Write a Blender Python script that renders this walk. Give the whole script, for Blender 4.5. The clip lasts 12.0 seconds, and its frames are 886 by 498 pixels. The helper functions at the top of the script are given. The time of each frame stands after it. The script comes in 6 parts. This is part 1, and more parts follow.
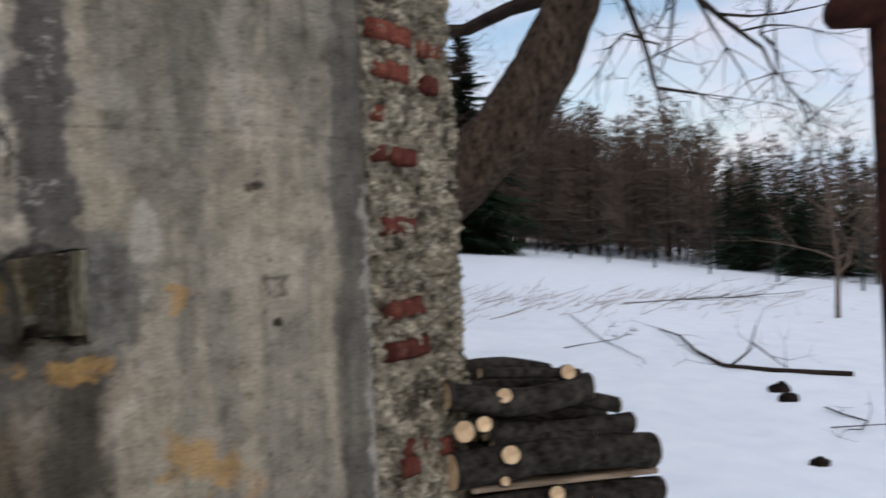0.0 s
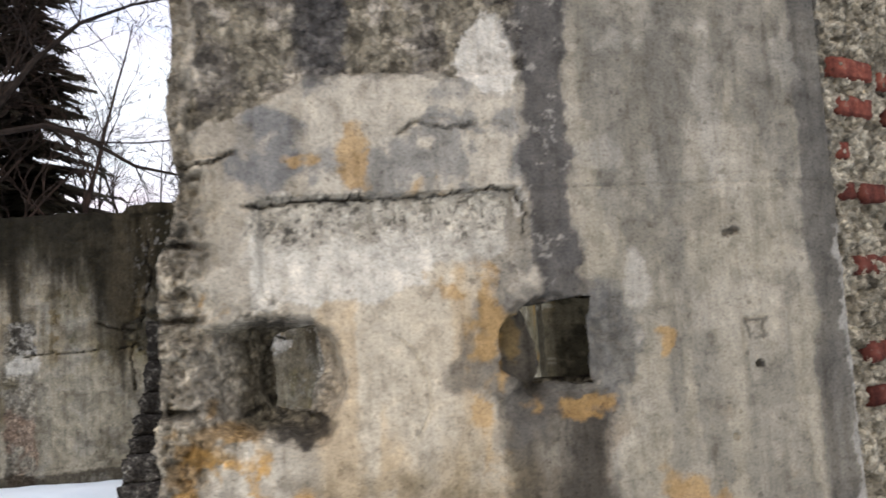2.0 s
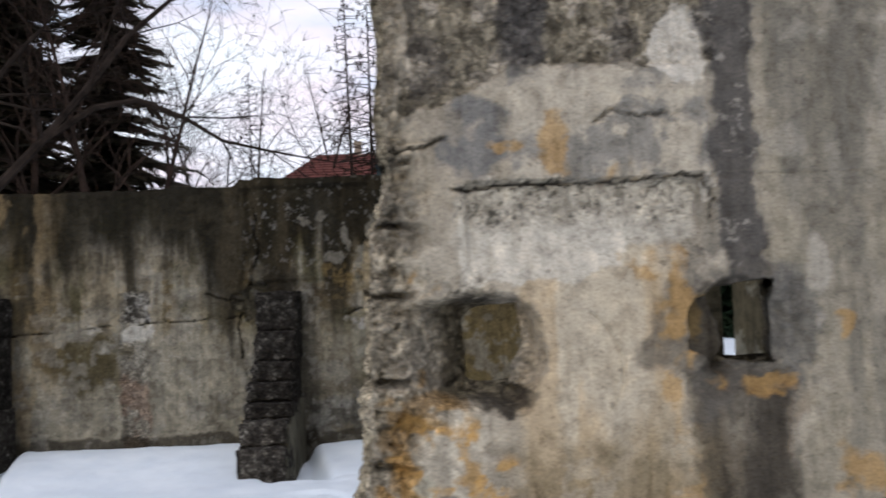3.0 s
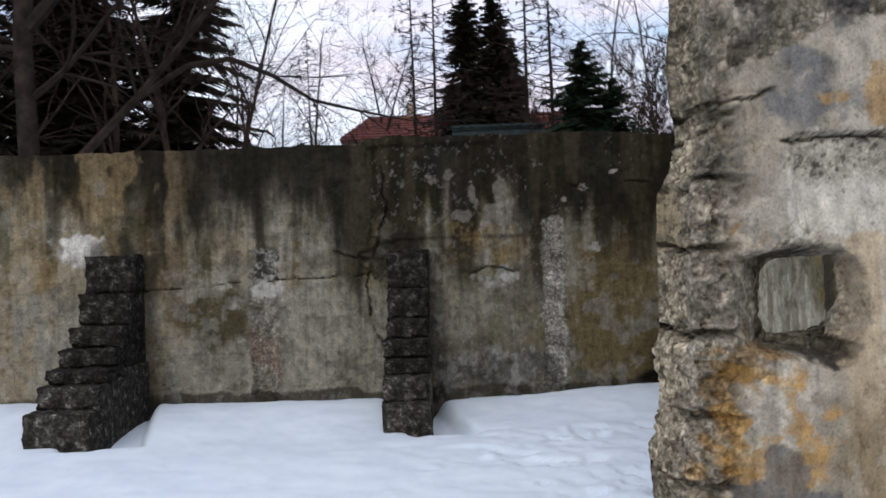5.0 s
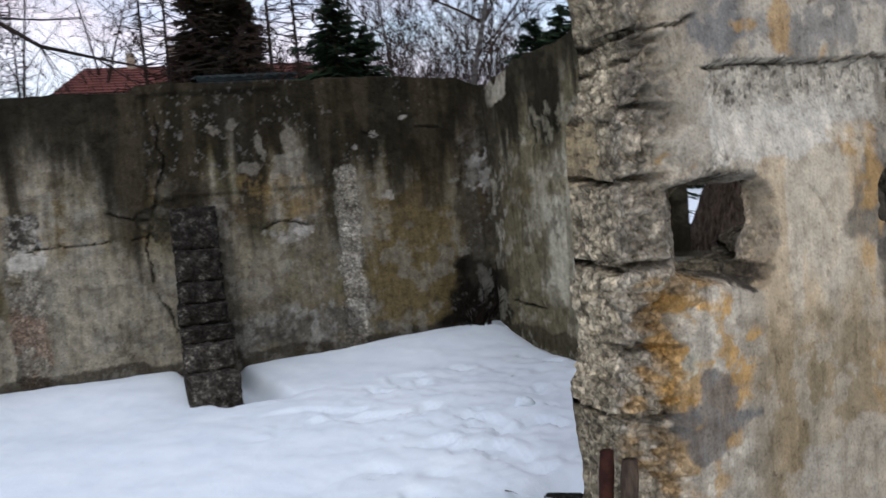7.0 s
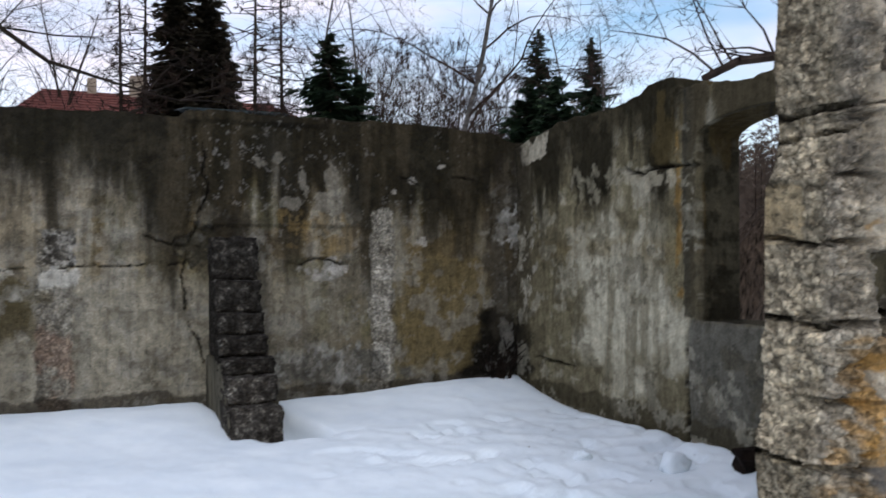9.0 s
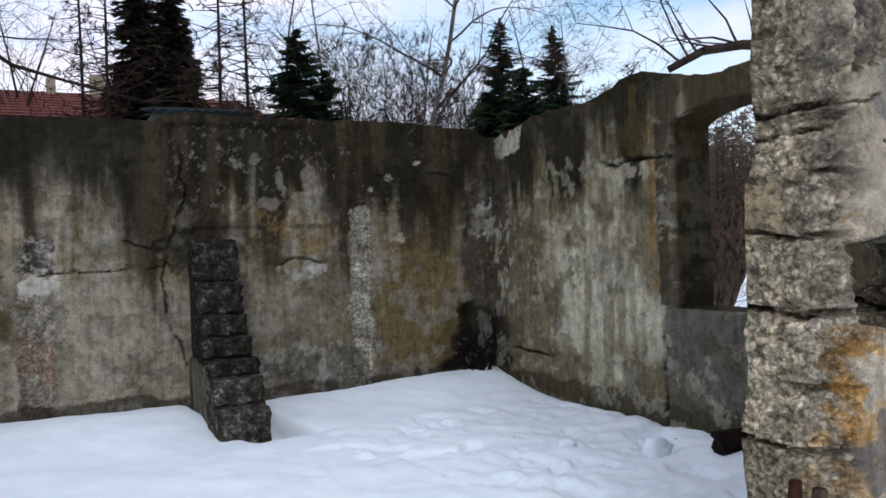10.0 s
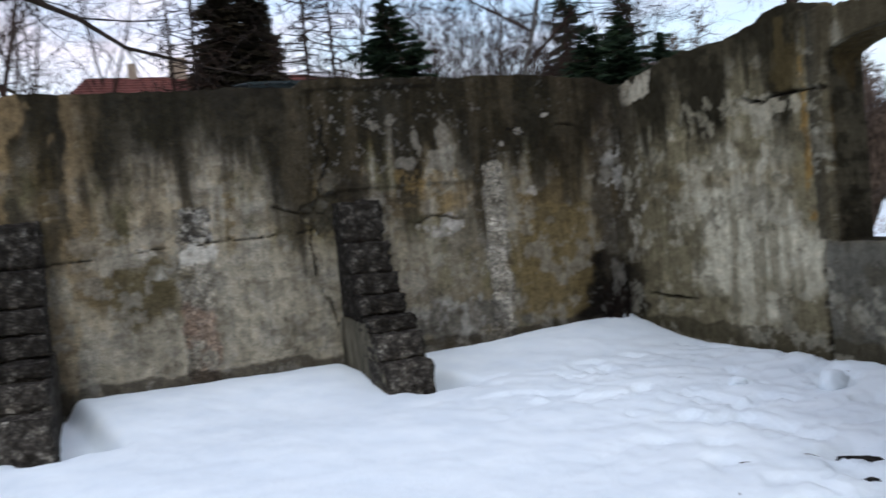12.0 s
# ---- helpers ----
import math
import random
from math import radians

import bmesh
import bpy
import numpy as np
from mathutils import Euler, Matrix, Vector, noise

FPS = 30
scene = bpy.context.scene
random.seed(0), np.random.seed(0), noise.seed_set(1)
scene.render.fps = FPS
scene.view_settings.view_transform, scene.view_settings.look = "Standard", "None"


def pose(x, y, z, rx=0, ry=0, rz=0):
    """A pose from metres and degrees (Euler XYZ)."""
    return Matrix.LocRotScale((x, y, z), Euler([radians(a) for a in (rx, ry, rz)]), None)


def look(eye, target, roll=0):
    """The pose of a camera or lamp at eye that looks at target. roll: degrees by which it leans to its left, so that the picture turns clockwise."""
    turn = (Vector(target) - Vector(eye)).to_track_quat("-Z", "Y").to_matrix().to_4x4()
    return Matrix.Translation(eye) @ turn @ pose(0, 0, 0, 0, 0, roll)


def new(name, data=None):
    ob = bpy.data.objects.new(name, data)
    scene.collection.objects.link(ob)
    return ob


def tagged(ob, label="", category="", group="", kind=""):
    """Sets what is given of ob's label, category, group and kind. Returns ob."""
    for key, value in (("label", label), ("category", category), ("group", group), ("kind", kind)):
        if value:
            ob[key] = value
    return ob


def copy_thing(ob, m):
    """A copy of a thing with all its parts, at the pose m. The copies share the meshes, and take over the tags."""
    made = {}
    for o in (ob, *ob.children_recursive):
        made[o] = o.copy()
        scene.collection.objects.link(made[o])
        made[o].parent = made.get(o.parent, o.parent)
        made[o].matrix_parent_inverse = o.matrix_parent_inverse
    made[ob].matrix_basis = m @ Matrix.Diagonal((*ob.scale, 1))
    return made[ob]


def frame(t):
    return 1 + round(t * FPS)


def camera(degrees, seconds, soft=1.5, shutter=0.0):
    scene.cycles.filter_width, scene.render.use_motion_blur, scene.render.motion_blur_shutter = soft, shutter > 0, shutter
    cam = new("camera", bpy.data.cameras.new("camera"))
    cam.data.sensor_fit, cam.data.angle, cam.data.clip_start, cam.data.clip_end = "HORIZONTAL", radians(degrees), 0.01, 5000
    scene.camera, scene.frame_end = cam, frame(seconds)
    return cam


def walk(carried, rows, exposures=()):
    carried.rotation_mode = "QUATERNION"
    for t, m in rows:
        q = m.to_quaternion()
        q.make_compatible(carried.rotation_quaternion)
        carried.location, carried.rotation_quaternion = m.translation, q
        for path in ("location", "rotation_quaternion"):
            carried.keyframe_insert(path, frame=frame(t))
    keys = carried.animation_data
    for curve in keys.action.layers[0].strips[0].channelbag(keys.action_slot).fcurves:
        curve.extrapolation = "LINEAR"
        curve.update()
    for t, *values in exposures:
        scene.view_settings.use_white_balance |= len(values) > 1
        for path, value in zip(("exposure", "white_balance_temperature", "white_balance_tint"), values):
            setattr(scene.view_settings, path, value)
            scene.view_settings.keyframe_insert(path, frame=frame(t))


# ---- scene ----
# ---- camera ----
cam = camera(53.8, 12.0, soft=1.6, shutter=0.45)
PATH = [
    (0, (0.26, -2.651, 1.533), (1.363, -0.983, 1.528), -2.0),
    (0.5, (0.146, -2.684, 1.533), (0.982, -0.867, 1.519), -1.4),
    (1, (0.056, -2.647, 1.533), (0.755, -0.774, 1.573), -1.9),
    (1.5, (-0.082, -2.592, 1.533), (0.425, -0.661, 1.66), -2.4),
    (2, (-0.21, -2.63, 1.512), (0.189, -0.677, 1.675), -3.6),
    (2.5, (-0.477, -2.711, 1.562), (-0.115, -0.748, 1.674), -3.2),
    (3, (-0.708, -2.699, 1.549), (-0.415, -0.723, 1.659), -2.6),
    (3.5, (-0.944, -2.696, 1.568), (-0.796, -0.705, 1.685), -1.4),
    (3.7, (-1.044, -2.702, 1.545), (-0.891, -0.711, 1.667), -0.5),
    (5.3, (-1.766, -2.546, 1.539), (-1.456, -0.57, 1.536), -3.5),
    (5.5, (-1.822, -2.52, 1.53), (-1.332, -0.582, 1.504), -3.6),
    (6, (-1.969, -2.457, 1.542), (-1.189, -0.616, 1.484), -3.4),
    (6.5, (-2.112, -2.284, 1.511), (-1.309, -0.454, 1.427), -3.4),
    (7, (-2.203, -2.154, 1.545), (-1.372, -0.338, 1.433), -5.1),
    (7.2, (-2.262, -2.13, 1.542), (-1.352, -0.352, 1.434), -5.0),
    (8.8, (-3.06, -1.784, 1.522), (-2.003, -0.086, 1.553), -0.2),
    (9, (-3.129, -1.757, 1.519), (-2.129, -0.025, 1.531), -0.2),
    (9.5, (-3.249, -1.78, 1.56), (-2.254, -0.045, 1.535), -0.9),
    (10, (-3.272, -1.787, 1.571), (-2.205, -0.095, 1.558), -1.9),
    (10.5, (-3.319, -1.692, 1.545), (-2.273, 0.012, 1.514), -2.9),
    (11, (-3.513, -1.638, 1.55), (-2.616, 0.149, 1.49), -4.2),
    (11.5, (-3.686, -1.581, 1.471), (-2.932, 0.271, 1.409), -6.2),
    (12, (-3.896, -1.497, 1.5), (-2.954, 0.265, 1.418), -5.2),
]
EXPOSURE = ((0, -0.02, 6050, 10), (0.5, 0.10, 6080, 10), (1.0, 0.42, 6100, 10), (1.5, 0.56, 6100, 10), (2.0, 0.66, 6080, 10), (2.5, 0.48, 6050, 10), (3.0, 0.22, 5980, 10), (3.5, 0.14, 5920, 10),
            (5.5, 0.20, 5780, 9), (7.0, 0.26, 5780, 9), (9.0, 0.25, 5740, 8), (10.0, 0.32, 5740, 8), (12.0, 0.38, 5700, 7))
walk(cam, [(t, look(eye, target, roll)) for t, eye, target, roll in PATH], EXPOSURE)

# ---- sky and light ----
world = bpy.data.worlds.new("world")
scene.world = world
world.use_nodes = True
wn, wl = world.node_tree.nodes, world.node_tree.links
wn.clear()
w_out = wn.new("ShaderNodeOutputWorld")
w_bg = wn.new("ShaderNodeBackground")
w_sky = wn.new("ShaderNodeTexSky")
w_sky.sky_type = "NISHITA"
w_sky.sun_disc = False
w_sky.sun_elevation = radians(14)
w_sky.sun_rotation = radians(200)
w_gain = wn.new("ShaderNodeVectorMath")
w_gain.operation = "SCALE"
w_gain.inputs["Scale"].default_value = 0.14
w_co = wn.new("ShaderNodeTexCoord")
w_map = wn.new("ShaderNodeMapping")
w_map.inputs["Scale"].default_value = (1.0, 1.0, 3.2)
w_no = wn.new("ShaderNodeTexNoise")
w_no.inputs["Scale"].default_value = 2.1
w_no.inputs["Detail"].default_value = 7.0
w_no.inputs["Roughness"].default_value = 0.52
w_rm = wn.new("ShaderNodeValToRGB")
w_rm.color_ramp.elements[0].position = 0.27
w_rm.color_ramp.elements[1].position = 0.53
w_no2 = wn.new("ShaderNodeTexNoise")
w_no2.inputs["Scale"].default_value = 3.4
w_no2.inputs["Detail"].default_value = 4.0
w_cl = wn.new("ShaderNodeValToRGB")
w_cl.color_ramp.elements[0].position = 0.36
w_cl.color_ramp.elements[0].color = (0.70, 0.75, 0.88, 1)
w_cl.color_ramp.elements[1].position = 0.66
w_cl.color_ramp.elements[1].color = (0.98, 0.99, 1.02, 1)
w_pk = w_cl.color_ramp.elements.new(0.50)
w_pk.color = (0.96, 0.84, 0.87, 1)
w_mx = wn.new("ShaderNodeMix")
w_mx.data_type = "RGBA"
wl.new(w_co.outputs["Generated"], w_map.inputs["Vector"])
wl.new(w_map.outputs["Vector"], w_no.inputs["Vector"])
wl.new(w_map.outputs["Vector"], w_no2.inputs["Vector"])
wl.new(w_no.outputs["Fac"], w_rm.inputs["Fac"])
wl.new(w_no2.outputs["Fac"], w_cl.inputs["Fac"])
wl.new(w_sky.outputs["Color"], w_gain.inputs[0])
wl.new(w_rm.outputs["Color"], w_mx.inputs["Factor"])
wl.new(w_gain.outputs["Vector"], w_mx.inputs["A"])
wl.new(w_cl.outputs["Color"], w_mx.inputs["B"])
wl.new(w_mx.outputs["Result"], w_bg.inputs["Color"])
w_bg.inputs["Strength"].default_value = 1.0
wl.new(w_bg.outputs["Background"], w_out.inputs["Surface"])

sun = new("sun", bpy.data.lights.new("sun", "SUN"))
sun.data.energy = 0.6
sun.data.angle = radians(25)
sun.data.color = (1.0, 0.96, 0.92)
sun.matrix_world = look((-4, -9, 7), (0, 2, 0))


# ---- numeric noise for relief and stains ----
def lattice(ix, iy, seed):
    h = (ix.astype(np.int64) * 374761393 + iy.astype(np.int64) * 668265263 + seed * 974711) & 0xFFFFFFFF
    h = ((h ^ (h >> 13)) * 1274126177) & 0xFFFFFFFF
    return ((h ^ (h >> 16)) & 0xFFFFFF) / float(0xFFFFFF)


def vnoise(x, y, seed):
    ix, iy = np.floor(x), np.floor(y)
    fx, fy = x - ix, y - iy
    fx, fy = fx * fx * (3 - 2 * fx), fy * fy * (3 - 2 * fy)
    a, b = lattice(ix, iy, seed), lattice(ix + 1, iy, seed)
    c, d = lattice(ix, iy + 1, seed), lattice(ix + 1, iy + 1, seed)
    return (a + (b - a) * fx) * (1 - fy) + (c + (d - c) * fx) * fy


def fbm(x, y, scale, octaves=4, seed=0, gain=0.5):
    """Noise of mean about 0.5, with features of 1/scale metres."""
    x, y = np.asarray(x, float) * scale, np.asarray(y, float) * scale
    total, amp, norm = np.zeros(np.broadcast(x, y).shape), 1.0, 0.0
    for k in range(octaves):
        total, norm = total + amp * vnoise(x, y, seed + 31 * k), norm + amp
        x, y, amp = x * 2.03 + 7.1, y * 2.03 - 3.7, amp * gain
    return total / norm


def cells(x, y, scale, seed=0):
    """Pebbles: a rounded height of 0 to 1 in each cell, and the cell's own random tone."""
    x, y = np.asarray(x, float) * scale, np.asarray(y, float) * scale
    ix, iy = np.floor(x), np.floor(y)
    near, tone = np.full(np.broadcast(x, y).shape, 9.0), np.zeros(np.broadcast(x, y).shape)
    for di in (-1, 0, 1):
        for dj in (-1, 0, 1):
            cx, cy = ix + di, iy + dj
            d = np.hypot(cx + 0.1 + 0.8 * lattice(cx, cy, seed) - x, cy + 0.1 + 0.8 * lattice(cx, cy, seed + 17) - y)
            closer = d < near
            near, tone = np.where(closer, d, near), np.where(closer, lattice(cx, cy, seed + 29), tone)
    return np.sqrt(np.clip(1 - (near / 0.78) ** 2, 0, 1)), tone


def step01(v, a, b):
    k = np.clip((v - a) / (b - a), 0, 1)
    return k * k * (3 - 2 * k)


def box(u, z, u0, u1, z0, z1, soft=0.02, rag=0.0, scale=14.0, seed=0):
    """1 inside a rectangle with a soft and ragged outline."""
    d = np.minimum(np.minimum(u - u0, u1 - u), np.minimum(z - z0, z1 - z))
    if rag:
        d = d + rag * (fbm(u, z, scale, 4, seed) - 0.5) * 2
    return step01(d, -soft, soft)


def blob(u, z, cu, cz, ru, rz, soft=0.25, rag=0.4, scale=14.0, seed=0):
    d = 1 - np.hypot((u - cu) / ru, (z - cz) / rz) + rag * (fbm(u, z, scale, 4, seed) - 0.5) * 2
    return step01(d, -soft, soft)


def crack_line(u, z, points, width, rag=0.03, seed=0, along="z"):
    """1 on a jagged crack that runs through a few points (u, z), given in rising order of the leading coordinate."""
    pu, pz = np.array(points).T
    w = rag * ((fbm(u * 0, z, 9, 6, seed, 0.65) if along == "z" else fbm(u, z * 0, 9, 6, seed, 0.65)) - 0.5) * 2
    if along == "z":
        d, lo, hi = np.abs(u - np.interp(z, pz, pu) - w), z - pz[0], pz[-1] - z
    else:
        d, lo, hi = np.abs(z - np.interp(u, pu, pz) - w), u - pu[0], pu[-1] - u
    broad = width * (0.5 + fbm(u, z, 7, 3, seed + 3))
    return step01(broad - d, -0.003, 0.003) * step01(np.minimum(lo, hi), -0.02, 0.02)


def crisp_box(u, z, u0, u1, z0, z1, soft=0.02, rag=0.0, scale=14.0, seed=0):
    return box(u, z, u0, u1, z0, z1, 0.45 * soft, rag * 1.15, scale, seed)


def crisp_blob(u, z, cu, cz, ru, rz, soft=0.25, rag=0.4, scale=14.0, seed=0):
    return blob(u, z, cu, cz, ru, rz, 0.45 * soft, rag * 1.25, scale, seed)


def over(col, mask, rgb):
    m = np.asarray(mask)[..., None]
    return col * (1 - m) + np.array(rgb) * m


# ---- materials ----
def material(name):
    m = bpy.data.materials.new(name)
    m.use_nodes = True
    n, l = m.node_tree.nodes, m.node_tree.links
    return m, n, l, n["Principled BSDF"]


def noise_node(n, l, co, scale, detail=5.0, rough=0.55):
    k = n.new("ShaderNodeTexNoise")
    k.inputs["Scale"].default_value = scale
    k.inputs["Detail"].default_value = detail
    k.inputs["Roughness"].default_value = rough
    l.new(co, k.inputs["Vector"])
    return k.outputs["Fac"]


def ramp_node(n, l, fac, stops):
    k = n.new("ShaderNodeValToRGB")
    e = k.color_ramp.elements
    while len(e) < len(stops):
        e.new(0.5)
    for el, (pos, rgb) in zip(e, stops):
        el.position, el.color = pos, (*rgb, 1)
    l.new(fac, k.inputs["Fac"])
    return k.outputs["Color"]


def blend_node(n, l, mode, fac, a, b):
    k = n.new("ShaderNodeMix")
    k.data_type, k.blend_type = "RGBA", mode
    k.inputs["Factor"].default_value = fac
    l.new(a, k.inputs["A"])
    l.new(b, k.inputs["B"])
    return k.outputs["Result"]


def bump_node(n, l, bsdf, height, strength, distance, after=None):
    k = n.new("ShaderNodeBump")
    k.inputs["Strength"].default_value = strength
    k.inputs["Distance"].default_value = distance
    l.new(height, k.inputs["Height"])
    if after is not None:
        l.new(after, k.inputs["Normal"])
    l.new(k.outputs["Normal"], bsdf.inputs["Normal"])
    return k.outputs["Normal"]


def stained_concrete(name, rough=0.92):
    """Weathered concrete: stains, painted shade and bare aggregate come with the mesh, grain, pebbles and relief from
    nodes.
    """
    m, n, l, b = material(name)
    at = n.new("ShaderNodeAttribute")
    at.attribute_name = "stain_shade"
    bare = at.outputs["Alpha"]
    co = n.new("ShaderNodeTexCoord").outputs["Object"]
    fine = noise_node(n, l, co, 95, 5, 0.75)
    mid = noise_node(n, l, co, 13, 10, 0.66)
    stretch = n.new("ShaderNodeMapping")
    stretch.inputs["Scale"].default_value = (1, 1, 0.10)
    l.new(co, stretch.inputs["Vector"])
    runs = noise_node(n, l, stretch.outputs["Vector"], 24, 8, 0.62)
    g1 = ramp_node(n, l, fine, [(0.34, (0.46, 0.45, 0.44)), (0.48, (1, 1, 1)), (0.66, (1.36, 1.35, 1.32))])
    g2 = ramp_node(n, l, mid, [(0.36, (0.66, 0.65, 0.63)), (0.46, (0.95, 0.95, 0.94)), (0.54, (1.05, 1.05, 1.04)), (0.66, (1.30, 1.28, 1.24))])
    g3 = ramp_node(n, l, runs, [(0.36, (0.62, 0.60, 0.55)), (0.47, (0.97, 0.97, 0.96)), (0.60, (1.18, 1.17, 1.14))])
    c = blend_node(n, l, "MULTIPLY", 0.6, at.outputs["Color"], g1)
    c = blend_node(n, l, "MULTIPLY", 0.9, c, g2)
    c = blend_node(n, l, "MULTIPLY", 0.5, c, g3)
    warp = n.new("ShaderNodeMix")
    warp.data_type = "VECTOR"
    warp.inputs["Factor"].default_value = 0.045
    l.new(co, warp.inputs["A"])
    wob = n.new("ShaderNodeTexNoise")
    wob.inputs["Scale"].default_value = 16
    l.new(co, wob.inputs["Vector"])
    l.new(wob.outputs["Color"], warp.inputs["B"])
    vor = n.new("ShaderNodeTexVoronoi")
    vor.inputs["Scale"].default_value = 52
    vor.inputs["Randomness"].default_value = 1.0
    l.new(warp.outputs["Result"], vor.inputs["Vector"])
    tone = n.new("ShaderNodeSeparateColor")
    l.new(vor.outputs["Color"], tone.inputs["Color"])
    peb = ramp_node(n, l, tone.outputs["Red"], [(0.0, (0.62, 0.60, 0.57)), (0.6, (1.0, 0.98, 0.95)), (1.0, (1.45, 1.42, 1.36))])
    gapc = ramp_node(n, l, vor.outputs["Distance"], [(0.45, (1, 1, 1)), (0.85, (0.42, 0.41, 0.39))])
    peb = blend_node(n, l, "MULTIPLY", 0.8, peb, gapc)
    raw = blend_node(n, l, "MULTIPLY", 1.0, c, peb)
    mix = n.new("ShaderNodeMix")
    mix.data_type = "RGBA"
    l.new(bare, mix.inputs["Factor"])
    l.new(c, mix.inputs["A"])
    l.new(raw, mix.inputs["B"])
    c = mix.outputs["Result"]
    pit = noise_node(n, l, co, 30, 2, 0.5)
    c = blend_node(n, l, "MULTIPLY", 0.45, c, ramp_node(n, l, pit, [(0.30, (0.30, 0.28, 0.26)), (0.34, (1, 1, 1))]))
    l.new(c, b.inputs["Base Color"])
    b.inputs["Roughness"].default_value = rough
    b.inputs["Specular IOR Level"].default_value = 0.06
    first = bump_node(n, l, b, mid, 0.35, 0.018)
    second = bump_node(n, l, b, fine, 0.8, 0.006, first)
    hgt = n.new("ShaderNodeMath")
    hgt.operation = "MULTIPLY"
    inv = n.new("ShaderNodeMath")
    inv.operation = "SUBTRACT"
    inv.inputs[0].default_value = 1.0
    l.new(vor.outputs["Distance"], inv.inputs[1])
    l.new(inv.outputs["Value"], hgt.inputs[0])
    l.new(bare, hgt.inputs[1])
    bump_node(n, l, b, hgt.outputs["Value"], 0.7, 0.016, second)
    return m


def plain(name, dark, light, scale, rough=0.85, bump=0.4, depth=0.01, metal=0.0, stretch=(1, 1, 1), detail=6.0):
    m, n, l, b = material(name)
    mp = n.new("ShaderNodeMapping")
    mp.inputs["Scale"].default_value = stretch
    l.new(n.new("ShaderNodeTexCoord").outputs["Object"], mp.inputs["Vector"])
    co = mp.outputs["Vector"]
    a = noise_node(n, l, co, scale, detail, 0.62)
    c = ramp_node(n, l, a, [(0.33, dark), (0.68, light)])
    big = noise_node(n, l, co, scale * 0.17, 3)
    c = blend_node(n, l, "MULTIPLY", 0.6, c, ramp_node(n, l, big, [(0.3, (0.6, 0.6, 0.6)), (0.7, (1.25, 1.25, 1.25))]))
    info = n.new("ShaderNodeObjectInfo")
    c = blend_node(n, l, "MULTIPLY", 0.5, c, ramp_node(n, l, info.outputs["Random"], [(0, (0.7, 0.7, 0.7)), (1, (1.2, 1.2, 1.2))]))
    l.new(c, b.inputs["Base Color"])
    b.inputs["Roughness"].default_value = rough
    b.inputs["Metallic"].default_value = metal
    b.inputs["Specular IOR Level"].default_value = 0.08
    bump_node(n, l, b, a, bump, depth)
    return m


def snow_material():
    m, n, l, b = material("snow")
    co = n.new("ShaderNodeTexCoord").outputs["Object"]
    soft = noise_node(n, l, co, 3.2, 4)
    grain = noise_node(n, l, co, 60, 4, 0.7)
    speck = noise_node(n, l, co, 34, 3, 0.8)
    c = ramp_node(n, l, soft, [(0.3, (0.725, 0.805, 0.860)), (0.7, (0.815, 0.885, 0.920))])
    c = blend_node(n, l, "MULTIPLY", 1.0, c, ramp_node(n, l, speck, [(0.22, (0.55, 0.52, 0.48)), (0.28, (1, 1, 1))]))
    l.new(c, b.inputs["Base Color"])
    b.inputs["Roughness"].default_value = 0.6
    b.inputs["Specular IOR Level"].default_value = 0.3
    first = bump_node(n, l, b, soft, 0.16, 0.05)
    bump_node(n, l, b, grain, 0.4, 0.008, first)
    return m


def step_material(name, gain):
    """Soot-black concrete with pale grit showing where the skin has gone."""
    m, n, l, b = material(name)
    co = n.new("ShaderNodeTexCoord").outputs["Object"]
    a = noise_node(n, l, co, 17, 10, 0.7)
    grit = noise_node(n, l, co, 55, 6, 0.7)
    stops = [(0.36, (0.007, 0.006, 0.005)), (0.52, (0.022, 0.020, 0.017)), (0.60, (0.055, 0.051, 0.043)), (0.69, (0.20, 0.192, 0.168))]
    c = ramp_node(n, l, a, [(p, tuple(gain * x for x in rgb)) for p, rgb in stops])
    c = blend_node(n, l, "MULTIPLY", 1.0, c, ramp_node(n, l, grit, [(0.36, (0.55, 0.54, 0.52)), (0.54, (1, 1, 1)), (0.66, (1.9, 1.87, 1.78))]))
    l.new(c, b.inputs["Base Color"])
    b.inputs["Roughness"].default_value = 0.92
    b.inputs["Specular IOR Level"].default_value = 0.06
    first = bump_node(n, l, b, a, 0.6, 0.02)
    bump_node(n, l, b, grit, 0.7, 0.008, first)
    return m


CONCRETE = stained_concrete("weathered_concrete")
SNOW = snow_material()
STEP_STONE = step_material("blackened_concrete", 1.0)
STEP_WORN = step_material("worn_grey_concrete", 1.9)
def brick_material():
    """Weathered red brick with soot and smears of grey mortar."""
    m, n, l, b = material("red_brick")
    co = n.new("ShaderNodeTexCoord").outputs["Object"]
    a = noise_node(n, l, co, 26, 8, 0.65)
    c = ramp_node(n, l, a, [(0.30, (0.035, 0.014, 0.011)), (0.48, (0.112, 0.036, 0.026)), (0.62, (0.180, 0.062, 0.042)), (0.70, (0.18, 0.15, 0.12))])
    info = n.new("ShaderNodeObjectInfo")
    c = blend_node(n, l, "MULTIPLY", 0.8, c, ramp_node(n, l, info.outputs["Random"], [(0, (0.38, 0.36, 0.36)), (0.5, (0.66, 0.62, 0.60)), (1, (1.15, 1.08, 0.98))]))
    l.new(c, b.inputs["Base Color"])
    b.inputs["Roughness"].default_value = 0.92
    b.inputs["Specular IOR Level"].default_value = 0.08
    bump_node(n, l, b, a, 0.8, 0.012)
    return m


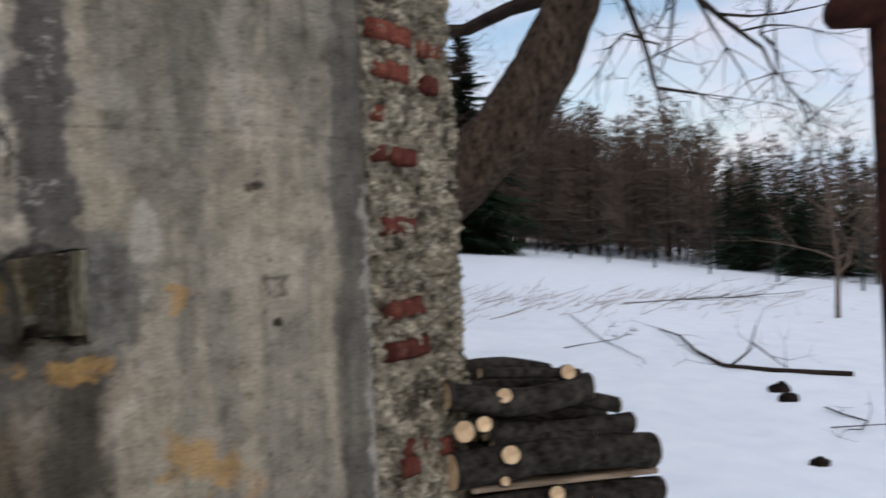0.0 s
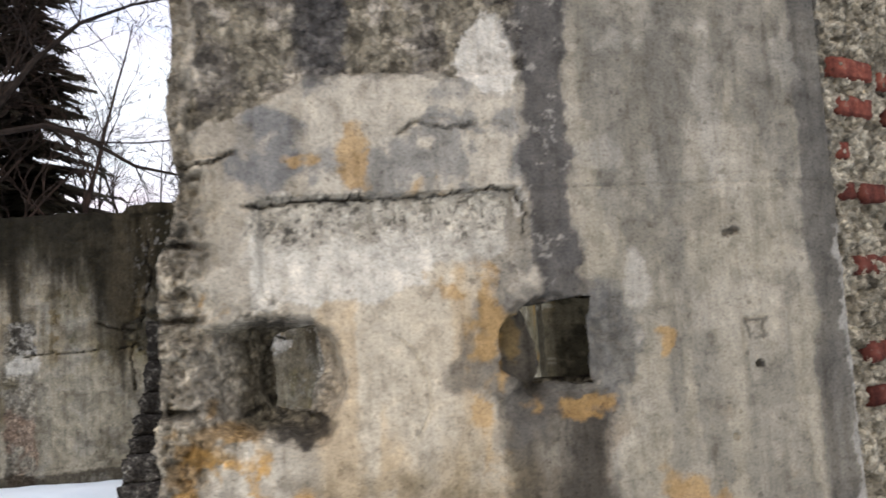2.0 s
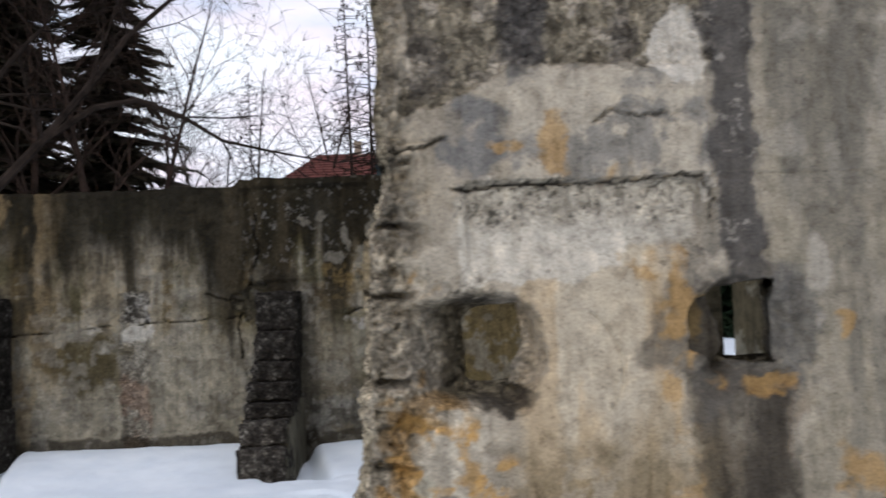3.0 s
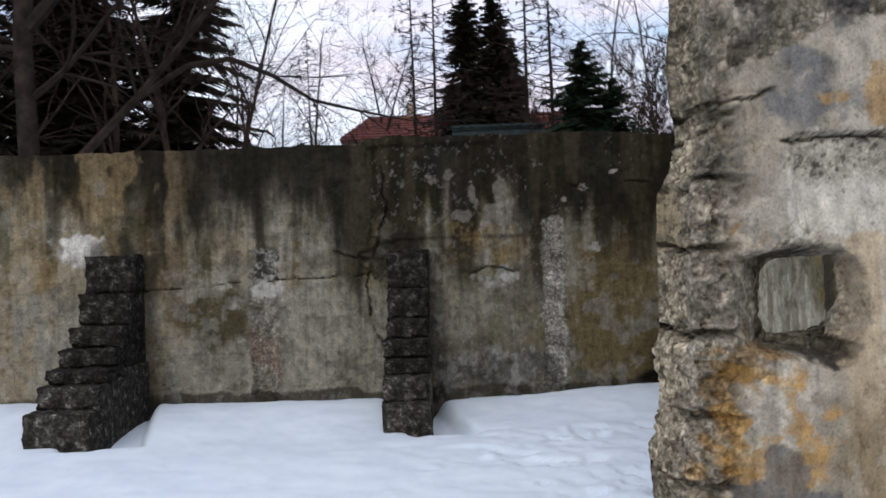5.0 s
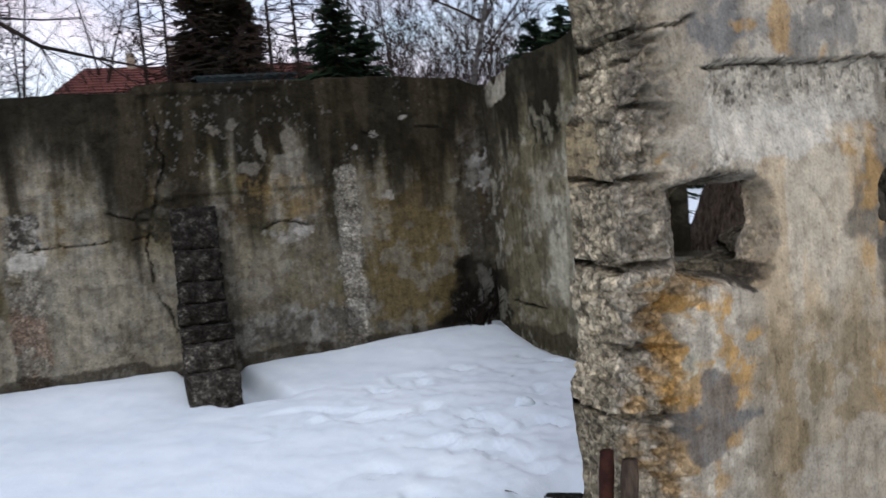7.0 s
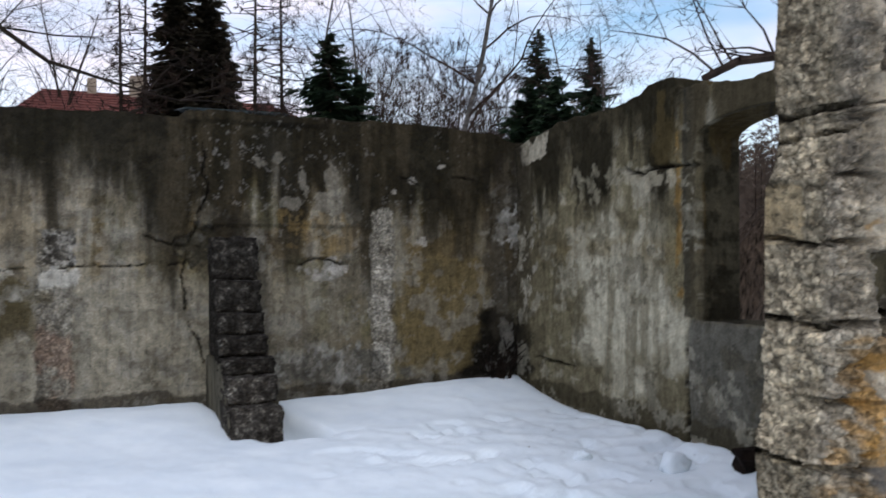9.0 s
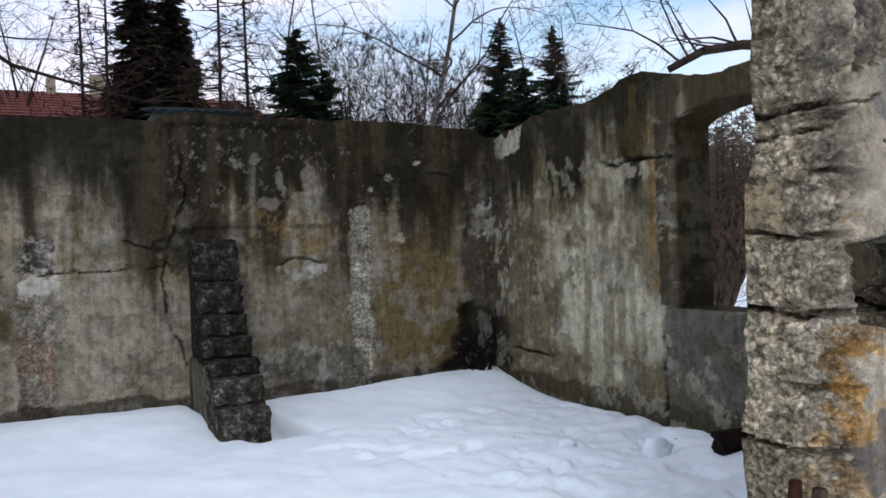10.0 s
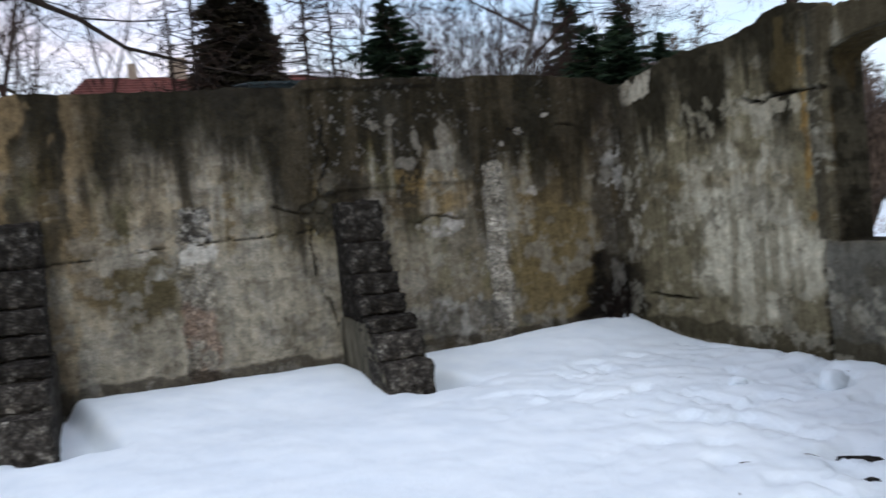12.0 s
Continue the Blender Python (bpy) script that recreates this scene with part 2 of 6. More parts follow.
BRICK = brick_material()
BARK = plain("bark", (0.008, 0.006, 0.004), (0.125, 0.092, 0.066), 9, 0.95, 1.0, 0.06, 0, (3.2, 3.2, 0.8), 9.0)
LOG_BARK = plain("log_bark", (0.006, 0.005, 0.004), (0.060, 0.054, 0.044), 22, 0.95, 1.0, 0.012)
OLD_BOARD = plain("old_board", (0.10, 0.075, 0.05), (0.27, 0.21, 0.15), 14, 0.9, 0.5, 0.006, 0, (0.4, 4, 4))
CUT_WOOD = plain("cut_wood", (0.46, 0.31, 0.17), (0.66, 0.50, 0.31), 26, 0.8, 0.3, 0.004)
TWIG = plain("twig_bark", (0.016, 0.011, 0.008), (0.050, 0.033, 0.025), 6, 0.95, 0.2, 0.01)
TWIG_DARK = plain("dark_twig_bark", (0.012, 0.009, 0.007), (0.040, 0.030, 0.024), 6, 0.95, 0.2, 0.01)
BIRCH = plain("birch_bark", (0.025, 0.022, 0.02), (0.13, 0.12, 0.11), 5, 0.9, 0.3, 0.01, 0, (1, 1, 3))
WOODS = plain("brown_larch_twigs", (0.070, 0.054, 0.042), (0.165, 0.125, 0.096), 6, 0.95, 0.2, 0.01)
NEEDLE = plain("spruce_needles", (0.006, 0.014, 0.008), (0.035, 0.055, 0.028), 5, 0.85, 0.2, 0.01)
NEEDLE_BROWN = plain("brown_spruce_needles", (0.018, 0.017, 0.012), (0.075, 0.062, 0.040), 5, 0.9, 0.2, 0.01)
RUST = plain("rusty_steel", (0.012, 0.006, 0.005), (0.045, 0.017, 0.011), 25, 0.8, 0.5, 0.004)
ROOF = plain("red_roof_tiles", (0.130, 0.050, 0.042), (0.22, 0.088, 0.074), 4, 0.85, 0.3, 0.02)
HOUSE_WALL = plain("house_plaster", (0.30, 0.24, 0.18), (0.42, 0.36, 0.28), 3, 0.9)
SHEET = plain("painted_sheet_metal", (0.022, 0.031, 0.033), (0.042, 0.056, 0.058), 6, 0.6, 0.2, 0.004)
FENCE = plain("green_fence_paint", (0.006, 0.016, 0.013), (0.014, 0.03, 0.026), 10, 0.6)
DRY_GRASS = plain("dry_grass", (0.12, 0.08, 0.045), (0.30, 0.20, 0.12), 3, 0.9)
SOOT = plain("charred_brush", (0.003, 0.0028, 0.0025), (0.022, 0.015, 0.011), 12, 0.9, 0.6, 0.02)


# ---- mesh helpers ----
def mesh_object(name, verts, faces, mat, parent=None, label="", smooth=False, stain_shade=None):
    me = bpy.data.meshes.new(name)
    me.from_pydata([tuple(map(float, v)) for v in verts], [], [tuple(map(int, f)) for f in faces])
    me.update()
    me.materials.append(mat)
    if smooth:
        me.polygons.foreach_set("use_smooth", [True] * len(me.polygons))
    if stain_shade is not None:
        layer = me.color_attributes.new("stain_shade", "FLOAT_COLOR", "POINT")
        layer.data.foreach_set("color", np.clip(stain_shade, 0.0, 0.8 if stain_shade.shape[1] == 3 else 1.0).astype(np.float32).ravel())
    ob = new(name, me)
    if parent is not None:
        ob.parent = parent
    if label:
        ob["label"] = label
    return ob


def part(name, bm, mat, parent, label="", smooth=False):
    me = bpy.data.meshes.new(name)
    bm.to_mesh(me)
    bm.free()
    me.materials.append(mat)
    if smooth:
        me.polygons.foreach_set("use_smooth", [True] * len(me.polygons))
    ob = new(name, me)
    if parent is not None:
        ob.parent = parent
    if label:
        ob["label"] = label
    return ob


def rough_block(sx, sy, sz, cuts=3, amp=0.01, seed=0, bevel=0.012):
    """A worn block on z = 0, centred in x and y."""
    bm = bmesh.new()
    bmesh.ops.create_cube(bm, size=1)
    bmesh.ops.scale(bm, vec=(sx, sy, sz), verts=bm.verts)
    bmesh.ops.translate(bm, vec=(0, 0, sz / 2), verts=bm.verts)
    if bevel:
        bmesh.ops.bevel(bm, geom=bm.edges[:], offset=bevel, segments=2, affect="EDGES")
    if cuts:
        bmesh.ops.subdivide_edges(bm, edges=[e for e in bm.edges if e.calc_length() > 0.05], cuts=cuts, use_grid_fill=True)
    for v in bm.verts:
        p = v.co * 9 + Vector((seed * 3.1, 0, 0))
        v.co += Vector((noise.noise(p), noise.noise(p + Vector((9, 0, 0))), noise.noise(p + Vector((0, 9, 0))))) * amp
    return bm


def course_split(d, z, courses):
    """Horizontal splits between the layers of a torn wall end, and how far each layer stands out (0 to 1)."""
    bend = 0.07 * (fbm(d, z * 0.3, 5, 4, 531, 0.6) - 0.5)
    split = np.max([step01(-np.abs(z - zc - bend), -0.014, -0.005) * step01(fbm(d, z * 0 + zc, 7, 3, 533), 0.30, 0.42) for zc in courses], axis=0)
    layer = np.searchsorted(np.array(sorted(courses)), z - bend)
    return split, ((layer * 0.618 + 0.3) % 1.0) * np.ones_like(z)


COURSES = (0.80, 1.28, 1.555, 1.775, 1.94, 2.02)


def wall(name, label, region, u_range, z_range, cell, thick, front, stain_shade, place, side_rough=0.0, side_seed=0, splay=None, courses=None):
    """A wall of real thickness. region(u, z) is below 0 inside the outline (openings included); front(u, z) is the relief of the
    front face, outward; stain(u, z, d) the colour; place maps u, depth, z to the world."""
    nu, nz = int((u_range[1] - u_range[0]) / cell), int((z_range[1] - z_range[0]) / cell)
    us, zs = np.linspace(*u_range, nu + 1), np.linspace(*z_range, nz + 1)
    U, Z = np.meshgrid(us, zs, indexing="ij")
    kept = region((U[:-1, :-1] + U[1:, 1:]) / 2, (Z[:-1, :-1] + Z[1:, 1:]) / 2) < 0
    pad = np.pad(kept, 1)
    count = pad[:-1, :-1].astype(int) + pad[1:, :-1] + pad[:-1, 1:] + pad[1:, 1:]
    edge = (count > 0) & (count < 4)
    e = cell * 0.5
    for _ in range(2):
        f = region(U, Z)
        gu, gz = (region(U + e, Z) - region(U - e, Z)) / (2 * e), (region(U, Z + e) - region(U, Z - e)) / (2 * e)
        g2 = np.maximum(gu * gu + gz * gz, 0.2)
        du, dz = np.clip(-f * gu / g2, -cell, cell), np.clip(-f * gz / g2, -cell, cell)
        U, Z = np.where(edge, U + du, U), np.where(edge, Z + dz, Z)
    ids = np.full(U.shape, -1)
    used = count > 0
    ids[used] = np.arange(used.sum())
    fu, fz = U[used], Z[used]
    fd = -front(fu, fz)
    total = len(fu)
    a, b, c, d = ids[:-1, :-1][kept], ids[1:, :-1][kept], ids[1:, 1:][kept], ids[:-1, 1:][kept]
    # the back is made of larger faces where a whole square of cells is there
    q = 6
    qu, qz = nu // q, nz // q
    whole = np.zeros_like(kept)
    blocks = kept[: qu * q, : qz * q].reshape(qu, q, qz, q).all(axis=(1, 3))
    whole[: qu * q, : qz * q] = np.repeat(np.repeat(blocks, q, 0), q, 1)
    rest = kept & ~whole
    ra, rb, rc, rd4 = ids[:-1, :-1][rest], ids[1:, :-1][rest], ids[1:, 1:][rest], ids[:-1, 1:][rest]
    bi, bj = np.nonzero(blocks)
    big = np.c_[ids[bi * q, bj * q], ids[bi * q, bj * q + q], ids[bi * q + q, bj * q + q], ids[bi * q + q, bj * q]]
    faces = [np.c_[a, b, c, d], np.c_[ra, rd4, rc, rb] + total, big + total]
    wide = splay(fu, fz) if splay else np.zeros(total)
    pu, pd, pz = [fu, fu + wide], [fd, np.full(total, float(thick))], [fz, fz]
    rings = max(1, int(round(thick / max(1.7 * cell, 0.011))))
    # outline edges, directed so that their sides face outward
    segs = []
    for di, dj, p, q in ((0, -1, (0, 0), (1, 0)), (1, 0, (1, 0), (1, 1)), (0, 1, (1, 1), (0, 1)), (-1, 0, (0, 1), (0, 0))):
        near = pad[1 + di : 1 + di + nu, 1 + dj : 1 + dj + nz]
        i, j = np.nonzero(kept & ~near)
        segs.append(np.c_[ids[i + p[0], j + p[1]], ids[i + q[0], j + q[1]]])
    segs = np.concatenate(segs)
    rim = np.unique(segs)
    slot = np.full(total, -1)
    slot[rim] = np.arange(len(rim))
    layers = [rim]
    base = 2 * total
    ru, rz, rd = fu[rim], fz[rim], fd[rim]
    f = lambda u, z: region(u, z)
    gu, gz = (f(ru + e, rz) - f(ru - e, rz)) / (2 * e), (f(ru, rz + e) - f(ru, rz - e)) / (2 * e)
    gl = np.maximum(np.hypot(gu, gz), 0.3)
    gu, gz = gu / gl, gz / gl
    for k in range(1, rings):
        t = k / rings
        dd = rd + (thick - rd) * t
        along = ru * 0.7 + rz
        out = side_rough * ((fbm(dd * 0.6, along, 11, 5, side_seed + 5, 0.7) - 0.60) * 1.4 + 0.9 * (fbm(dd, along, 42, 3, side_seed + 9, 0.7) - 0.5))
        if courses:
            big, _ = cells(dd + 0.02 * fbm(dd, along, 20, 3, 3), along, 15, side_seed + 41)
            small, _ = cells(dd, along, 37, side_seed + 43)
            out = out * 0.42 + side_rough * (0.22 * (big - 0.6) + 0.20 * (small - 0.6))
            split, bed = course_split(dd, rz, courses)
            out = out + side_rough * (0.6 * (bed - 0.7) - 0.9 * split)
        out = out * min(1, 6 * t)
        pu.append(ru + gu * out + wide[rim] * t)
        pz.append(rz + gz * out)
        pd.append(dd)
        layers.append(base + np.arange(len(rim)))
        base += len(rim)
    layers.append(rim + total)
    s0, s1 = slot[segs[:, 0]], slot[segs[:, 1]]
    for near, far in zip(layers[:-1], layers[1:]):
        faces.append(np.c_[near[s1], near[s0], far[s0], far[s1]])
    pu, pd, pz = np.concatenate(pu), np.concatenate(pd), np.concatenate(pz)
    ob = mesh_object(name, np.c_[place(pu, pd, pz)], np.concatenate(faces), CONCRETE, None, "", True, stain_shade(pu, pz, pd))
    return tagged(ob, label, "wall", kind="structure")


# ---- the snow-covered ground, one sheet ----
STAIRS = ((-1.03, 0.36, 1.18, 1.66), (-3.66, 0.45, 1.42, 1.70))  # centre along the wall, width, run, height of the top


def back_y(x):
    return 5.32 - 0.12 * x


def ground_z(x, y):
    x, y = np.asarray(x, float), np.asarray(y, float)
    inside = 0.02 + 0.19 * step01(y, -1.0, 4.2) + 0.12 * step01(y, 4.1, 5.4) + 0.06 * step01(-x, 2.5, 4.5) * step01(y, 4, 5.5)
    inside = inside + 0.10 * step01(x, 0.8, 1.5) * step01(-y, -4.2, -2.2)
    # drift in the corner, and the field that falls away to the right
    inside = inside + 0.10 * np.exp(-((x - 1.0) ** 2 + (y - 4.9) ** 2) / 0.5)
    field = 0.30 + 0.066 * (y - 0.5) - 0.045 * (x - 2.0)
    field = 0.2 + np.clip(field - 0.2, -2.2, 1.5)
    out = step01(x, 1.75, 2.6) * step01(y, -2.4, 0.2)
    z = inside * (1 - out) + field * out
    beyond = step01(y - back_y(x), 0.1, 1.2) * (1 - step01(x, 2.0, 8.0))
    z = z * (1 - beyond) + beyond * (0.9 + 0.02 * np.clip(y - 6, 0, 60))
    z = z + 0.05 * (fbm(x, y, 0.9, 3, 3) - 0.5) + 0.022 * (fbm(x, y, 5.0, 3, 4) - 0.5)
    # trodden lumps in the yard
    tread = step01(x, -1.6, 0.2) * step01(y, 0.2, 1.2) * step01(-y, -4.6, -3.6) * (1 - step01(x, 1.3, 1.6))
    z = z + tread * (0.050 * (fbm(x, y, 8.0, 4, 8, 0.62) - 0.5) - 0.040 * step01(fbm(x, y, 4.5, 3, 14), 0.58, 0.66))
    # melted gaps at the feet of walls and steps
    z = z - 0.035 * step01(x, -1.2, -0.6) * (1 - step01(x, 1.0, 1.5)) * step01(y, 4.2, 5.2)
    gap = np.exp(-np.abs(y - back_y(x)) / 0.045) * step01(-x, -1.6, -1.4)
    gap = np.maximum(gap, np.exp(-np.abs(x - 1.66 + 0.076 * (5.12 - y)) / 0.045) * step01(y, 0.6, 0.9) * step01(-y, -5.15, -4.9))
    z = z - 0.09 * gap * (0.5 + fbm(x, y, 2.5, 3, 19))
    for px, py, pr in ((0.0, 1.46, 0.15), (-0.28, 1.2, 0.10)):
        z = z - 0.07 * np.exp(-(((x - px) ** 2 + (y - py) ** 2) / pr**2) ** 2)
    for cx, w, run, _ in STAIRS:
        lx, ly = x - cx - 0.12 * (y - back_y(cx)) * -1, back_y(cx) - y
        d = np.hypot(np.maximum(np.abs(lx) - w / 2, 0), np.maximum(ly - run, 0))
        z = z - 0.17 * np.exp(-((d / 0.065) ** 2)) * step01(ly, -0.1, 0.05)
    return z


def ground_axis(lo, hi, fine_lo, fine_hi, fine):
    mid = np.arange(fine_lo, fine_hi + fine / 2, fine)
    grow = np.cumsum(fine * 1.12 ** np.arange(1, 75))
    return np.r_[lo, (fine_lo - grow)[(fine_lo - grow) > lo][::-1], mid, (fine_hi + grow)[(fine_hi + grow) < hi], hi]


gx, gy = ground_axis(-900, 900, -5.2, 2.6, 0.030), ground_axis(-900, 900, -0.6, 5.9, 0.030)
GX, GY = np.meshgrid(gx, gy, indexing="ij")
g_id = np.arange(GX.size).reshape(GX.shape)
g_faces = np.c_[g_id[:-1, :-1].ravel(), g_id[1:, :-1].ravel(), g_id[1:, 1:].ravel(), g_id[:-1, 1:].ravel()]
ground = mesh_object("ground", np.c_[GX.ravel(), GY.ravel(), ground_z(GX, GY).ravel()], g_faces, SNOW, None, "", True)
tagged(ground, "old white snow covering the whole ground", "snow", kind="structure")


# ---- the near wall with two openings ----
def near_region(u, z):
    left = -0.52 - 0.07 * step01(1.3 - z, 0, 0.5) + 0.08 * (fbm(u * 0.3, z, 5.0, 5, 11) - 0.5) + 0.05 * step01(z, 1.62, 1.9)
    right = 2.25 + 0.03 * (1.2 - z) + 0.09 * (fbm(u * 0.3, z, 6.0, 4, 17) - 0.5)
    d = np.maximum(np.maximum(left - u, u - right), z - (3.0 + 0.15 * (fbm(u, z * 0, 3, 4, 5) - 0.5)))
    r = 0.16 * (fbm(u, z, 12, 4, 23) - 0.5)
    side = -0.052 - 0.9 * np.abs(z - 1.42) ** 1.6
    hole_1 = np.minimum(np.minimum(u + 0.200 - 0.25 * np.clip(z - 1.45, 0, 1), side - u), np.minimum(z - 1.245, 1.515 - z - 0.25 * np.clip(-0.14 - u, 0, 1))) + 0.30 * r
    hole_2 = np.minimum(np.minimum(u - 0.608 + 0.02 * np.sin(17 * z), 0.795 - u), np.minimum(z - 1.285, 1.555 - z - 0.012 * np.sin(23 * u))) + 0.20 * r
    return np.maximum(d, np.maximum(hole_1, hole_2))


def near_cracks(u, z):
    c = crack_line(u, z, ((-0.27, 1.885), (-0.10, 1.898), (0.10, 1.903), (0.35, 1.905), (0.575, 1.915)), 0.0045, 0.010, 521, "u")
    c = np.maximum(c, crack_line(u, z, ((0.607, 1.76), (0.60, 1.84), (0.575, 1.915)), 0.0045, 0.012, 523))
    c = np.maximum(c, crack_line(u, z, ((-0.52, 2.01), (-0.44, 2.03), (-0.36, 2.015), (-0.29, 2.05)), 0.0035, 0.02, 525, "u"))
    return np.maximum(c, 0.6 * crack_line(u, z, ((0.20, 2.10), (0.26, 2.13), (0.36, 2.10), (0.46, 2.13)), 0.005, 0.03, 527, "u"))


def near_front(u, z):
    rough = fbm(u, z, 22, 5, 31) - 0.5
    coarse = fbm(u, z, 7, 5, 37) - 0.5
    out = 0.006 * (fbm(u, z, 3, 4, 2) - 0.5) + 0.004 * rough
    out = out - 0.025 * near_cracks(u, z)
    # the layer that has fallen off under the ledge, and the hacked upper field
    out = out - 0.040 * box(u, z, -0.225, 0.60, 1.60, 1.905, 0.008, 0.012, 20, 3) * step01(z, 1.55, 1.84)
    upper = box(u, z, -0.08, 0.60, 2.285, 3.2, 0.01, 0.02, 12, 6)
    upper = np.maximum(upper, box(u, z - 0.45 * np.clip(u + 0.33, 0, 0.3), -0.40, -0.05, 2.14, 3.2, 0.010, 0.05, 7, 9))
    out = out - upper * (0.022 + 0.03 * np.abs(rough) + 0.02 * coarse)
    # broken left edge
    edge = step01(-u + 0.16 * coarse, 0.36, 0.48)
    out = out - edge * (0.03 + 0.12 * np.abs(coarse) + 0.13 * np.abs(rough) + 0.08 * (fbm(u, z, 48, 3, 39) - 0.5)) - 0.10 * step01(-u, 0.46, 0.60)
    course = fbm(z * 0 + 3.3, z, 6.5, 3, 33)
    lump = fbm(u * 0.6, z, 11, 4, 35)
    cleft = np.max([step01(-np.abs(z - zc - 0.03 * (fbm(u, u * 0, 6, 4, 34 + i) - 0.5)), -0.016, -0.004) for i, zc in enumerate((1.555, 1.775, 1.98, 1.29, 1.02, 0.80))], axis=0)
    out = out - edge * (0.07 * (course - 0.4) + 0.05 * (lump - 0.5) + 0.06 * cleft)
    # hollows round the openings
    h1 = blob(u, z, -0.26, 1.37, 0.22, 0.18, 0.09, 0.35, 9, 41)
    out = out - h1 * (0.010 + 0.014 * step01(u, -0.46, -0.26) * (1 - step01(u, -0.06, 0.0))) * (0.8 + 0.9 * coarse)
    grit, _ = cells(u, z, 34, 48)
    out = out + 0.022 * h1 * (grit - 0.6)
    # the left opening is broken out in a funnel that deepens towards it
    funnel = box(u, z, -0.47, -0.10, 1.225, 1.525, 0.018, 0.03, 11, 52) * (1 - step01(u, -0.16, -0.11))
    out = out - 0.26 * funnel * np.clip((u + 0.45 + 0.05 * coarse) / 0.23, 0, 1)
    out = out - 0.085 * blob(u, z, -0.115, 1.375, 0.120, 0.165, 0.05, 0.20, 9, 47) - 0.05 * blob(u, z, -0.13, 1.21, 0.09, 0.045, 0.2, 0.4, 14, 49)
    h2 = blob(u, z, 0.665, 1.415, 0.165, 0.165, 0.06, 0.28, 9, 44)
    out = out - (0.03 + 0.10 * (1 - step01(u, 0.60, 0.66))) * h2 - 0.03 * blob(u, z, 0.66, 1.24, 0.18, 0.05, 0.4, 0.6, 14, 46)
    out = out - 0.018 * blob(u, z, 0.84, 1.40, 0.09, 0.17, 0.4, 0.7, 13, 45) * grit
    # brick and rubble core laid bare at the right end
    big, _ = cells(u + 0.02 * rough, z, 16, 54)
    small, _ = cells(u, z, 38, 55)
    out = out + edge * (0.030 * (big - 0.6) + 0.018 * (small - 0.6)) + upper * 0.012 * (small - 0.6)
    core = step01(u + 0.012 * coarse - 0.012 * (1.5 - z), 1.700, 1.715)
    slope = 0.035 + 0.34 * np.clip(u - 1.71, 0, 1)
    rubble = 0.075 * np.abs(fbm(u, z, 16, 3, 51) - 0.5) + 0.06 * (fbm(u, z, 38, 3, 53) - 0.5)
    out = out - core * (slope + rubble - 0.030 * (big - 0.6) - 0.020 * (small - 0.6))
    # small holes and the joint of the shuttering
    out = out - 0.03 * blob(u, z, 1.365, 1.307, 0.012, 0.013, 0.3, 0.0)
    out = out - 0.02 * blob(u, z, 1.295, 1.744, 0.028, 0.014, 0.3, 0.5, 40) - 0.02 * blob(u, z, 1.26, 1.08, 0.010, 0.012, 0.3, 0.2, 40)
    frame_sq = np.maximum(np.abs(u - 1.36), np.abs(z - 1.427))
    out = out - 0.004 * step01(-np.abs(frame_sq - 0.028), -0.008, -0.003)
    seam = np.abs(z - 1.912 + 0.012 * (fbm(u, z * 0, 9, 3, 61) - 0.5))
    out = out - 0.006 * step01(-seam, -0.006, -0.002) * step01(u, 0.55, 0.62) * (1 - step01(u, 1.66, 1.69))
    for cu, cz, rad, lo, hi, sd in ((0.33, 2.02, 0.13, 0.4, 2.6, 1), (0.52, 2.06, 0.07, 0.8, 3.0, 2), (0.06, 1.30, 0.20, -0.9, 1.2, 3)):
        ang, dist = np.arctan2(z - cz, u - cu), np.hypot(u - cu, z - cz) + 0.03 * (fbm(u, z, 9, 4, 390 + sd) - 0.5)
        out = out - 0.008 * step01(-np.abs(dist - rad), -0.007, -0.002) * step01(ang, lo, lo + 0.2) * (1 - step01(ang, hi - 0.2, hi))
    crack = np.abs(z - 2.045 - 0.03 * (fbm(u, z * 0, 8, 4, 63) - 0.5))
    out = out - 0.012 * step01(-crack, -0.008, -0.002) * step01(-u, 0.24, 0.30)
    return out


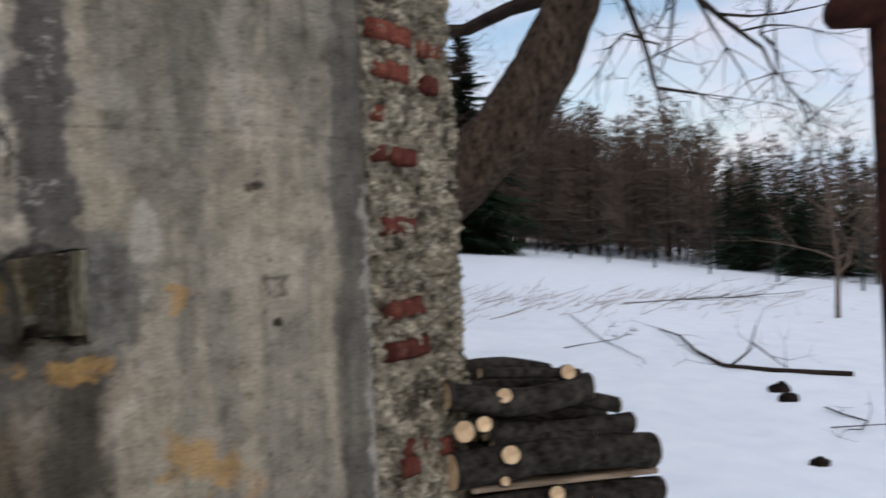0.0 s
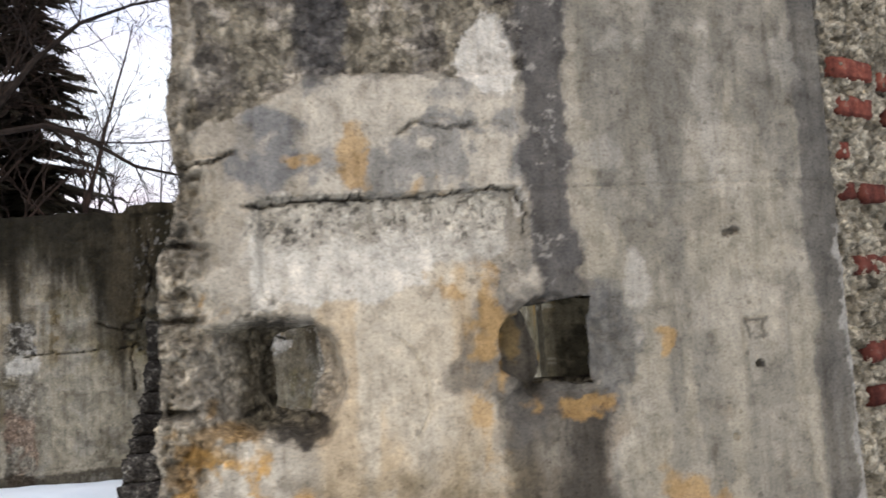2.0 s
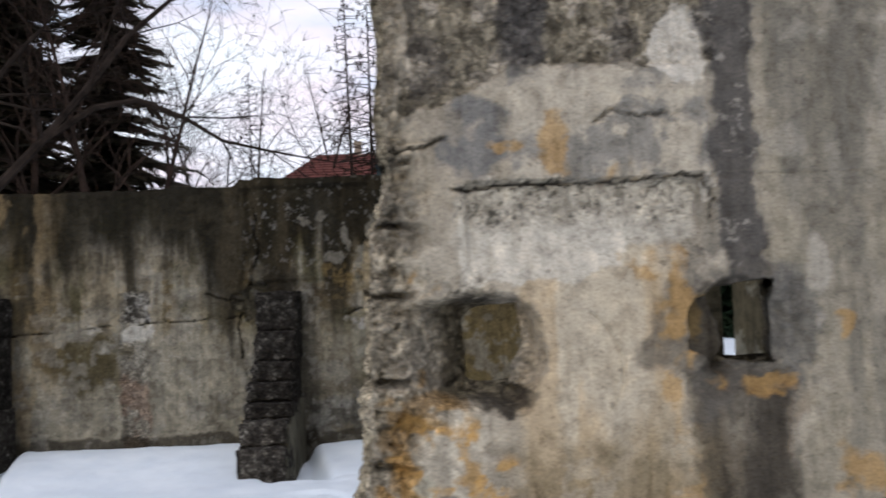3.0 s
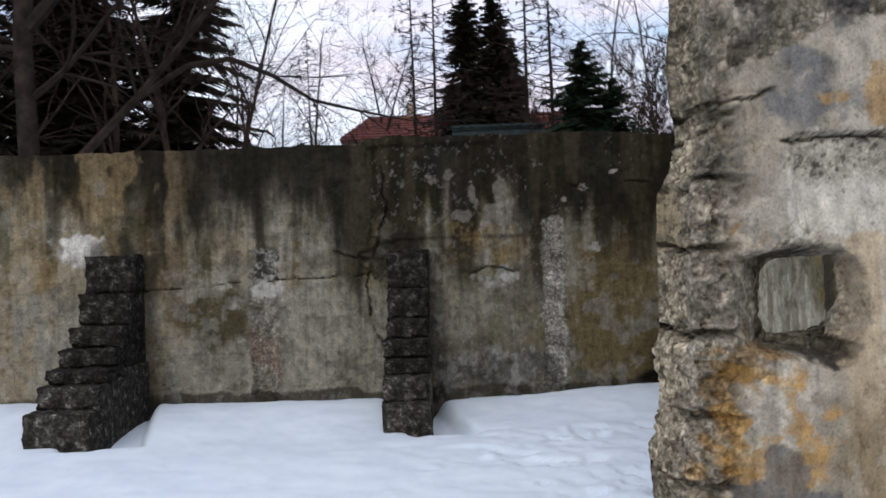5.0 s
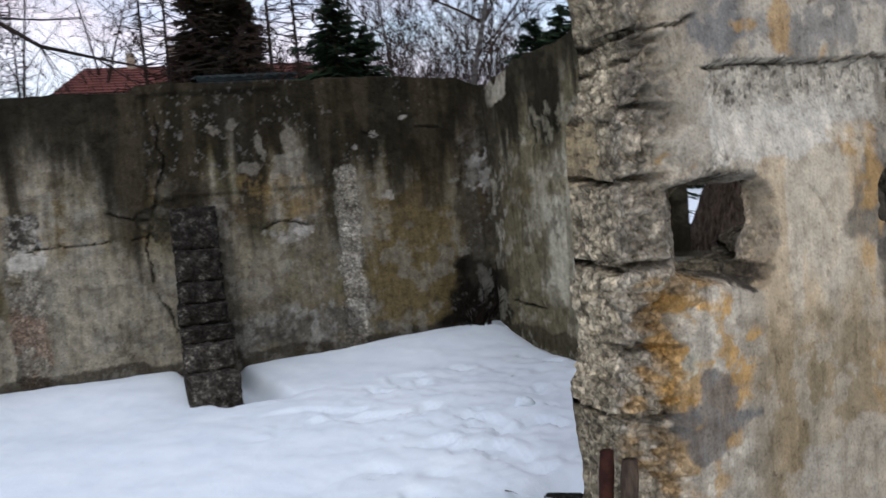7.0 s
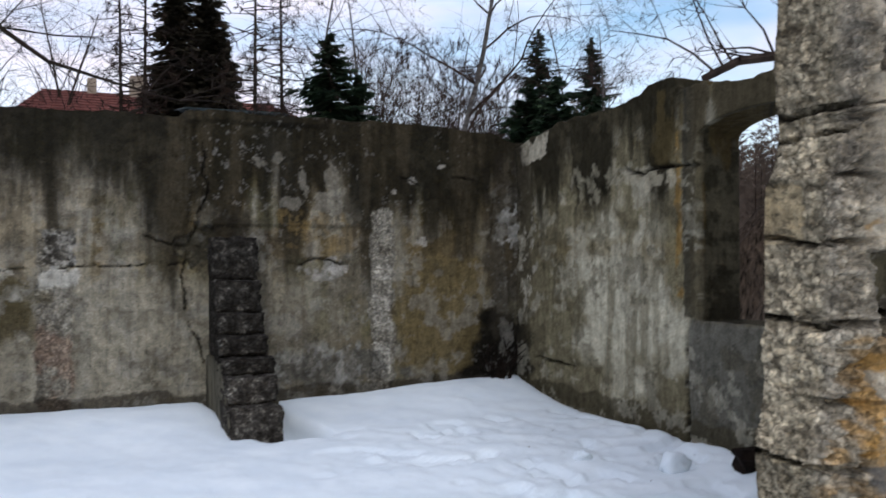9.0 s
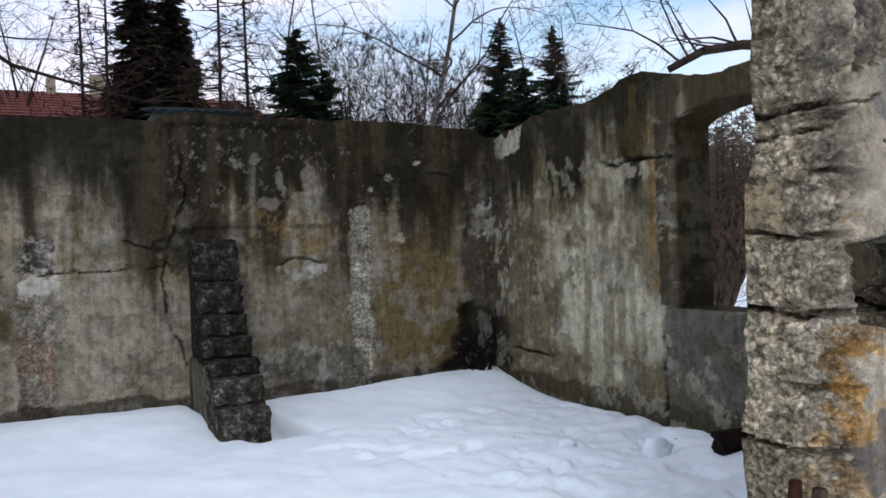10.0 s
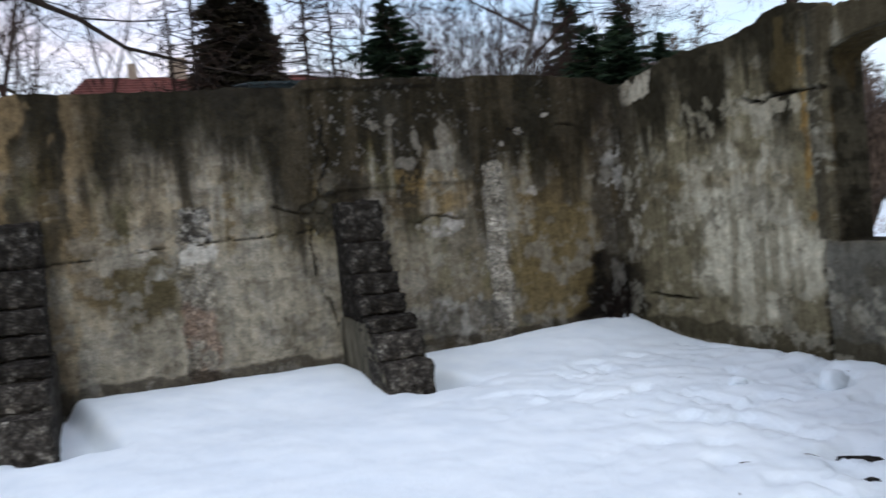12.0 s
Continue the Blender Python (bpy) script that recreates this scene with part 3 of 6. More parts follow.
def near_stain_shade(u, z, d):
    u, z = u + 0.045 * (fbm(u, z, 26, 4, 401, 0.75) - 0.5), z + 0.045 * (fbm(u, z, 26, 4, 404, 0.75) - 0.5)
    big, mid, fine = fbm(u, z, 2.2, 4, 71), fbm(u, z, 7, 5, 73), fbm(u, z, 26, 4, 75)
    run = fbm(u, z * 0.16, 11, 4, 77)
    col = np.zeros((len(u), 3)) + np.array((0.300, 0.278, 0.228))
    col = over(col, 0.7 * step01(mid, 0.42, 0.64), (0.235, 0.222, 0.195))
    col = over(col, 0.55 * step01(big, 0.45, 0.65), (0.385, 0.348, 0.275))
    right = step01(u, 0.72, 0.86)
    col = over(col, right * 0.75, (0.290, 0.272, 0.215))
    col = over(col, right * 0.6 * step01(run, 0.50, 0.60), (0.185, 0.178, 0.155))
    wet = step01(fbm(u, z * 0.12, 5, 5, 189, 0.55) + 0.22 * (z - 2.0), 0.50, 0.58)
    col = over(col, right * 0.6 * wet * step01(z, 1.3, 1.8), (0.125, 0.120, 0.105))
    col = over(col, right * 0.5 * step01(fbm(u, z, 4, 5, 79), 0.52, 0.66), (0.40, 0.375, 0.315))
    col = over(col, right * 0.55 * step01(fbm(u, z, 5, 4, 80), 0.60, 0.72) * step01(-z, -1.3, -0.9), (0.37, 0.25, 0.14))
    # smooth tan field between the openings
    tan = crisp_box(u, z, -0.06, 0.50, 0.2, 1.68, 0.07, 0.08, 6, 81)
    col = over(col, 0.85 * tan, (0.500, 0.455, 0.360))
    col = over(col, 0.5 * tan * step01(mid, 0.5, 0.66), (0.42, 0.37, 0.28))
    col = over(col, 0.6 * tan * step01(fbm(u, z * 0.15, 8, 4, 82), 0.50, 0.62), (0.44, 0.345, 0.215))
    calm = 0.55 * tan
    patch = step01(fbm(u, z, 5.5, 6, 180, 0.6), 0.53, 0.57)
    col = over(col, 0.45 * patch * (1 - 0.6 * right) * (1 - calm), (0.46, 0.43, 0.36))
    patch = step01(fbm(u, z, 6.5, 6, 184, 0.6), 0.56, 0.60)
    col = over(col, 0.5 * patch * (1 - 0.9 * tan) * (1 - 0.7 * right), (0.15, 0.145, 0.13))
    foot = step01(u, -0.30, 0.0) * step01(-u, -0.72, -0.5) * step01(1.24 - z + 0.4 * (mid - 0.5), 0, 0.35)
    col = over(col, 0.85 * foot, (0.225, 0.182, 0.112))
    col = over(col, 0.55 * foot * step01(fbm(u, z * 0.2, 9, 5, 186, 0.6), 0.50, 0.58), (0.16, 0.135, 0.085))
    col = over(col, 0.5 * foot * step01(fbm(u, z, 8, 5, 187, 0.6), 0.54, 0.60), (0.43, 0.40, 0.33))
    # left edge and foot
    left = step01(-u, 0.08, 0.30) * step01(-z, -1.75, -1.45)
    col = over(col, 0.65 * left, (0.400, 0.375, 0.310))
    col = over(col, 0.6 * left * step01(fine, 0.5, 0.58), (0.56, 0.53, 0.45))
    # bare pitted render under the ledge, white plaster below it
    white = crisp_box(u, z, -0.26, 0.545, 1.70, 1.905, 0.02, 0.03, 10, 83)
    col = over(col, 0.9 * white, (0.450, 0.435, 0.380))
    pit = step01(fbm(u, z, 64, 2, 87, 0.5), 0.66, 0.70) * step01(z, 1.72, 1.78)
    col = over(col, white * pit * 0.85, (0.12, 0.115, 0.10))
    plaster = crisp_box(u, z, -0.21, 0.30, 1.605, 1.765, 0.02, 0.07, 8, 84)
    plaster = np.maximum(plaster, 0.3 * crisp_box(u, z, 0.0, 0.40, 1.71, 1.80, 0.02, 0.05, 9, 85))
    col = over(col, 0.92 * plaster, (0.530, 0.515, 0.458))
    # field above the ledge
    upper = crisp_box(u, z, -0.08, 0.60, 1.915, 2.285, 0.01, 0.02, 12, 6)
    col = over(col, 0.8 * upper, (0.450, 0.420, 0.350))
    col = over(col, upper * 0.8 * step01(fbm(u, z, 8, 5, 89), 0.53, 0.62), (0.20, 0.20, 0.19))
    blue = crisp_blob(u, z, -0.175, 2.05, 0.115, 0.17, 0.35, 0.6, 8, 91) * (0.45 + 0.55 * step01(fbm(u, z, 14, 5, 90, 0.6), 0.42, 0.56))
    col = over(col, 0.85 * blue, (0.145, 0.150, 0.155))
    hacked = np.maximum(crisp_box(u, z, -0.08, 0.62, 2.285, 3.2, 0.02, 0.03, 12, 6), crisp_box(u, z - 0.45 * np.clip(u + 0.33, 0, 0.3), -0.40, -0.05, 2.14, 3.2, 0.012, 0.05, 7, 9))
    col = over(col, 0.9 * hacked, (0.175, 0.163, 0.130))
    col = over(col, hacked * 0.8 * step01(fbm(u, z, 13, 4, 93), 0.55, 0.64), (0.33, 0.31, 0.27))
    col = over(col, hacked * 0.7 * step01(fbm(u, z, 9, 4, 94), 0.54, 0.66), (0.070, 0.066, 0.062))
    col = over(col, 0.85 * crisp_blob(u, z, -0.02, 2.50, 0.10, 0.25, 0.4, 0.5, 8, 95), (0.060, 0.060, 0.062))
    col = over(col, 0.9 * crisp_blob(u, z, 0.515, 2.36, 0.10, 0.13, 0.12, 0.45, 9, 96), (0.54, 0.525, 0.475))
    col = over(col, 0.9 * crisp_blob(u, z, 0.588, 1.875, 0.014, 0.05, 0.2, 0.4, 14, 100), (0.56, 0.545, 0.50))
    # dark runs beside and under the right opening
    dark = crisp_box(u, z, 0.61, 0.77, 1.50, 3.2, 0.03, 0.06, 7, 97)
    col = over(col, 0.92 * dark, (0.078, 0.076, 0.074))
    col = over(col, 0.6 * dark * step01(fbm(u, z, 20, 6, 98, 0.7), 0.62, 0.67), (0.34, 0.33, 0.30))
    low = crisp_box(u, z, 0.53, 0.83, -0.5, 1.24, 0.09, 0.06, 4, 99)
    col = over(col, 0.9 * low * (0.6 + 0.4 * step01(fbm(u, z * 0.2, 9, 4, 92), 0.35, 0.5)), (0.038, 0.034, 0.028))
    # darker round the openings: grey rubble, plus shade painted into the recesses
    col = over(col, 0.75 * crisp_blob(u, z, 0.63, 1.40, 0.27, 0.24, 0.25, 0.4, 9, 101), (0.105, 0.100, 0.090))
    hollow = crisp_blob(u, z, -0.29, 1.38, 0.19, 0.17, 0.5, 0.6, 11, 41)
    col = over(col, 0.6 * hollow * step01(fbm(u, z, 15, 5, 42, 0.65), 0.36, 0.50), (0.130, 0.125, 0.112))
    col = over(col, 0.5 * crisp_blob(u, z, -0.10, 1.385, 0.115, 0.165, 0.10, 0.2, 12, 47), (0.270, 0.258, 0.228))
    # black left of, under and over the left opening: shade put into the colour
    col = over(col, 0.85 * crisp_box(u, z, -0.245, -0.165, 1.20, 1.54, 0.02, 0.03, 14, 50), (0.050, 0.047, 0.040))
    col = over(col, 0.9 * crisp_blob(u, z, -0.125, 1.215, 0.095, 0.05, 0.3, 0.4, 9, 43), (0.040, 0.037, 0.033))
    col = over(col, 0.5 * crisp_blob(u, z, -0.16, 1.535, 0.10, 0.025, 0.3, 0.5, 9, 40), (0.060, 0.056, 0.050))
    # painted shade in the recess left of the right opening
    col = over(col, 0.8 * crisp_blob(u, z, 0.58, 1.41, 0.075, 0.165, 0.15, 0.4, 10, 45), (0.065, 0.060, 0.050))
    col = over(col, 0.7 * crisp_blob(u, z, 0.86, 1.40, 0.09, 0.17, 0.3, 0.6, 10, 39), (0.135, 0.135, 0.130))
    col = over(col, 0.7 * crisp_blob(u, z, 0.545, 1.44, 0.04, 0.06, 0.3, 0.6, 12, 38), (0.200, 0.145, 0.060))
    # dark band along the right end of the face, pale torn lip
    band = crisp_box(u, z, 1.575, 1.73, -1, 4, 0.035, 0.03, 4, 103)
    col = over(col, 0.88 * band * (0.75 + 0.25 * step01(fbm(u, z, 3, 4, 104), 0.3, 0.6)), (0.088, 0.086, 0.080))
    lip = crisp_box(u, z, 1.685, 1.72, -1, 1.75, 0.010, 0.02, 12, 105)
    col = over(col, 0.8 * lip, (0.34, 0.335, 0.31))
    core = step01(u, 1.712, 1.725)
    col = over(col, core, (0.300, 0.286, 0.236))
    col = over(col, core * step01(fbm(u, z, 15, 4, 107), 0.50, 0.62), (0.400, 0.385, 0.325))
    col = over(col, core * 0.8 * step01(fbm(u, z, 18, 4, 109), 0.60, 0.68), (0.085, 0.078, 0.062))
    # black crack under the ledge and down its end, cracks in the flaked plates
    col = over(col, 0.95 * near_cracks(u, z), (0.018, 0.017, 0.015))
    col = over(col, 0.5 * crisp_blob(u, z, 0.95, 1.58, 0.035, 0.16, 0.6, 0.9, 12, 381), (0.50, 0.485, 0.435))
    for cu, cz, ru, rz, sd in ((0.86, 2.02, 0.05, 0.05, 1), (1.05, 1.92, 0.03, 0.10, 2), (1.55, 2.32, 0.05, 0.12, 3), (1.02, 2.38, 0.03, 0.05, 4), (0.93, 2.42, 0.04, 0.05, 5), (1.25, 2.18, 0.05, 0.16, 6)):
        col = over(col, 0.30 * crisp_blob(u, z, cu, cz, ru, rz, 0.9, 1.3, 11, 382 + sd), (0.46, 0.445, 0.395))
    # ochre lichen
    lich = 0.9 * crisp_blob(u, z, -0.36, 0.98, 0.17, 0.26, 0.22, 0.75, 7, 111) * step01(fbm(u, z, 9, 4, 112), 0.40, 0.5)
    for cu, cz, ru, rz, sd in ((0.07, 2.05, 0.050, 0.115, 1), (-0.08, 2.02, 0.06, 0.03, 2), (0.45, 1.42, 0.07, 0.22, 3), (0.38, 1.62, 0.10, 0.05, 4),
                               (-0.38, 1.59, 0.05, 0.035, 5), (-0.40, 1.20, 0.14, 0.05, 6), (0.28, 1.93, 0.08, 0.02, 7), (0.45, 0.95, 0.05, 0.35, 8),
                               (1.03, 1.40, 0.03, 0.04, 9), (1.10, 0.90, 0.12, 0.10, 10), (0.72, 1.22, 0.14, 0.035, 11), (-0.45, 0.55, 0.14, 0.25, 12)):
        lich = np.maximum(lich, (0.8 if sd != 8 else 0.5) * crisp_blob(u, z, cu, cz, ru, rz, 0.4, 0.6, 12, 113 + sd))
    col = over(col, 0.85 * lich * step01(fbm(u, z, 17, 5, 129), 0.36, 0.56), (0.37, 0.235, 0.085))
    col = over(col, 0.9 * crisp_blob(u, z, -0.42, 0.955, 0.055, 0.045, 0.15, 0.5, 14, 131), (0.45, 0.44, 0.36))
    col = over(col, 0.7 * crisp_blob(u, z, 1.365, 1.307, 0.014, 0.015, 0.2, 0.0), (0.012, 0.012, 0.012))
    rim = np.maximum(np.abs(u - 1.36), np.abs(z - 1.427))
    col = over(col, 0.75 * step01(-np.abs(rim - 0.030), -0.008, -0.003), (0.11, 0.105, 0.09))
    col = over(col, 0.8 * crisp_blob(u, z, 1.295, 1.744, 0.03, 0.016, 0.3, 0.5, 40), (0.05, 0.045, 0.04))
    col = over(col, 0.6 * crisp_blob(u, z, 1.22, 1.80, 0.11, 0.05, 0.3, 0.7, 12, 133), (0.20, 0.185, 0.15))
    # clefts of the torn edge coloured near black for the shade in them
    edge_dark = np.max([step01(-np.abs(z - zc - 0.03 * (fbm(u, u * 0, 6, 4, 34 + i) - 0.5)), -0.020, -0.006) for i, zc in enumerate((1.555, 1.775, 1.98, 1.29, 1.02, 0.80))], axis=0)
    col = over(col, 0.75 * edge_dark * step01(-u, 0.36, 0.44), (0.045, 0.042, 0.036))
    col = over(col, 0.45 * step01(fbm(u, z, 8, 6, 371, 0.65), 0.54, 0.62) * step01(-u, 0.30, 0.42), (0.12, 0.112, 0.095))
    rust = crisp_blob(u, z, -0.32, 0.97, 0.17, 0.20, 0.4, 0.7, 7, 541) * step01(fbm(u, z, 11, 5, 543, 0.6), 0.43, 0.52)
    col = over(col, 0.8 * rust, (0.43, 0.265, 0.085))
    # grey stains low on the left
    col = over(col, 0.8 * crisp_blob(u, z, -0.30, 0.78, 0.13, 0.13, 0.25, 0.8, 9, 373), (0.120, 0.125, 0.130))
    col = over(col, 0.6 * crisp_box(u, z, 0.05, 0.62, -0.2, 0.62, 0.03, 0.10, 6, 375), (0.38, 0.36, 0.31))
    # sides and back: raw aggregate
    raw = step01(d, 0.12, 0.20)
    w = d + u
    rubble = over(np.zeros((len(u), 3)) + np.array((0.455, 0.428, 0.352)), step01(fbm(w, z, 17, 5, 141, 0.65), 0.5, 0.56), (0.52, 0.49, 0.405))
    rubble = over(rubble, 0.35 * step01(fbm(w, z, 13, 5, 143, 0.65), 0.52, 0.64), (0.16, 0.145, 0.112))
    block = crisp_box(d, z, 0.26, 0.42, 1.56, 1.76, 0.012, 0.01, 12, 145) * step01(-u, 0.3, 0.4)
    rubble = over(rubble, block, (0.46, 0.40, 0.28))
    # inside the openings the rubble is darkened, shade put into the colour
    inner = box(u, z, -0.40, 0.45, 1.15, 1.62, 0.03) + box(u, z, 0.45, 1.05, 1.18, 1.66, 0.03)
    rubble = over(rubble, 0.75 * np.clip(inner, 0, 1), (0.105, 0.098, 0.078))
    split, bed = course_split(d, z, COURSES)
    rubble = rubble * (0.74 + 0.34 * bed)[:, None] * np.array((1.0, 0.98, 0.92))
    # shade inside the splits between the layers, put into the colour
    rubble = over(rubble, 0.92 * split, (0.028, 0.026, 0.022))
    rubble = over(rubble, 0.7 * step01(fbm(w, z, 44, 3, 149, 0.6), 0.60, 0.64), (0.07, 0.062, 0.048))
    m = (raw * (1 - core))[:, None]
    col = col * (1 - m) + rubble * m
    hack = np.maximum(hacked * 0.8, np.maximum(0.95 * step01(-u, 0.38, 0.48), 0.8 * crisp_blob(u, z, -0.29, 1.37, 0.25, 0.22, 0.3, 0.4, 9, 41)))
    bare = np.clip((1 - 0.9 * crisp_blob(u, z, 0.515, 2.36, 0.10, 0.13, 0.12, 0.45, 9, 96)) * np.maximum(np.maximum(raw, core), np.maximum(hack, 0.6 * white * step01(z, 1.72, 1.82))) * (1 - 0.8 * block), 0, 1)
    lump, tone = cells(w * (1 - core) + u * core, z, 37, 55)
    lump2, tone2 = cells(w * (1 - core) + u * core, z, 16, 54)
    loose = bare * (1 - 0.7 * white) * (1 - 0.55 * core)
    col = col * (1 + loose * ((0.42 + 0.8 * hacked) * (tone - 0.40) + 0.30 * (tone2 - 0.5) - 0.50 * step01(-lump, -0.45, -0.15) - 0.20 * step01(-lump2, -0.45, -0.1)))[:, None]
    dull = (0.80 + 0.24 * fine) * (0.92 - 0.03 * step01(u, 0.75, 0.9))
    return np.c_[np.clip(col * dull[:, None] * np.array((1.01, 0.975, 0.925)), 0.004, 0.8), bare]


def near_splay(u, z):
    """How far the openings widen towards the back of the wall."""
    reach = step01(z, 0.9, 1.2) * (1 - step01(z, 1.6, 1.9))
    s = np.interp(u, (-0.6, -0.200, -0.13, -0.052, 0.608, 0.68, 0.795, 1.6), (0, -0.03, 0.0, 0.36, -0.04, 0.0, 0.17, 0))
    return s * reach


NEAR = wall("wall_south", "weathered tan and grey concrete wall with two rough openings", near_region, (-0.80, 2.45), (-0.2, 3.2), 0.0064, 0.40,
            near_front, near_stain_shade, lambda u, d, z: (u, d, z), 0.07, 7, near_splay, COURSES)


# ---- the back wall ----
BACK_DIR, BACK_IN = np.array((1.0, -0.12)) / math.hypot(1, 0.12), np.array((0.12, 1.0)) / math.hypot(1, 0.12)


def back_place(u, d, z):
    x, y = u * BACK_DIR[0] + d * BACK_IN[0], 5.32 + u * BACK_DIR[1] + d * BACK_IN[1]
    return x, y, z


def back_region(u, z):
    top = 2.66 + 0.025 * (fbm(u, u * 0, 16, 3, 152) - 0.5) + 0.045 * step01(u, -1.45, -1.38) - 0.05 * step01(u, 0.8, 1.3) - 0.07 * step01(u, 1.35, 1.65) + 0.03 * (fbm(u, u * 0, 3.5, 4, 151) - 0.5)
    return z - top


def back_cracks(u, z):
    c = crack_line(u, z, ((-1.24, 0.62), (-1.27, 0.78), (-1.36, 0.98), (-1.41, 1.18), (-1.43, 1.34), (-1.37, 1.52), (-1.30, 1.80), (-1.23, 2.02), (-1.25, 2.45)), 0.010, 0.045, 461) * step01(fbm(u, z, 5, 3, 468), 0.33, 0.42)
    c = np.maximum(c, crack_line(u, z, ((-3.6, 1.36), (-3.0, 1.385), (-2.6, 1.42), (-2.1, 1.435), (-1.7, 1.44), (-1.40, 1.45)), 0.005, 0.016, 463, "u") * step01(fbm(u, z, 6, 3, 464), 0.36, 0.44))
    c = np.maximum(c, crack_line(u, z, ((-1.72, 1.69), (-1.55, 1.63), (-1.40, 1.60), (-1.12, 1.55)), 0.007, 0.04, 465, "u"))
    c = np.maximum(c, crack_line(u, z, ((-0.45, 1.42), (-0.30, 1.49), (-0.18, 1.48), (-0.06, 1.43)), 0.008, 0.02, 467, "u"))
    c = np.maximum(c, crack_line(u, z, ((0.50, 2.21), (0.58, 2.20), (0.66, 2.14)), 0.010, 0.02, 469, "u"))
    return np.maximum(c, 0.8 * crack_line(u, z, ((1.0, 2.22), (1.1, 2.235), (1.22, 2.21)), 0.009, 0.02, 471, "u"))


def back_front(u, z):
    out = 0.012 * (fbm(u, z, 2.4, 4, 161) - 0.5) + 0.010 * (fbm(u, z, 15, 4, 163) - 0.5)
    strip = np.maximum(box(u, z, 0.20, 0.42, 0.0, 1.93, 0.015, 0.035, 12, 165), box(u, z, -2.50, -2.25, 0.0, 1.72, 0.015, 0.04, 12, 167))
    out = out - strip * (0.015 + 0.04 * np.abs(fbm(u, z, 17, 3, 169) - 0.5))
    out = out - 0.045 * back_cracks(u, z)
    out = out + 0.030 * step01(u, -1.26, -1.235) * step01(z, 1.75, 1.78) * (1 - step01(u, -0.1, 0.3))
    out = out - 0.06 * blob(u, z, -1.30, 1.58, 0.15, 0.16, 0.15, 0.8, 11, 175) * (0.4 + 1.2 * fbm(u, z, 16, 3, 176)) - 0.03 * blob(u, z, -0.30, 1.42, 0.20, 0.07, 0.3, 0.7, 9, 177)
    out = out - 0.03 * blob(u, z, 1.55, 1.75, 0.14, 0.30, 0.3, 0.8, 8, 179)
    out = out + 0.05 * box(u, z, -1.38, -0.2, 2.62, 2.9, 0.02, 0.02, 9, 181)
    return out


def back_stain(u, z, d):
    u, z = u + 0.035 * (fbm(u, z, 24, 4, 411, 0.6) - 0.5), z + 0.035 * (fbm(u, z, 24, 4, 414, 0.6) - 0.5)
    big, mid, fine = fbm(u, z, 1.6, 4, 191), fbm(u, z, 6, 5, 193), fbm(u, z, 26, 4, 195)
    run = fbm(u, z * 0.12, 6, 5, 197)
    run2 = fbm(u, z * 0.10, 2.6, 4, 199)
    col = np.zeros((len(u), 3)) + np.array((0.215, 0.198, 0.150))
    col = over(col, 0.65 * step01(mid, 0.45, 0.63), (0.150, 0.128, 0.082))
    col = over(col, 0.6 * step01(big, 0.5, 0.62), (0.150, 0.125, 0.070))
    col = over(col, 0.75 * step01(fbm(u, z * 0.25, 3.2, 4, 198), 0.48, 0.62) * step01(z, 1.0, 1.5), (0.190, 0.140, 0.058))
    col = over(col, 0.55 * step01(fbm(u, z * 0.5, 4.2, 5, 196), 0.54, 0.64), (0.120, 0.112, 0.048))
    lower = step01(-z, -1.50, -1.15)
    col = over(col, 0.75 * lower * step01(-u, -0.2, 1.4), (0.400, 0.376, 0.300))
    pale = step01(-u, 1.3, 2.2) * box(u, z, -9, 9, 1.30, 2.20, 0.2) * step01(fbm(u, z * 0.35, 3.4, 5, 194, 0.6), 0.44, 0.56)
    col = over(col, 0.7 * pale, (0.42, 0.365, 0.260))
    col = over(col, 0.5 * lower * step01(mid, 0.5, 0.66), (0.175, 0.160, 0.122))
    col = over(col, 0.75 * crisp_blob(u, z, -2.85, 1.10, 0.42, 0.26, 0.35, 0.6, 4, 201), (0.105, 0.088, 0.048))
    col = over(col, 0.6 * crisp_blob(u, z, 0.95, 1.2, 0.55, 0.7, 0.4, 0.5, 4, 203), (0.155, 0.122, 0.062))
    col = over(col, 0.6 * crisp_blob(u, z, -0.3, 1.65, 0.45, 0.16, 0.4, 0.5, 6, 204), (0.24, 0.18, 0.09))
    # soot-dark crown with runs
    reach = 1.95 - 0.85 * (run - 0.5) * 2 - 0.40 * (run2 - 0.5) * 2 - 0.16 * step01(u, -1.5, 1.2) - 0.16 * step01(-u, 1.2, 1.6) + 0.12 * step01(-u, 1.7, 2.3) + 0.30 * step01(-u, 2.7, 3.3)
    darkness = np.maximum(step01(z - reach, -0.40, 0.30), 0.9 * step01(z, 2.25, 2.55))
    col = over(col, 0.95 * darkness, (0.014, 0.0125, 0.009))
    col = over(col, 0.55 * step01(run, 0.56, 0.72) * step01(z, 1.0, 1.6), (0.070, 0.058, 0.036))
    col = over(col, 0.45 * step01(-run, -0.40, -0.28) * (1 - darkness), (0.34, 0.325, 0.27))
    chip = step01(fbm(u, z, 19, 5, 205, 0.7), 0.67, 0.69) * step01(-u, -0.6, 0.2) * step01(z, 1.7, 2.0) * step01(u, -1.5, -1.2)
    col = over(col, 0.4 * chip * step01(-u, 0.3, 0.7), (0.30, 0.29, 0.27))
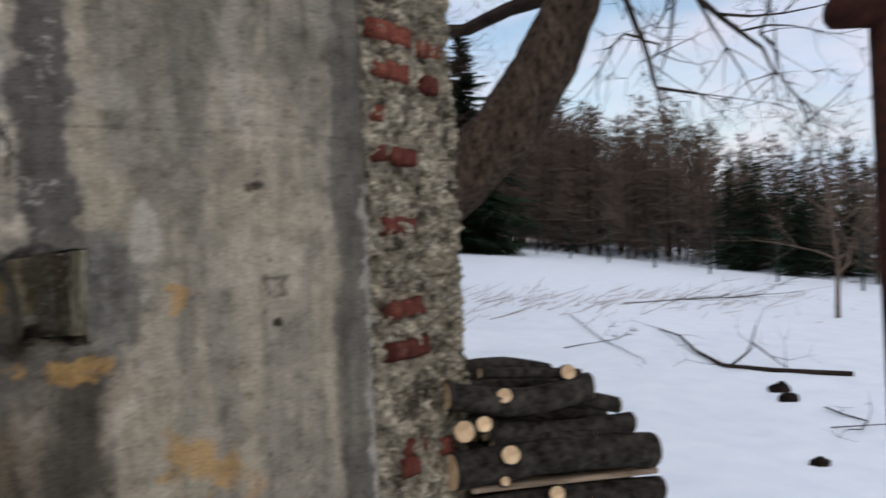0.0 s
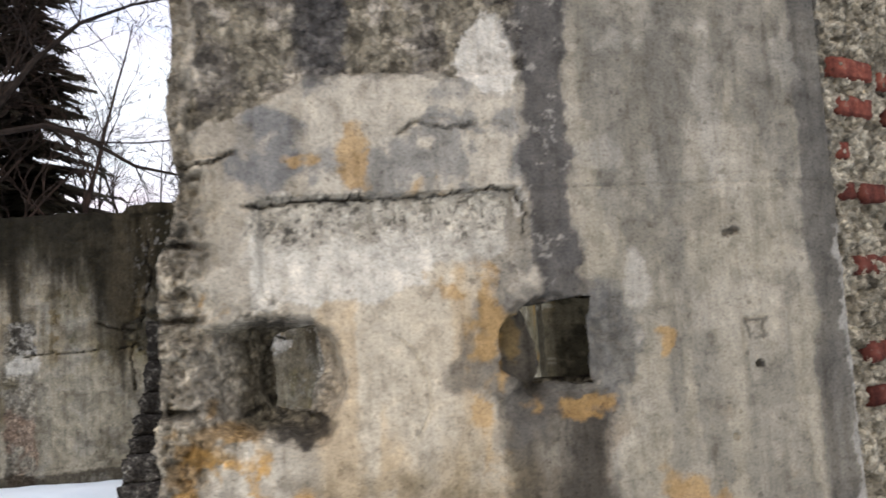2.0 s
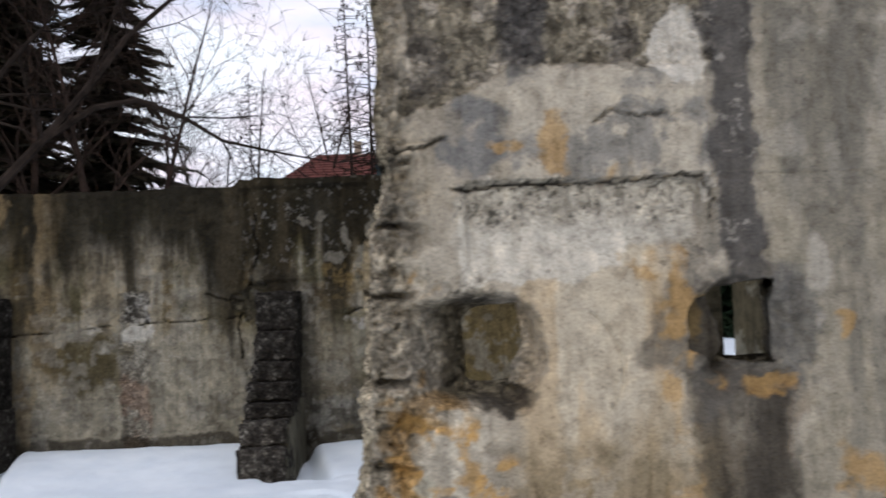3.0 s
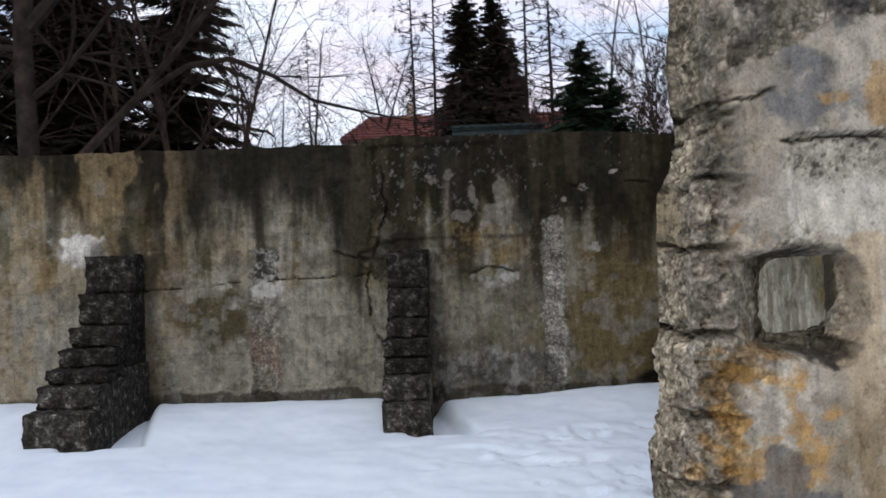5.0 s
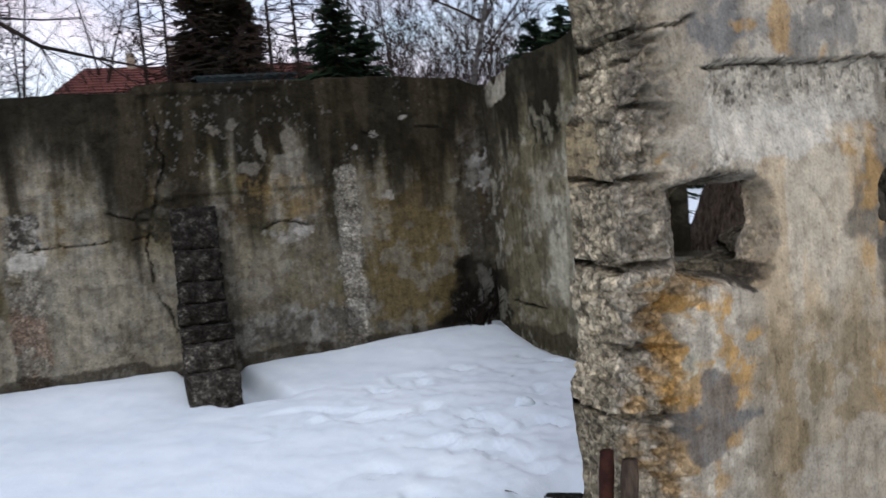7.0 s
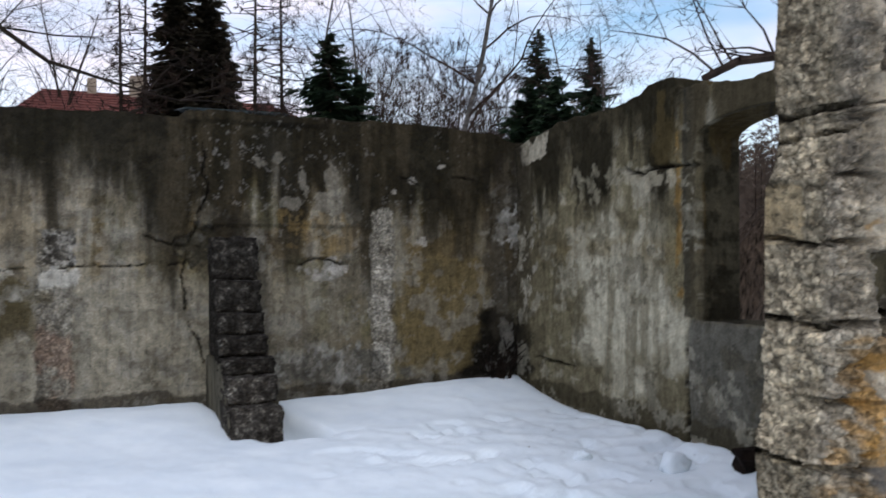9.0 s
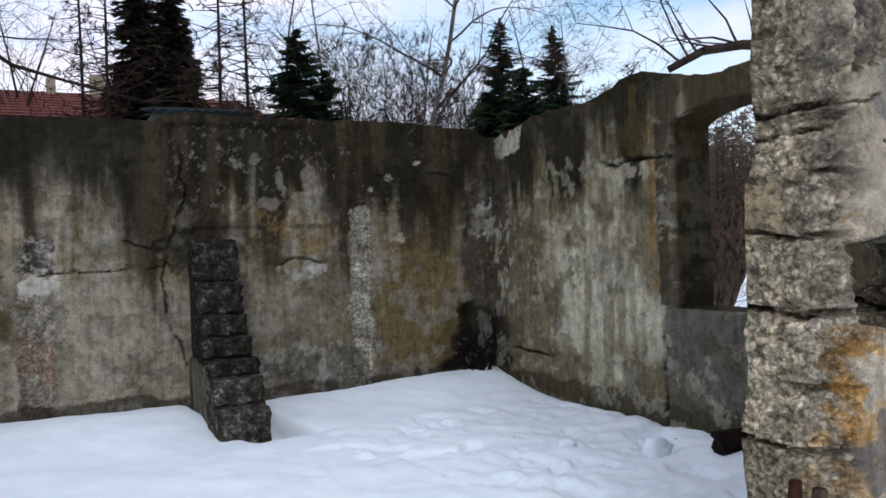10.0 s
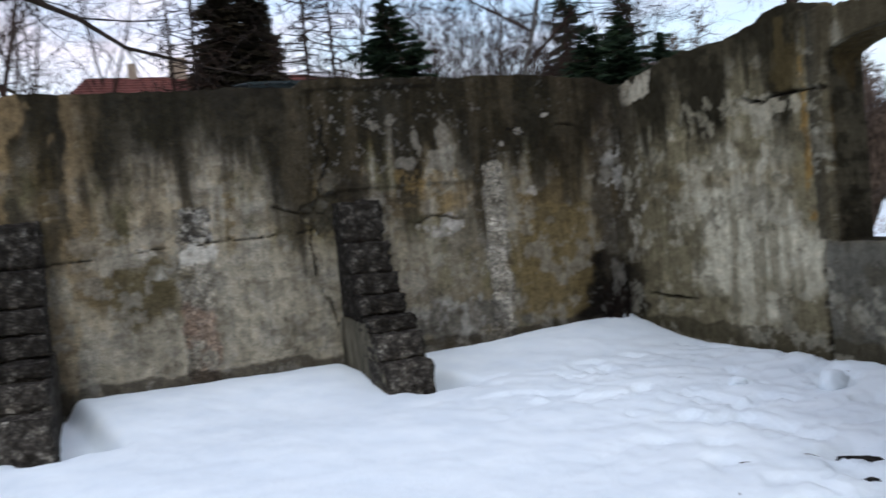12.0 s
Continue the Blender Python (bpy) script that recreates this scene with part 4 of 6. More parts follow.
    for cu, cz, ru, rz, sd in ((0.60, 2.18, 0.032, 0.03, 2), (0.68, 1.62, 0.055, 0.045, 3), (0.42, 2.09, 0.022, 0.02, 4),
                               (-4.05, 1.75, 0.22, 0.13, 7), (0.88, 2.32, 0.03, 0.02, 8)):
        col = over(col, 0.85 * crisp_blob(u, z, cu, cz, ru, rz, 0.14, 0.9, 15, 210 + sd), (0.40, 0.38, 0.335))
    col = over(col, 0.95 * crisp_blob(u, z, -4.02, 1.76, 0.20, 0.12, 0.14, 0.7, 9, 217), (0.78, 0.75, 0.68))
    strip = np.maximum(crisp_box(u, z, 0.20, 0.42, 0.0, 1.93, 0.02, 0.05, 12, 165), 0.85 * crisp_box(u, z, -2.50, -2.25, 0.0, 1.72, 0.015, 0.04, 12, 167))
    col = over(col, 0.9 * strip, (0.33, 0.32, 0.28))
    col = over(col, strip * 0.65 * step01(fbm(u, z, 9, 5, 221, 0.6), 0.50, 0.57), (0.110, 0.100, 0.080))
    for z0, z1 in ((0.82, 1.16), (0.45, 0.72), (1.30, 1.42)):
        col = over(col, 0.8 * crisp_box(u, z, 0.23, 0.40, z0, z1, 0.012, 0.05, 11, 222), (0.54, 0.53, 0.48))
    redd = crisp_box(u, z, -2.50, -2.25, 0.3, 1.0, 0.04, 0.04, 12, 223)
    col = over(col, 0.4 * redd * step01(mid, 0.45, 0.6), (0.27, 0.15, 0.10))
    col = over(col, 0.7 * crisp_blob(u, z, -0.2, 0.55, 0.75, 0.16, 0.4, 0.8, 7, 225), (0.095, 0.095, 0.090))
    col = over(col, 0.6 * step01(fbm(u, z, 11, 4, 226), 0.58, 0.64) * crisp_box(u, z, -0.8, 0.2, 0.3, 0.75, 0.1), (0.36, 0.36, 0.34))
    # charred corner low down, darker up the corner, and darker along the foot
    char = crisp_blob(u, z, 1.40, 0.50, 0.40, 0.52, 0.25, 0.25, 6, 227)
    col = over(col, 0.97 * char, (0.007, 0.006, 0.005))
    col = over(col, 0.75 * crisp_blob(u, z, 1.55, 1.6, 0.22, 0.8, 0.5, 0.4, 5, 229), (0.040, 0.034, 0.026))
    col = over(col, step01(fbm(u, z, 13, 4, 230), 0.58, 0.64) * crisp_blob(u, z, 1.58, 1.78, 0.10, 0.22, 0.3, 0.5, 9, 231), (0.42, 0.41, 0.38))
    col = over(col, 0.8 * crisp_box(u, z, -5, 2, -1, 0.40, 0.03, 0.05, 5, 233), (0.050, 0.044, 0.034))
    col = over(col, 0.8 * crisp_blob(u, z, -1.30, 1.58, 0.15, 0.16, 0.12, 0.8, 11, 175) * step01(fbm(u, z, 15, 4, 176, 0.6), 0.42, 0.50), (0.040, 0.036, 0.030))
    for cu, cz in ((-1.06, 1.62), (-3.73, 1.66)):
        col = over(col, 0.75 * crisp_blob(u, z, cu, cz, 0.34, 0.26, 0.8, 0.5, 6, 234), (0.022, 0.020, 0.016))
        col = over(col, 0.60 * crisp_box(u, z, cu + 0.10, cu + 0.36, 0.2, cz, 0.10, 0.06, 5, 235), (0.034, 0.030, 0.022))
    # hacked grey block and pale stones on the joint, the ring of patched plaster, combed plaster
    block = crisp_box(u, z, -2.45, -2.23, 1.445, 1.71, 0.008, 0.025, 18, 451)
    col = over(col, block, (0.33, 0.325, 0.30))
    col = over(col, block * step01(fbm(u, z, 24, 4, 452, 0.6), 0.52, 0.57), (0.075, 0.070, 0.06))
    stone = crisp_blob(u, z, -2.34, 1.345, 0.165, 0.085, 0.15, 0.55, 10, 453)
    col = over(col, 0.9 * stone, (0.58, 0.565, 0.50))
    col = over(col, 0.9 * crisp_box(u, z, -2.80, -2.66, 1.36, 1.42, 0.008, 0.03, 12, 454), (0.44, 0.42, 0.36))
    col = over(col, 0.8 * crisp_box(u, z, -2.70, -2.45, 1.18, 1.26, 0.01, 0.05, 9, 456), (0.42, 0.41, 0.36))
    ring = crisp_blob(u, z, -0.22, 1.39, 0.19, 0.10, 0.08, 0.5, 10, 457)
    col = over(col, 0.8 * ring * step01(fbm(u, z, 12, 5, 458, 0.6), 0.47, 0.53), (0.36, 0.35, 0.32))
    col = over(col, 0.9 * crisp_blob(u, z, -0.10, 1.40, 0.07, 0.055, 0.10, 0.5, 14, 459), (0.50, 0.49, 0.45))
    comb = crisp_box(u, z, -0.34, -0.06, 1.68, 2.08, 0.02, 0.04, 9, 460)
    col = over(col, 0.55 * comb, (0.30, 0.285, 0.235))
    col = over(col, 0.5 * comb * step01(np.sin(u * 330 + 3 * fbm(u, z, 3, 3, 462)), 0.1, 0.7), (0.12, 0.11, 0.085))
    for cu, cz, ru, rz, sd in ((-0.16, 2.19, 0.06, 0.12, 1), (-0.50, 1.96, 0.12, 0.05, 2), (-0.42, 2.12, 0.05, 0.12, 3), (-0.62, 2.34, 0.06, 0.04, 4), (-0.80, 2.30, 0.05, 0.05, 5)):
        col = over(col, 0.42 * crisp_blob(u, z, cu, cz, ru, rz, 0.25, 0.8, 14, 480 + sd), (0.35, 0.33, 0.275))
    ocher = crisp_box(u, z, -0.62, -0.02, 1.58, 1.90, 0.04, 0.10, 6, 486)
    col = over(col, 0.5 * ocher * step01(fbm(u, z, 8, 5, 487, 0.6), 0.47, 0.56), (0.25, 0.18, 0.075))
    col = over(col, 0.8 * crisp_box(u, z, 0.44, 1.25, 0.45, 1.45, 0.10, 0.12, 5, 488), (0.155, 0.122, 0.056))
    col = over(col, 0.75 * crisp_blob(u, z, -2.82, 1.08, 0.34, 0.21, 0.5, 0.7, 6, 491), (0.085, 0.070, 0.032))
    col = over(col, 0.5 * step01(-u, 2.9, 3.4) * step01(fbm(u, z * 0.3, 5, 5, 493, 0.6), 0.46, 0.56), (0.30, 0.225, 0.12))
    col = over(col, 0.95 * back_cracks(u, z), (0.012, 0.011, 0.009))
    board = np.abs((z + 0.02 * fbm(u, z, 2, 2, 242)) % 0.31 - 0.155)
    col = over(col, 0.22 * step01(-board, -0.012, -0.003) * step01(fbm(u, z, 1.5, 3, 244), 0.45, 0.6), (0.03, 0.027, 0.02))
    patch = step01(fbm(u, z, 6.5, 6, 246, 0.62), 0.56, 0.60)
    col = over(col, 0.45 * patch * (1 - darkness), (0.31, 0.30, 0.265))
    patch = step01(fbm(u, z, 5.0, 6, 248, 0.62), 0.57, 0.62)
    col = over(col, 0.35 * patch, (0.055, 0.048, 0.032))
    speck = step01(fbm(u + 0.02 * fine, z + 0.02 * mid, 24, 5, 249, 0.7), 0.67, 0.71) * step01(fbm(u, z, 2.0, 3, 250), 0.45, 0.6)
    col = over(col, 0.35 * speck * step01(u, -1.5, -1.2), (0.30, 0.29, 0.26))
    side = over(np.zeros((len(u), 3)) + np.array((0.16, 0.145, 0.10)), step01(fbm(u + d, z, 7, 6, 431, 0.62), 0.46, 0.58), (0.07, 0.064, 0.045))
    m = step01(d, 0.04, 0.08)[:, None]
    col = col * (1 - m) + side * m
    return np.c_[np.clip(col * (0.52 + 0.30 * fine)[:, None], 0.004, 0.8), np.clip((0.8 * strip + 0.25) * (1 - stone), 0, 1)]


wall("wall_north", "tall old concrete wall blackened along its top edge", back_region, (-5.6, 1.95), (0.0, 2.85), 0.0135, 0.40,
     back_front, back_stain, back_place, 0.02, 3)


# ---- the right wall with its arched opening ----
RIGHT_DIR = np.array((-0.076, -1.0)) / math.hypot(1, 0.076)
RIGHT_IN = np.array((1.0, -0.076)) / math.hypot(1, 0.076)


def right_place(u, d, z):
    return 1.66 + u * RIGHT_DIR[0] + d * RIGHT_IN[0], 5.12 + u * RIGHT_DIR[1] + d * RIGHT_IN[1], z


def right_region(u, z):
    top = 2.56 + 0.13 * step01(u, 0.1, 0.8) + 0.10 * step01(u, 1.5, 2.1) - 0.10 * step01(u, 2.22, 2.30) + 0.12 * (fbm(u, u * 0, 4.0, 6, 251, 0.6) - 0.5)
    rise = 2.29 + 0.19 * np.sqrt(np.clip(1 - ((u - 3.02) / 0.62) ** 2, 0, 1))
    opening = np.minimum(np.minimum(u - 2.46, 3.60 - u), np.minimum(z - 1.045, rise - z)) + 0.012 * (fbm(u, z, 14, 3, 253) - 0.5)
    return np.maximum(z - top, opening)


def right_cracks(u, z):
    c = crack_line(u, z, ((1.66, 2.20), (1.76, 2.13), (1.92, 2.15), (2.05, 2.17), (2.20, 2.16), (2.46, 2.13)), 0.014, 0.035, 501, "u")
    c = np.maximum(c, crack_line(u, z, ((1.40, 1.98), (1.44, 2.08), (1.52, 2.14)), 0.007, 0.02, 503))
    return np.maximum(c, crack_line(u, z, ((0.30, 0.58), (0.62, 0.56), (0.95, 0.55)), 0.008, 0.02, 505, "u"))


def right_front(u, z):
    out = 0.014 * (fbm(u, z, 2.4, 4, 261) - 0.5) + 0.010 * (fbm(u, z, 15, 4, 263) - 0.5)
    out = out - 0.05 * right_cracks(u, z)
    gap = np.abs(u - 2.37 - 0.03 * (fbm(u * 0, z, 5, 4, 273) - 0.5))
    out = out - 0.05 * step01(-gap, -0.018, -0.006) * step01(-z, -1.1, -1.04)
    out = out - 0.02 * step01(u, 2.37, 2.40) * step01(z, 1.0, 1.05)
    out = out - 0.03 * blob(u, z, 0.12, 1.75, 0.16, 0.30, 0.3, 0.8, 8, 275)
    out = out - 0.012 * box(u, z, 0.1, 1.3, 0.2, 0.58, 0.02, 0.03, 6, 277)
    out = out - 0.03 * blob(u, z, 1.05, 2.02, 0.30, 0.10, 0.3, 0.9, 8, 279)
    return out


def right_stain_shade(u, z, d):
    u, z = u + 0.035 * (fbm(u, z, 24, 4, 421, 0.6) - 0.5), z + 0.035 * (fbm(u, z, 24, 4, 424, 0.6) - 0.5)
    mid, fine = fbm(u, z, 6, 5, 293), fbm(u, z, 26, 4, 295)
    run = fbm(u, z * 0.12, 7, 5, 297)
    col = np.zeros((len(u), 3)) + np.array((0.205, 0.188, 0.130))
    col = over(col, 0.6 * step01(mid, 0.45, 0.63), (0.155, 0.140, 0.098))
    pale = crisp_blob(u, z, 1.72, 1.15, 0.66, 0.66, 0.6, 0.6, 4, 301)
    col = over(col, 0.9 * pale, (0.560, 0.545, 0.470))
    col = over(col, 0.6 * step01(run, 0.50, 0.60), (0.150, 0.136, 0.095))
    col = over(col, 0.5 * step01(-np.abs(z - 1.55 - 0.1 * (mid - 0.5)), -0.12, -0.02) * step01(u, 0.3, 0.5), (0.19, 0.155, 0.085))
    crown = step01(z - 2.10 + 0.8 * (run - 0.5) * 2, -0.30, 0.25)
    col = over(col, 0.95 * crown, (0.020, 0.018, 0.012))
    ochre = crisp_blob(u, z, 2.10, 2.42, 0.24, 0.28, 0.3, 0.6, 8, 303) * step01(fbm(u, z * 0.3, 10, 5, 304, 0.6), 0.45, 0.56)
    col = over(col, 0.45 * ochre, (0.110, 0.085, 0.036))
    col = over(col, 0.75 * crisp_box(u, z, 2.25, 2.32, 1.2, 2.4, 0.02, 0.03, 9, 305) * step01(fbm(u, z, 9, 4, 318), 0.36, 0.5), (0.26, 0.165, 0.05))
    col = over(col, 0.85 * crisp_box(u, z, 2.33, 2.43, 1.06, 2.9, 0.015, 0.02, 6, 306), (0.045, 0.043, 0.036))
    col = over(col, 0.85 * step01(u, 2.36, 2.40) * step01(-z, -1.06, -1.04), (0.120, 0.122, 0.118))
    col = over(col, 0.7 * step01(u, 2.36, 2.42) * step01(z, 1.04, 1.07), (0.085, 0.074, 0.050))
    col = over(col, 0.9 * crisp_box(u, z, 0.12, 0.52, 2.38, 2.58, 0.008, 0.09, 7, 307), (0.46, 0.44, 0.385))
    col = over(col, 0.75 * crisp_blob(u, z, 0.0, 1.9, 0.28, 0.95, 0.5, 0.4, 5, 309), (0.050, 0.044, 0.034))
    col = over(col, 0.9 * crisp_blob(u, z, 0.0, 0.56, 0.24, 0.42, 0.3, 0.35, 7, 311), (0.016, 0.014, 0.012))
    col = over(col, step01(fbm(u, z, 13, 4, 230), 0.56, 0.64) * crisp_blob(u, z, 0.22, 1.45, 0.16, 0.40, 0.3, 0.5, 9, 313), (0.38, 0.37, 0.34))
    col = over(col, 0.8 * crisp_box(u, z, -1, 5, -1, 0.36, 0.03, 0.05, 5, 315), (0.060, 0.054, 0.036))
    col = over(col, 0.8 * crisp_blob(u, z, 1.95, 2.08, 0.30, 0.10, 0.2, 0.8, 9, 507), (0.36, 0.34, 0.28))
    col = over(col, 0.6 * crisp_blob(u, z, 1.25, 2.06, 0.35, 0.14, 0.2, 0.9, 8, 508) * step01(fbm(u, z, 11, 5, 509, 0.6), 0.46, 0.54), (0.30, 0.285, 0.23))
    col = over(col, 0.95 * right_cracks(u, z), (0.012, 0.011, 0.009))
    gap = np.abs(u - 2.37 - 0.03 * (fbm(u * 0, z, 5, 4, 273) - 0.5))
    col = over(col, 0.9 * step01(-gap, -0.022, -0.008) * step01(-z, -1.1, -1.04), (0.018, 0.016, 0.014))
    patch = step01(fbm(u, z, 6.5, 6, 346, 0.62), 0.55, 0.60)
    col = over(col, 0.45 * patch * (1 - crown), (0.46, 0.45, 0.40))
    patch = step01(fbm(u, z, 5.0, 6, 348, 0.62), 0.57, 0.62)
    col = over(col, 0.5 * patch, (0.07, 0.062, 0.042))
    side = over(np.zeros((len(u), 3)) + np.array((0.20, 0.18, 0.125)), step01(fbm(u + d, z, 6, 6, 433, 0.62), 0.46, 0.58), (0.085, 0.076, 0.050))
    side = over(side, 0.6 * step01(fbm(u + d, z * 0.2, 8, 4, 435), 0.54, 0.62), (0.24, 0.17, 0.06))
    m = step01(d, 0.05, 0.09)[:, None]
    # everything behind the face, jambs and soffit too, darkened: shade put into the colour
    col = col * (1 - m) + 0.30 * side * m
    return np.c_[np.clip(col * np.array((1.0, 0.97, 0.86)) * (0.66 + 0.34 * fine)[:, None], 0.004, 0.8), 0.15 + 0 * u]


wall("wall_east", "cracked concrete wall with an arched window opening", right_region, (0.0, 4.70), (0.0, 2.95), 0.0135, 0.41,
     right_front, right_stain_shade, right_place, 0.015, 5)


# ---- concrete steps set against the back wall ----
def step_block(rng, sx, sy, sz, seed):
    """A crumbling concrete step: straight faces, broken corners and a chipped front edge."""
    bm = rough_block(sx, sy, sz, 7, 0.006, seed, 0.006)
    for v in bm.verts:
        p = Vector((v.co.x * 1.0, v.co.y * 1.0, v.co.z * 1.6))
        chip = noise.noise(p * 13 + Vector((seed * 1.7, 3, 1)))
        fine = noise.noise(p * 37 + Vector((seed, 8, 2)))
        edge = max(abs(v.co.x) / (sx / 2), 0) ** 6 + max(-v.co.y / (sy / 2), 0) ** 6 + (v.co.z / sz) ** 6
        pull = 0.034 * max(0.0, chip + 0.12) * min(1.0, edge) + 0.009 * fine
        v.co -= Vector((v.co.x / sx, v.co.y / sy, (v.co.z - sz / 2) / sz)) * 2 * pull
    return bm


def prism(outline, half, bow=0.004, seed=0):
    """A slab of the given side outline, 2 * half wide, with a slightly uneven face."""
    bm = bmesh.new()
    a = [bm.verts.new((-half, y, z)) for y, z in outline]
    b = [bm.verts.new((half, y, z)) for y, z in outline]
    bm.faces.new(a)
    bm.faces.new(b[::-1])
    for i in range(len(outline)):
        j = (i + 1) % len(outline)
        bm.faces.new((a[j], a[i], b[i], b[j]))
    bmesh.ops.bevel(bm, geom=bm.edges[:], offset=0.012, segments=2, affect="EDGES")
    bmesh.ops.triangulate(bm, faces=bm.faces[:])
    bmesh.ops.subdivide_edges(bm, edges=[e for e in bm.edges if e.calc_length() > 0.06], cuts=3)
    for v in bm.verts:
        p = v.co * 7 + Vector((seed, 1, 2))
        v.co += Vector((noise.noise(p), noise.noise(p + Vector((5, 0, 0))), noise.noise(p + Vector((0, 5, 0))))) * bow
    return bm


def wall_stair(cx, width, run, top, seed):
    rng = np.random.default_rng(seed + 60)
    base = new("wall_stair")
    yaw = math.atan(-0.12)
    base.matrix_world = Matrix.Translation((cx, back_y(cx), 0)) @ Matrix.Rotation(yaw, 4, "Z")
    steps, low = 7, 0.0
    fronts, tops = [], []
    for k in range(steps):
        fronts.append(-run + (run - 0.26) * k / (steps - 1) + rng.uniform(-0.02, 0.02))
        tops.append((0.45, 0.62, 0.75, 0.89, 1.07, 1.33, 1.66)[k] + (top - 1.66) + rng.uniform(-0.012, 0.012))
    for k in range(steps):
        z0 = low if k == 0 else tops[k - 1] - 0.004
        deep = min(0.42, -fronts[k] + 0.02)
        wide = width * (1.10 - 0.10 * k / (steps - 1)) + rng.uniform(-0.015, 0.015)
        ob = part("step", step_block(rng, wide, deep, tops[k] - z0, seed + k), STEP_STONE if k > 1 else STEP_WORN, base, "", True)
        ob.matrix_local = pose(rng.uniform(-0.008, 0.008), fronts[k] + deep / 2, z0, rng.uniform(-1.0, 1.0), rng.uniform(-0.6, 0.6), rng.uniform(-1.5, 1.5))
    mid = 3
    lower = [(0.02, 0), (fronts[0] + 0.05, 0)]
    for k in range(mid):
        lower += [(fronts[k] + 0.05, tops[k] - 0.05), (fronts[k + 1] + 0.05, tops[k] - 0.05)]
    lower += [(0.02, tops[mid - 1] - 0.05)]
    part("cheek", prism(lower, width * 0.5 + 0.012, 0.006, seed), CHEEK if cx > -2 else STEP_WORN, base, "stained concrete side", False)
    upper = [(0.02, tops[mid - 1] - 0.05), (fronts[mid] + 0.07, tops[mid - 1] - 0.05)]
    for k in range(mid, steps - 1):
        upper += [(fronts[k] + 0.07, tops[k] - 0.05), (fronts[k + 1] + 0.07, tops[k] - 0.05)]
    upper += [(fronts[-1] + 0.07, tops[-1] - 0.06), (0.02, tops[-1] - 0.06)]
    part("upper_cheek", prism(upper, width * 0.5 - 0.012, 0.006, seed + 3), STEP_STONE, base, "sooty concrete side", False)
    return tagged(base, "blackened concrete steps built against the old wall", "steps", "steps on the wall")


CHEEK = plain("stair_cheek_concrete", (0.022, 0.020, 0.015), (0.20, 0.185, 0.135), 9, 0.9, 0.6, 0.01, 0, (2, 2, 0.3))
for i, (cx, w, run, top) in enumerate(STAIRS):
    wall_stair(cx, w, run, top, 11 * i)


# ---- bricks in the torn right end of the near wall ----
def brick_at(u, z, length, tilt, seed):
    bm = rough_block(length, 0.12, 0.068, 6, 0.008, seed, 0.006)
    for v in bm.verts:
        p = v.co * 24 + Vector((seed * 1.3, 4, 2))
        bite = max(0.0, noise.noise(p * 0.8) - 0.1) * 0.022 + 0.005 * noise.noise(p * 2.4)
        v.co -= Vector((v.co.x / length, v.co.y / 0.11, (v.co.z - 0.03) / 0.06)) * bite
    ob = part("brick", bm, BRICK, NEAR, "", True)
    ob.matrix_local = pose(u + length / 2, 0.055 + 0.34 * (u + length / 2 - 1.71) + 0.024 + 0.010 * math.sin(seed * 2.3), z - 0.036, 0, tilt, 18.8)


for k, (u, z, length, tilt) in enumerate(((1.735, 2.315, 0.225, 2), (1.745, 2.18, 0.20, 3), (1.74, 1.875, 0.075, 0), (1.83, 1.870, 0.135, 1), (1.77, 1.615, 0.20, 0),
                                          (1.775, 1.315, 0.22, -2), (1.78, 1.165, 0.235, -4), (1.86, 0.80, 0.13, -6), (1.84, 0.735, 0.10, 3), (2.06, 0.77, 0.06, 4),
                                          (2.00, 2.29, 0.13, 2), (2.01, 2.15, 0.09, 0), (1.75, 2.02, 0.06, 2))):
    brick_at(u, z, length, tilt, 40 + k)


# ---- branches, trunks and crowns ----
def tubes(segs, sides):
    """Tapered prisms for rows of start, end and two radii."""
    s = np.asarray(segs, float)
    p, q, ra, rb = s[:, 0:3], s[:, 3:6], s[:, 6], s[:, 7]
    way = q - p
    way /= np.maximum(np.linalg.norm(way, axis=1, keepdims=True), 1e-9)
    ref = np.where(np.abs(way[:, 2:3]) < 0.9, np.array((0.0, 0.0, 1.0)), np.array((1.0, 0.0, 0.0)))
    a = np.cross(way, ref)
    a /= np.linalg.norm(a, axis=1, keepdims=True)
    b = np.cross(way, a)
    ang = np.arange(sides) * 2 * math.pi / sides
    ring = a[:, None] * np.cos(ang)[None, :, None] + b[:, None] * np.sin(ang)[None, :, None]
    v = np.concatenate([p[:, None] + ring * ra[:, None, None], q[:, None] + ring * rb[:, None, None]], 1).reshape(-1, 3)
    base = (np.arange(len(s)) * 2 * sides)[:, None]
    k = np.arange(sides)
    n = (k + 1) % sides
    f = np.stack([base + k, base + n, base + n + sides, base + k + sides], -1).reshape(-1, 4)
    return v, f


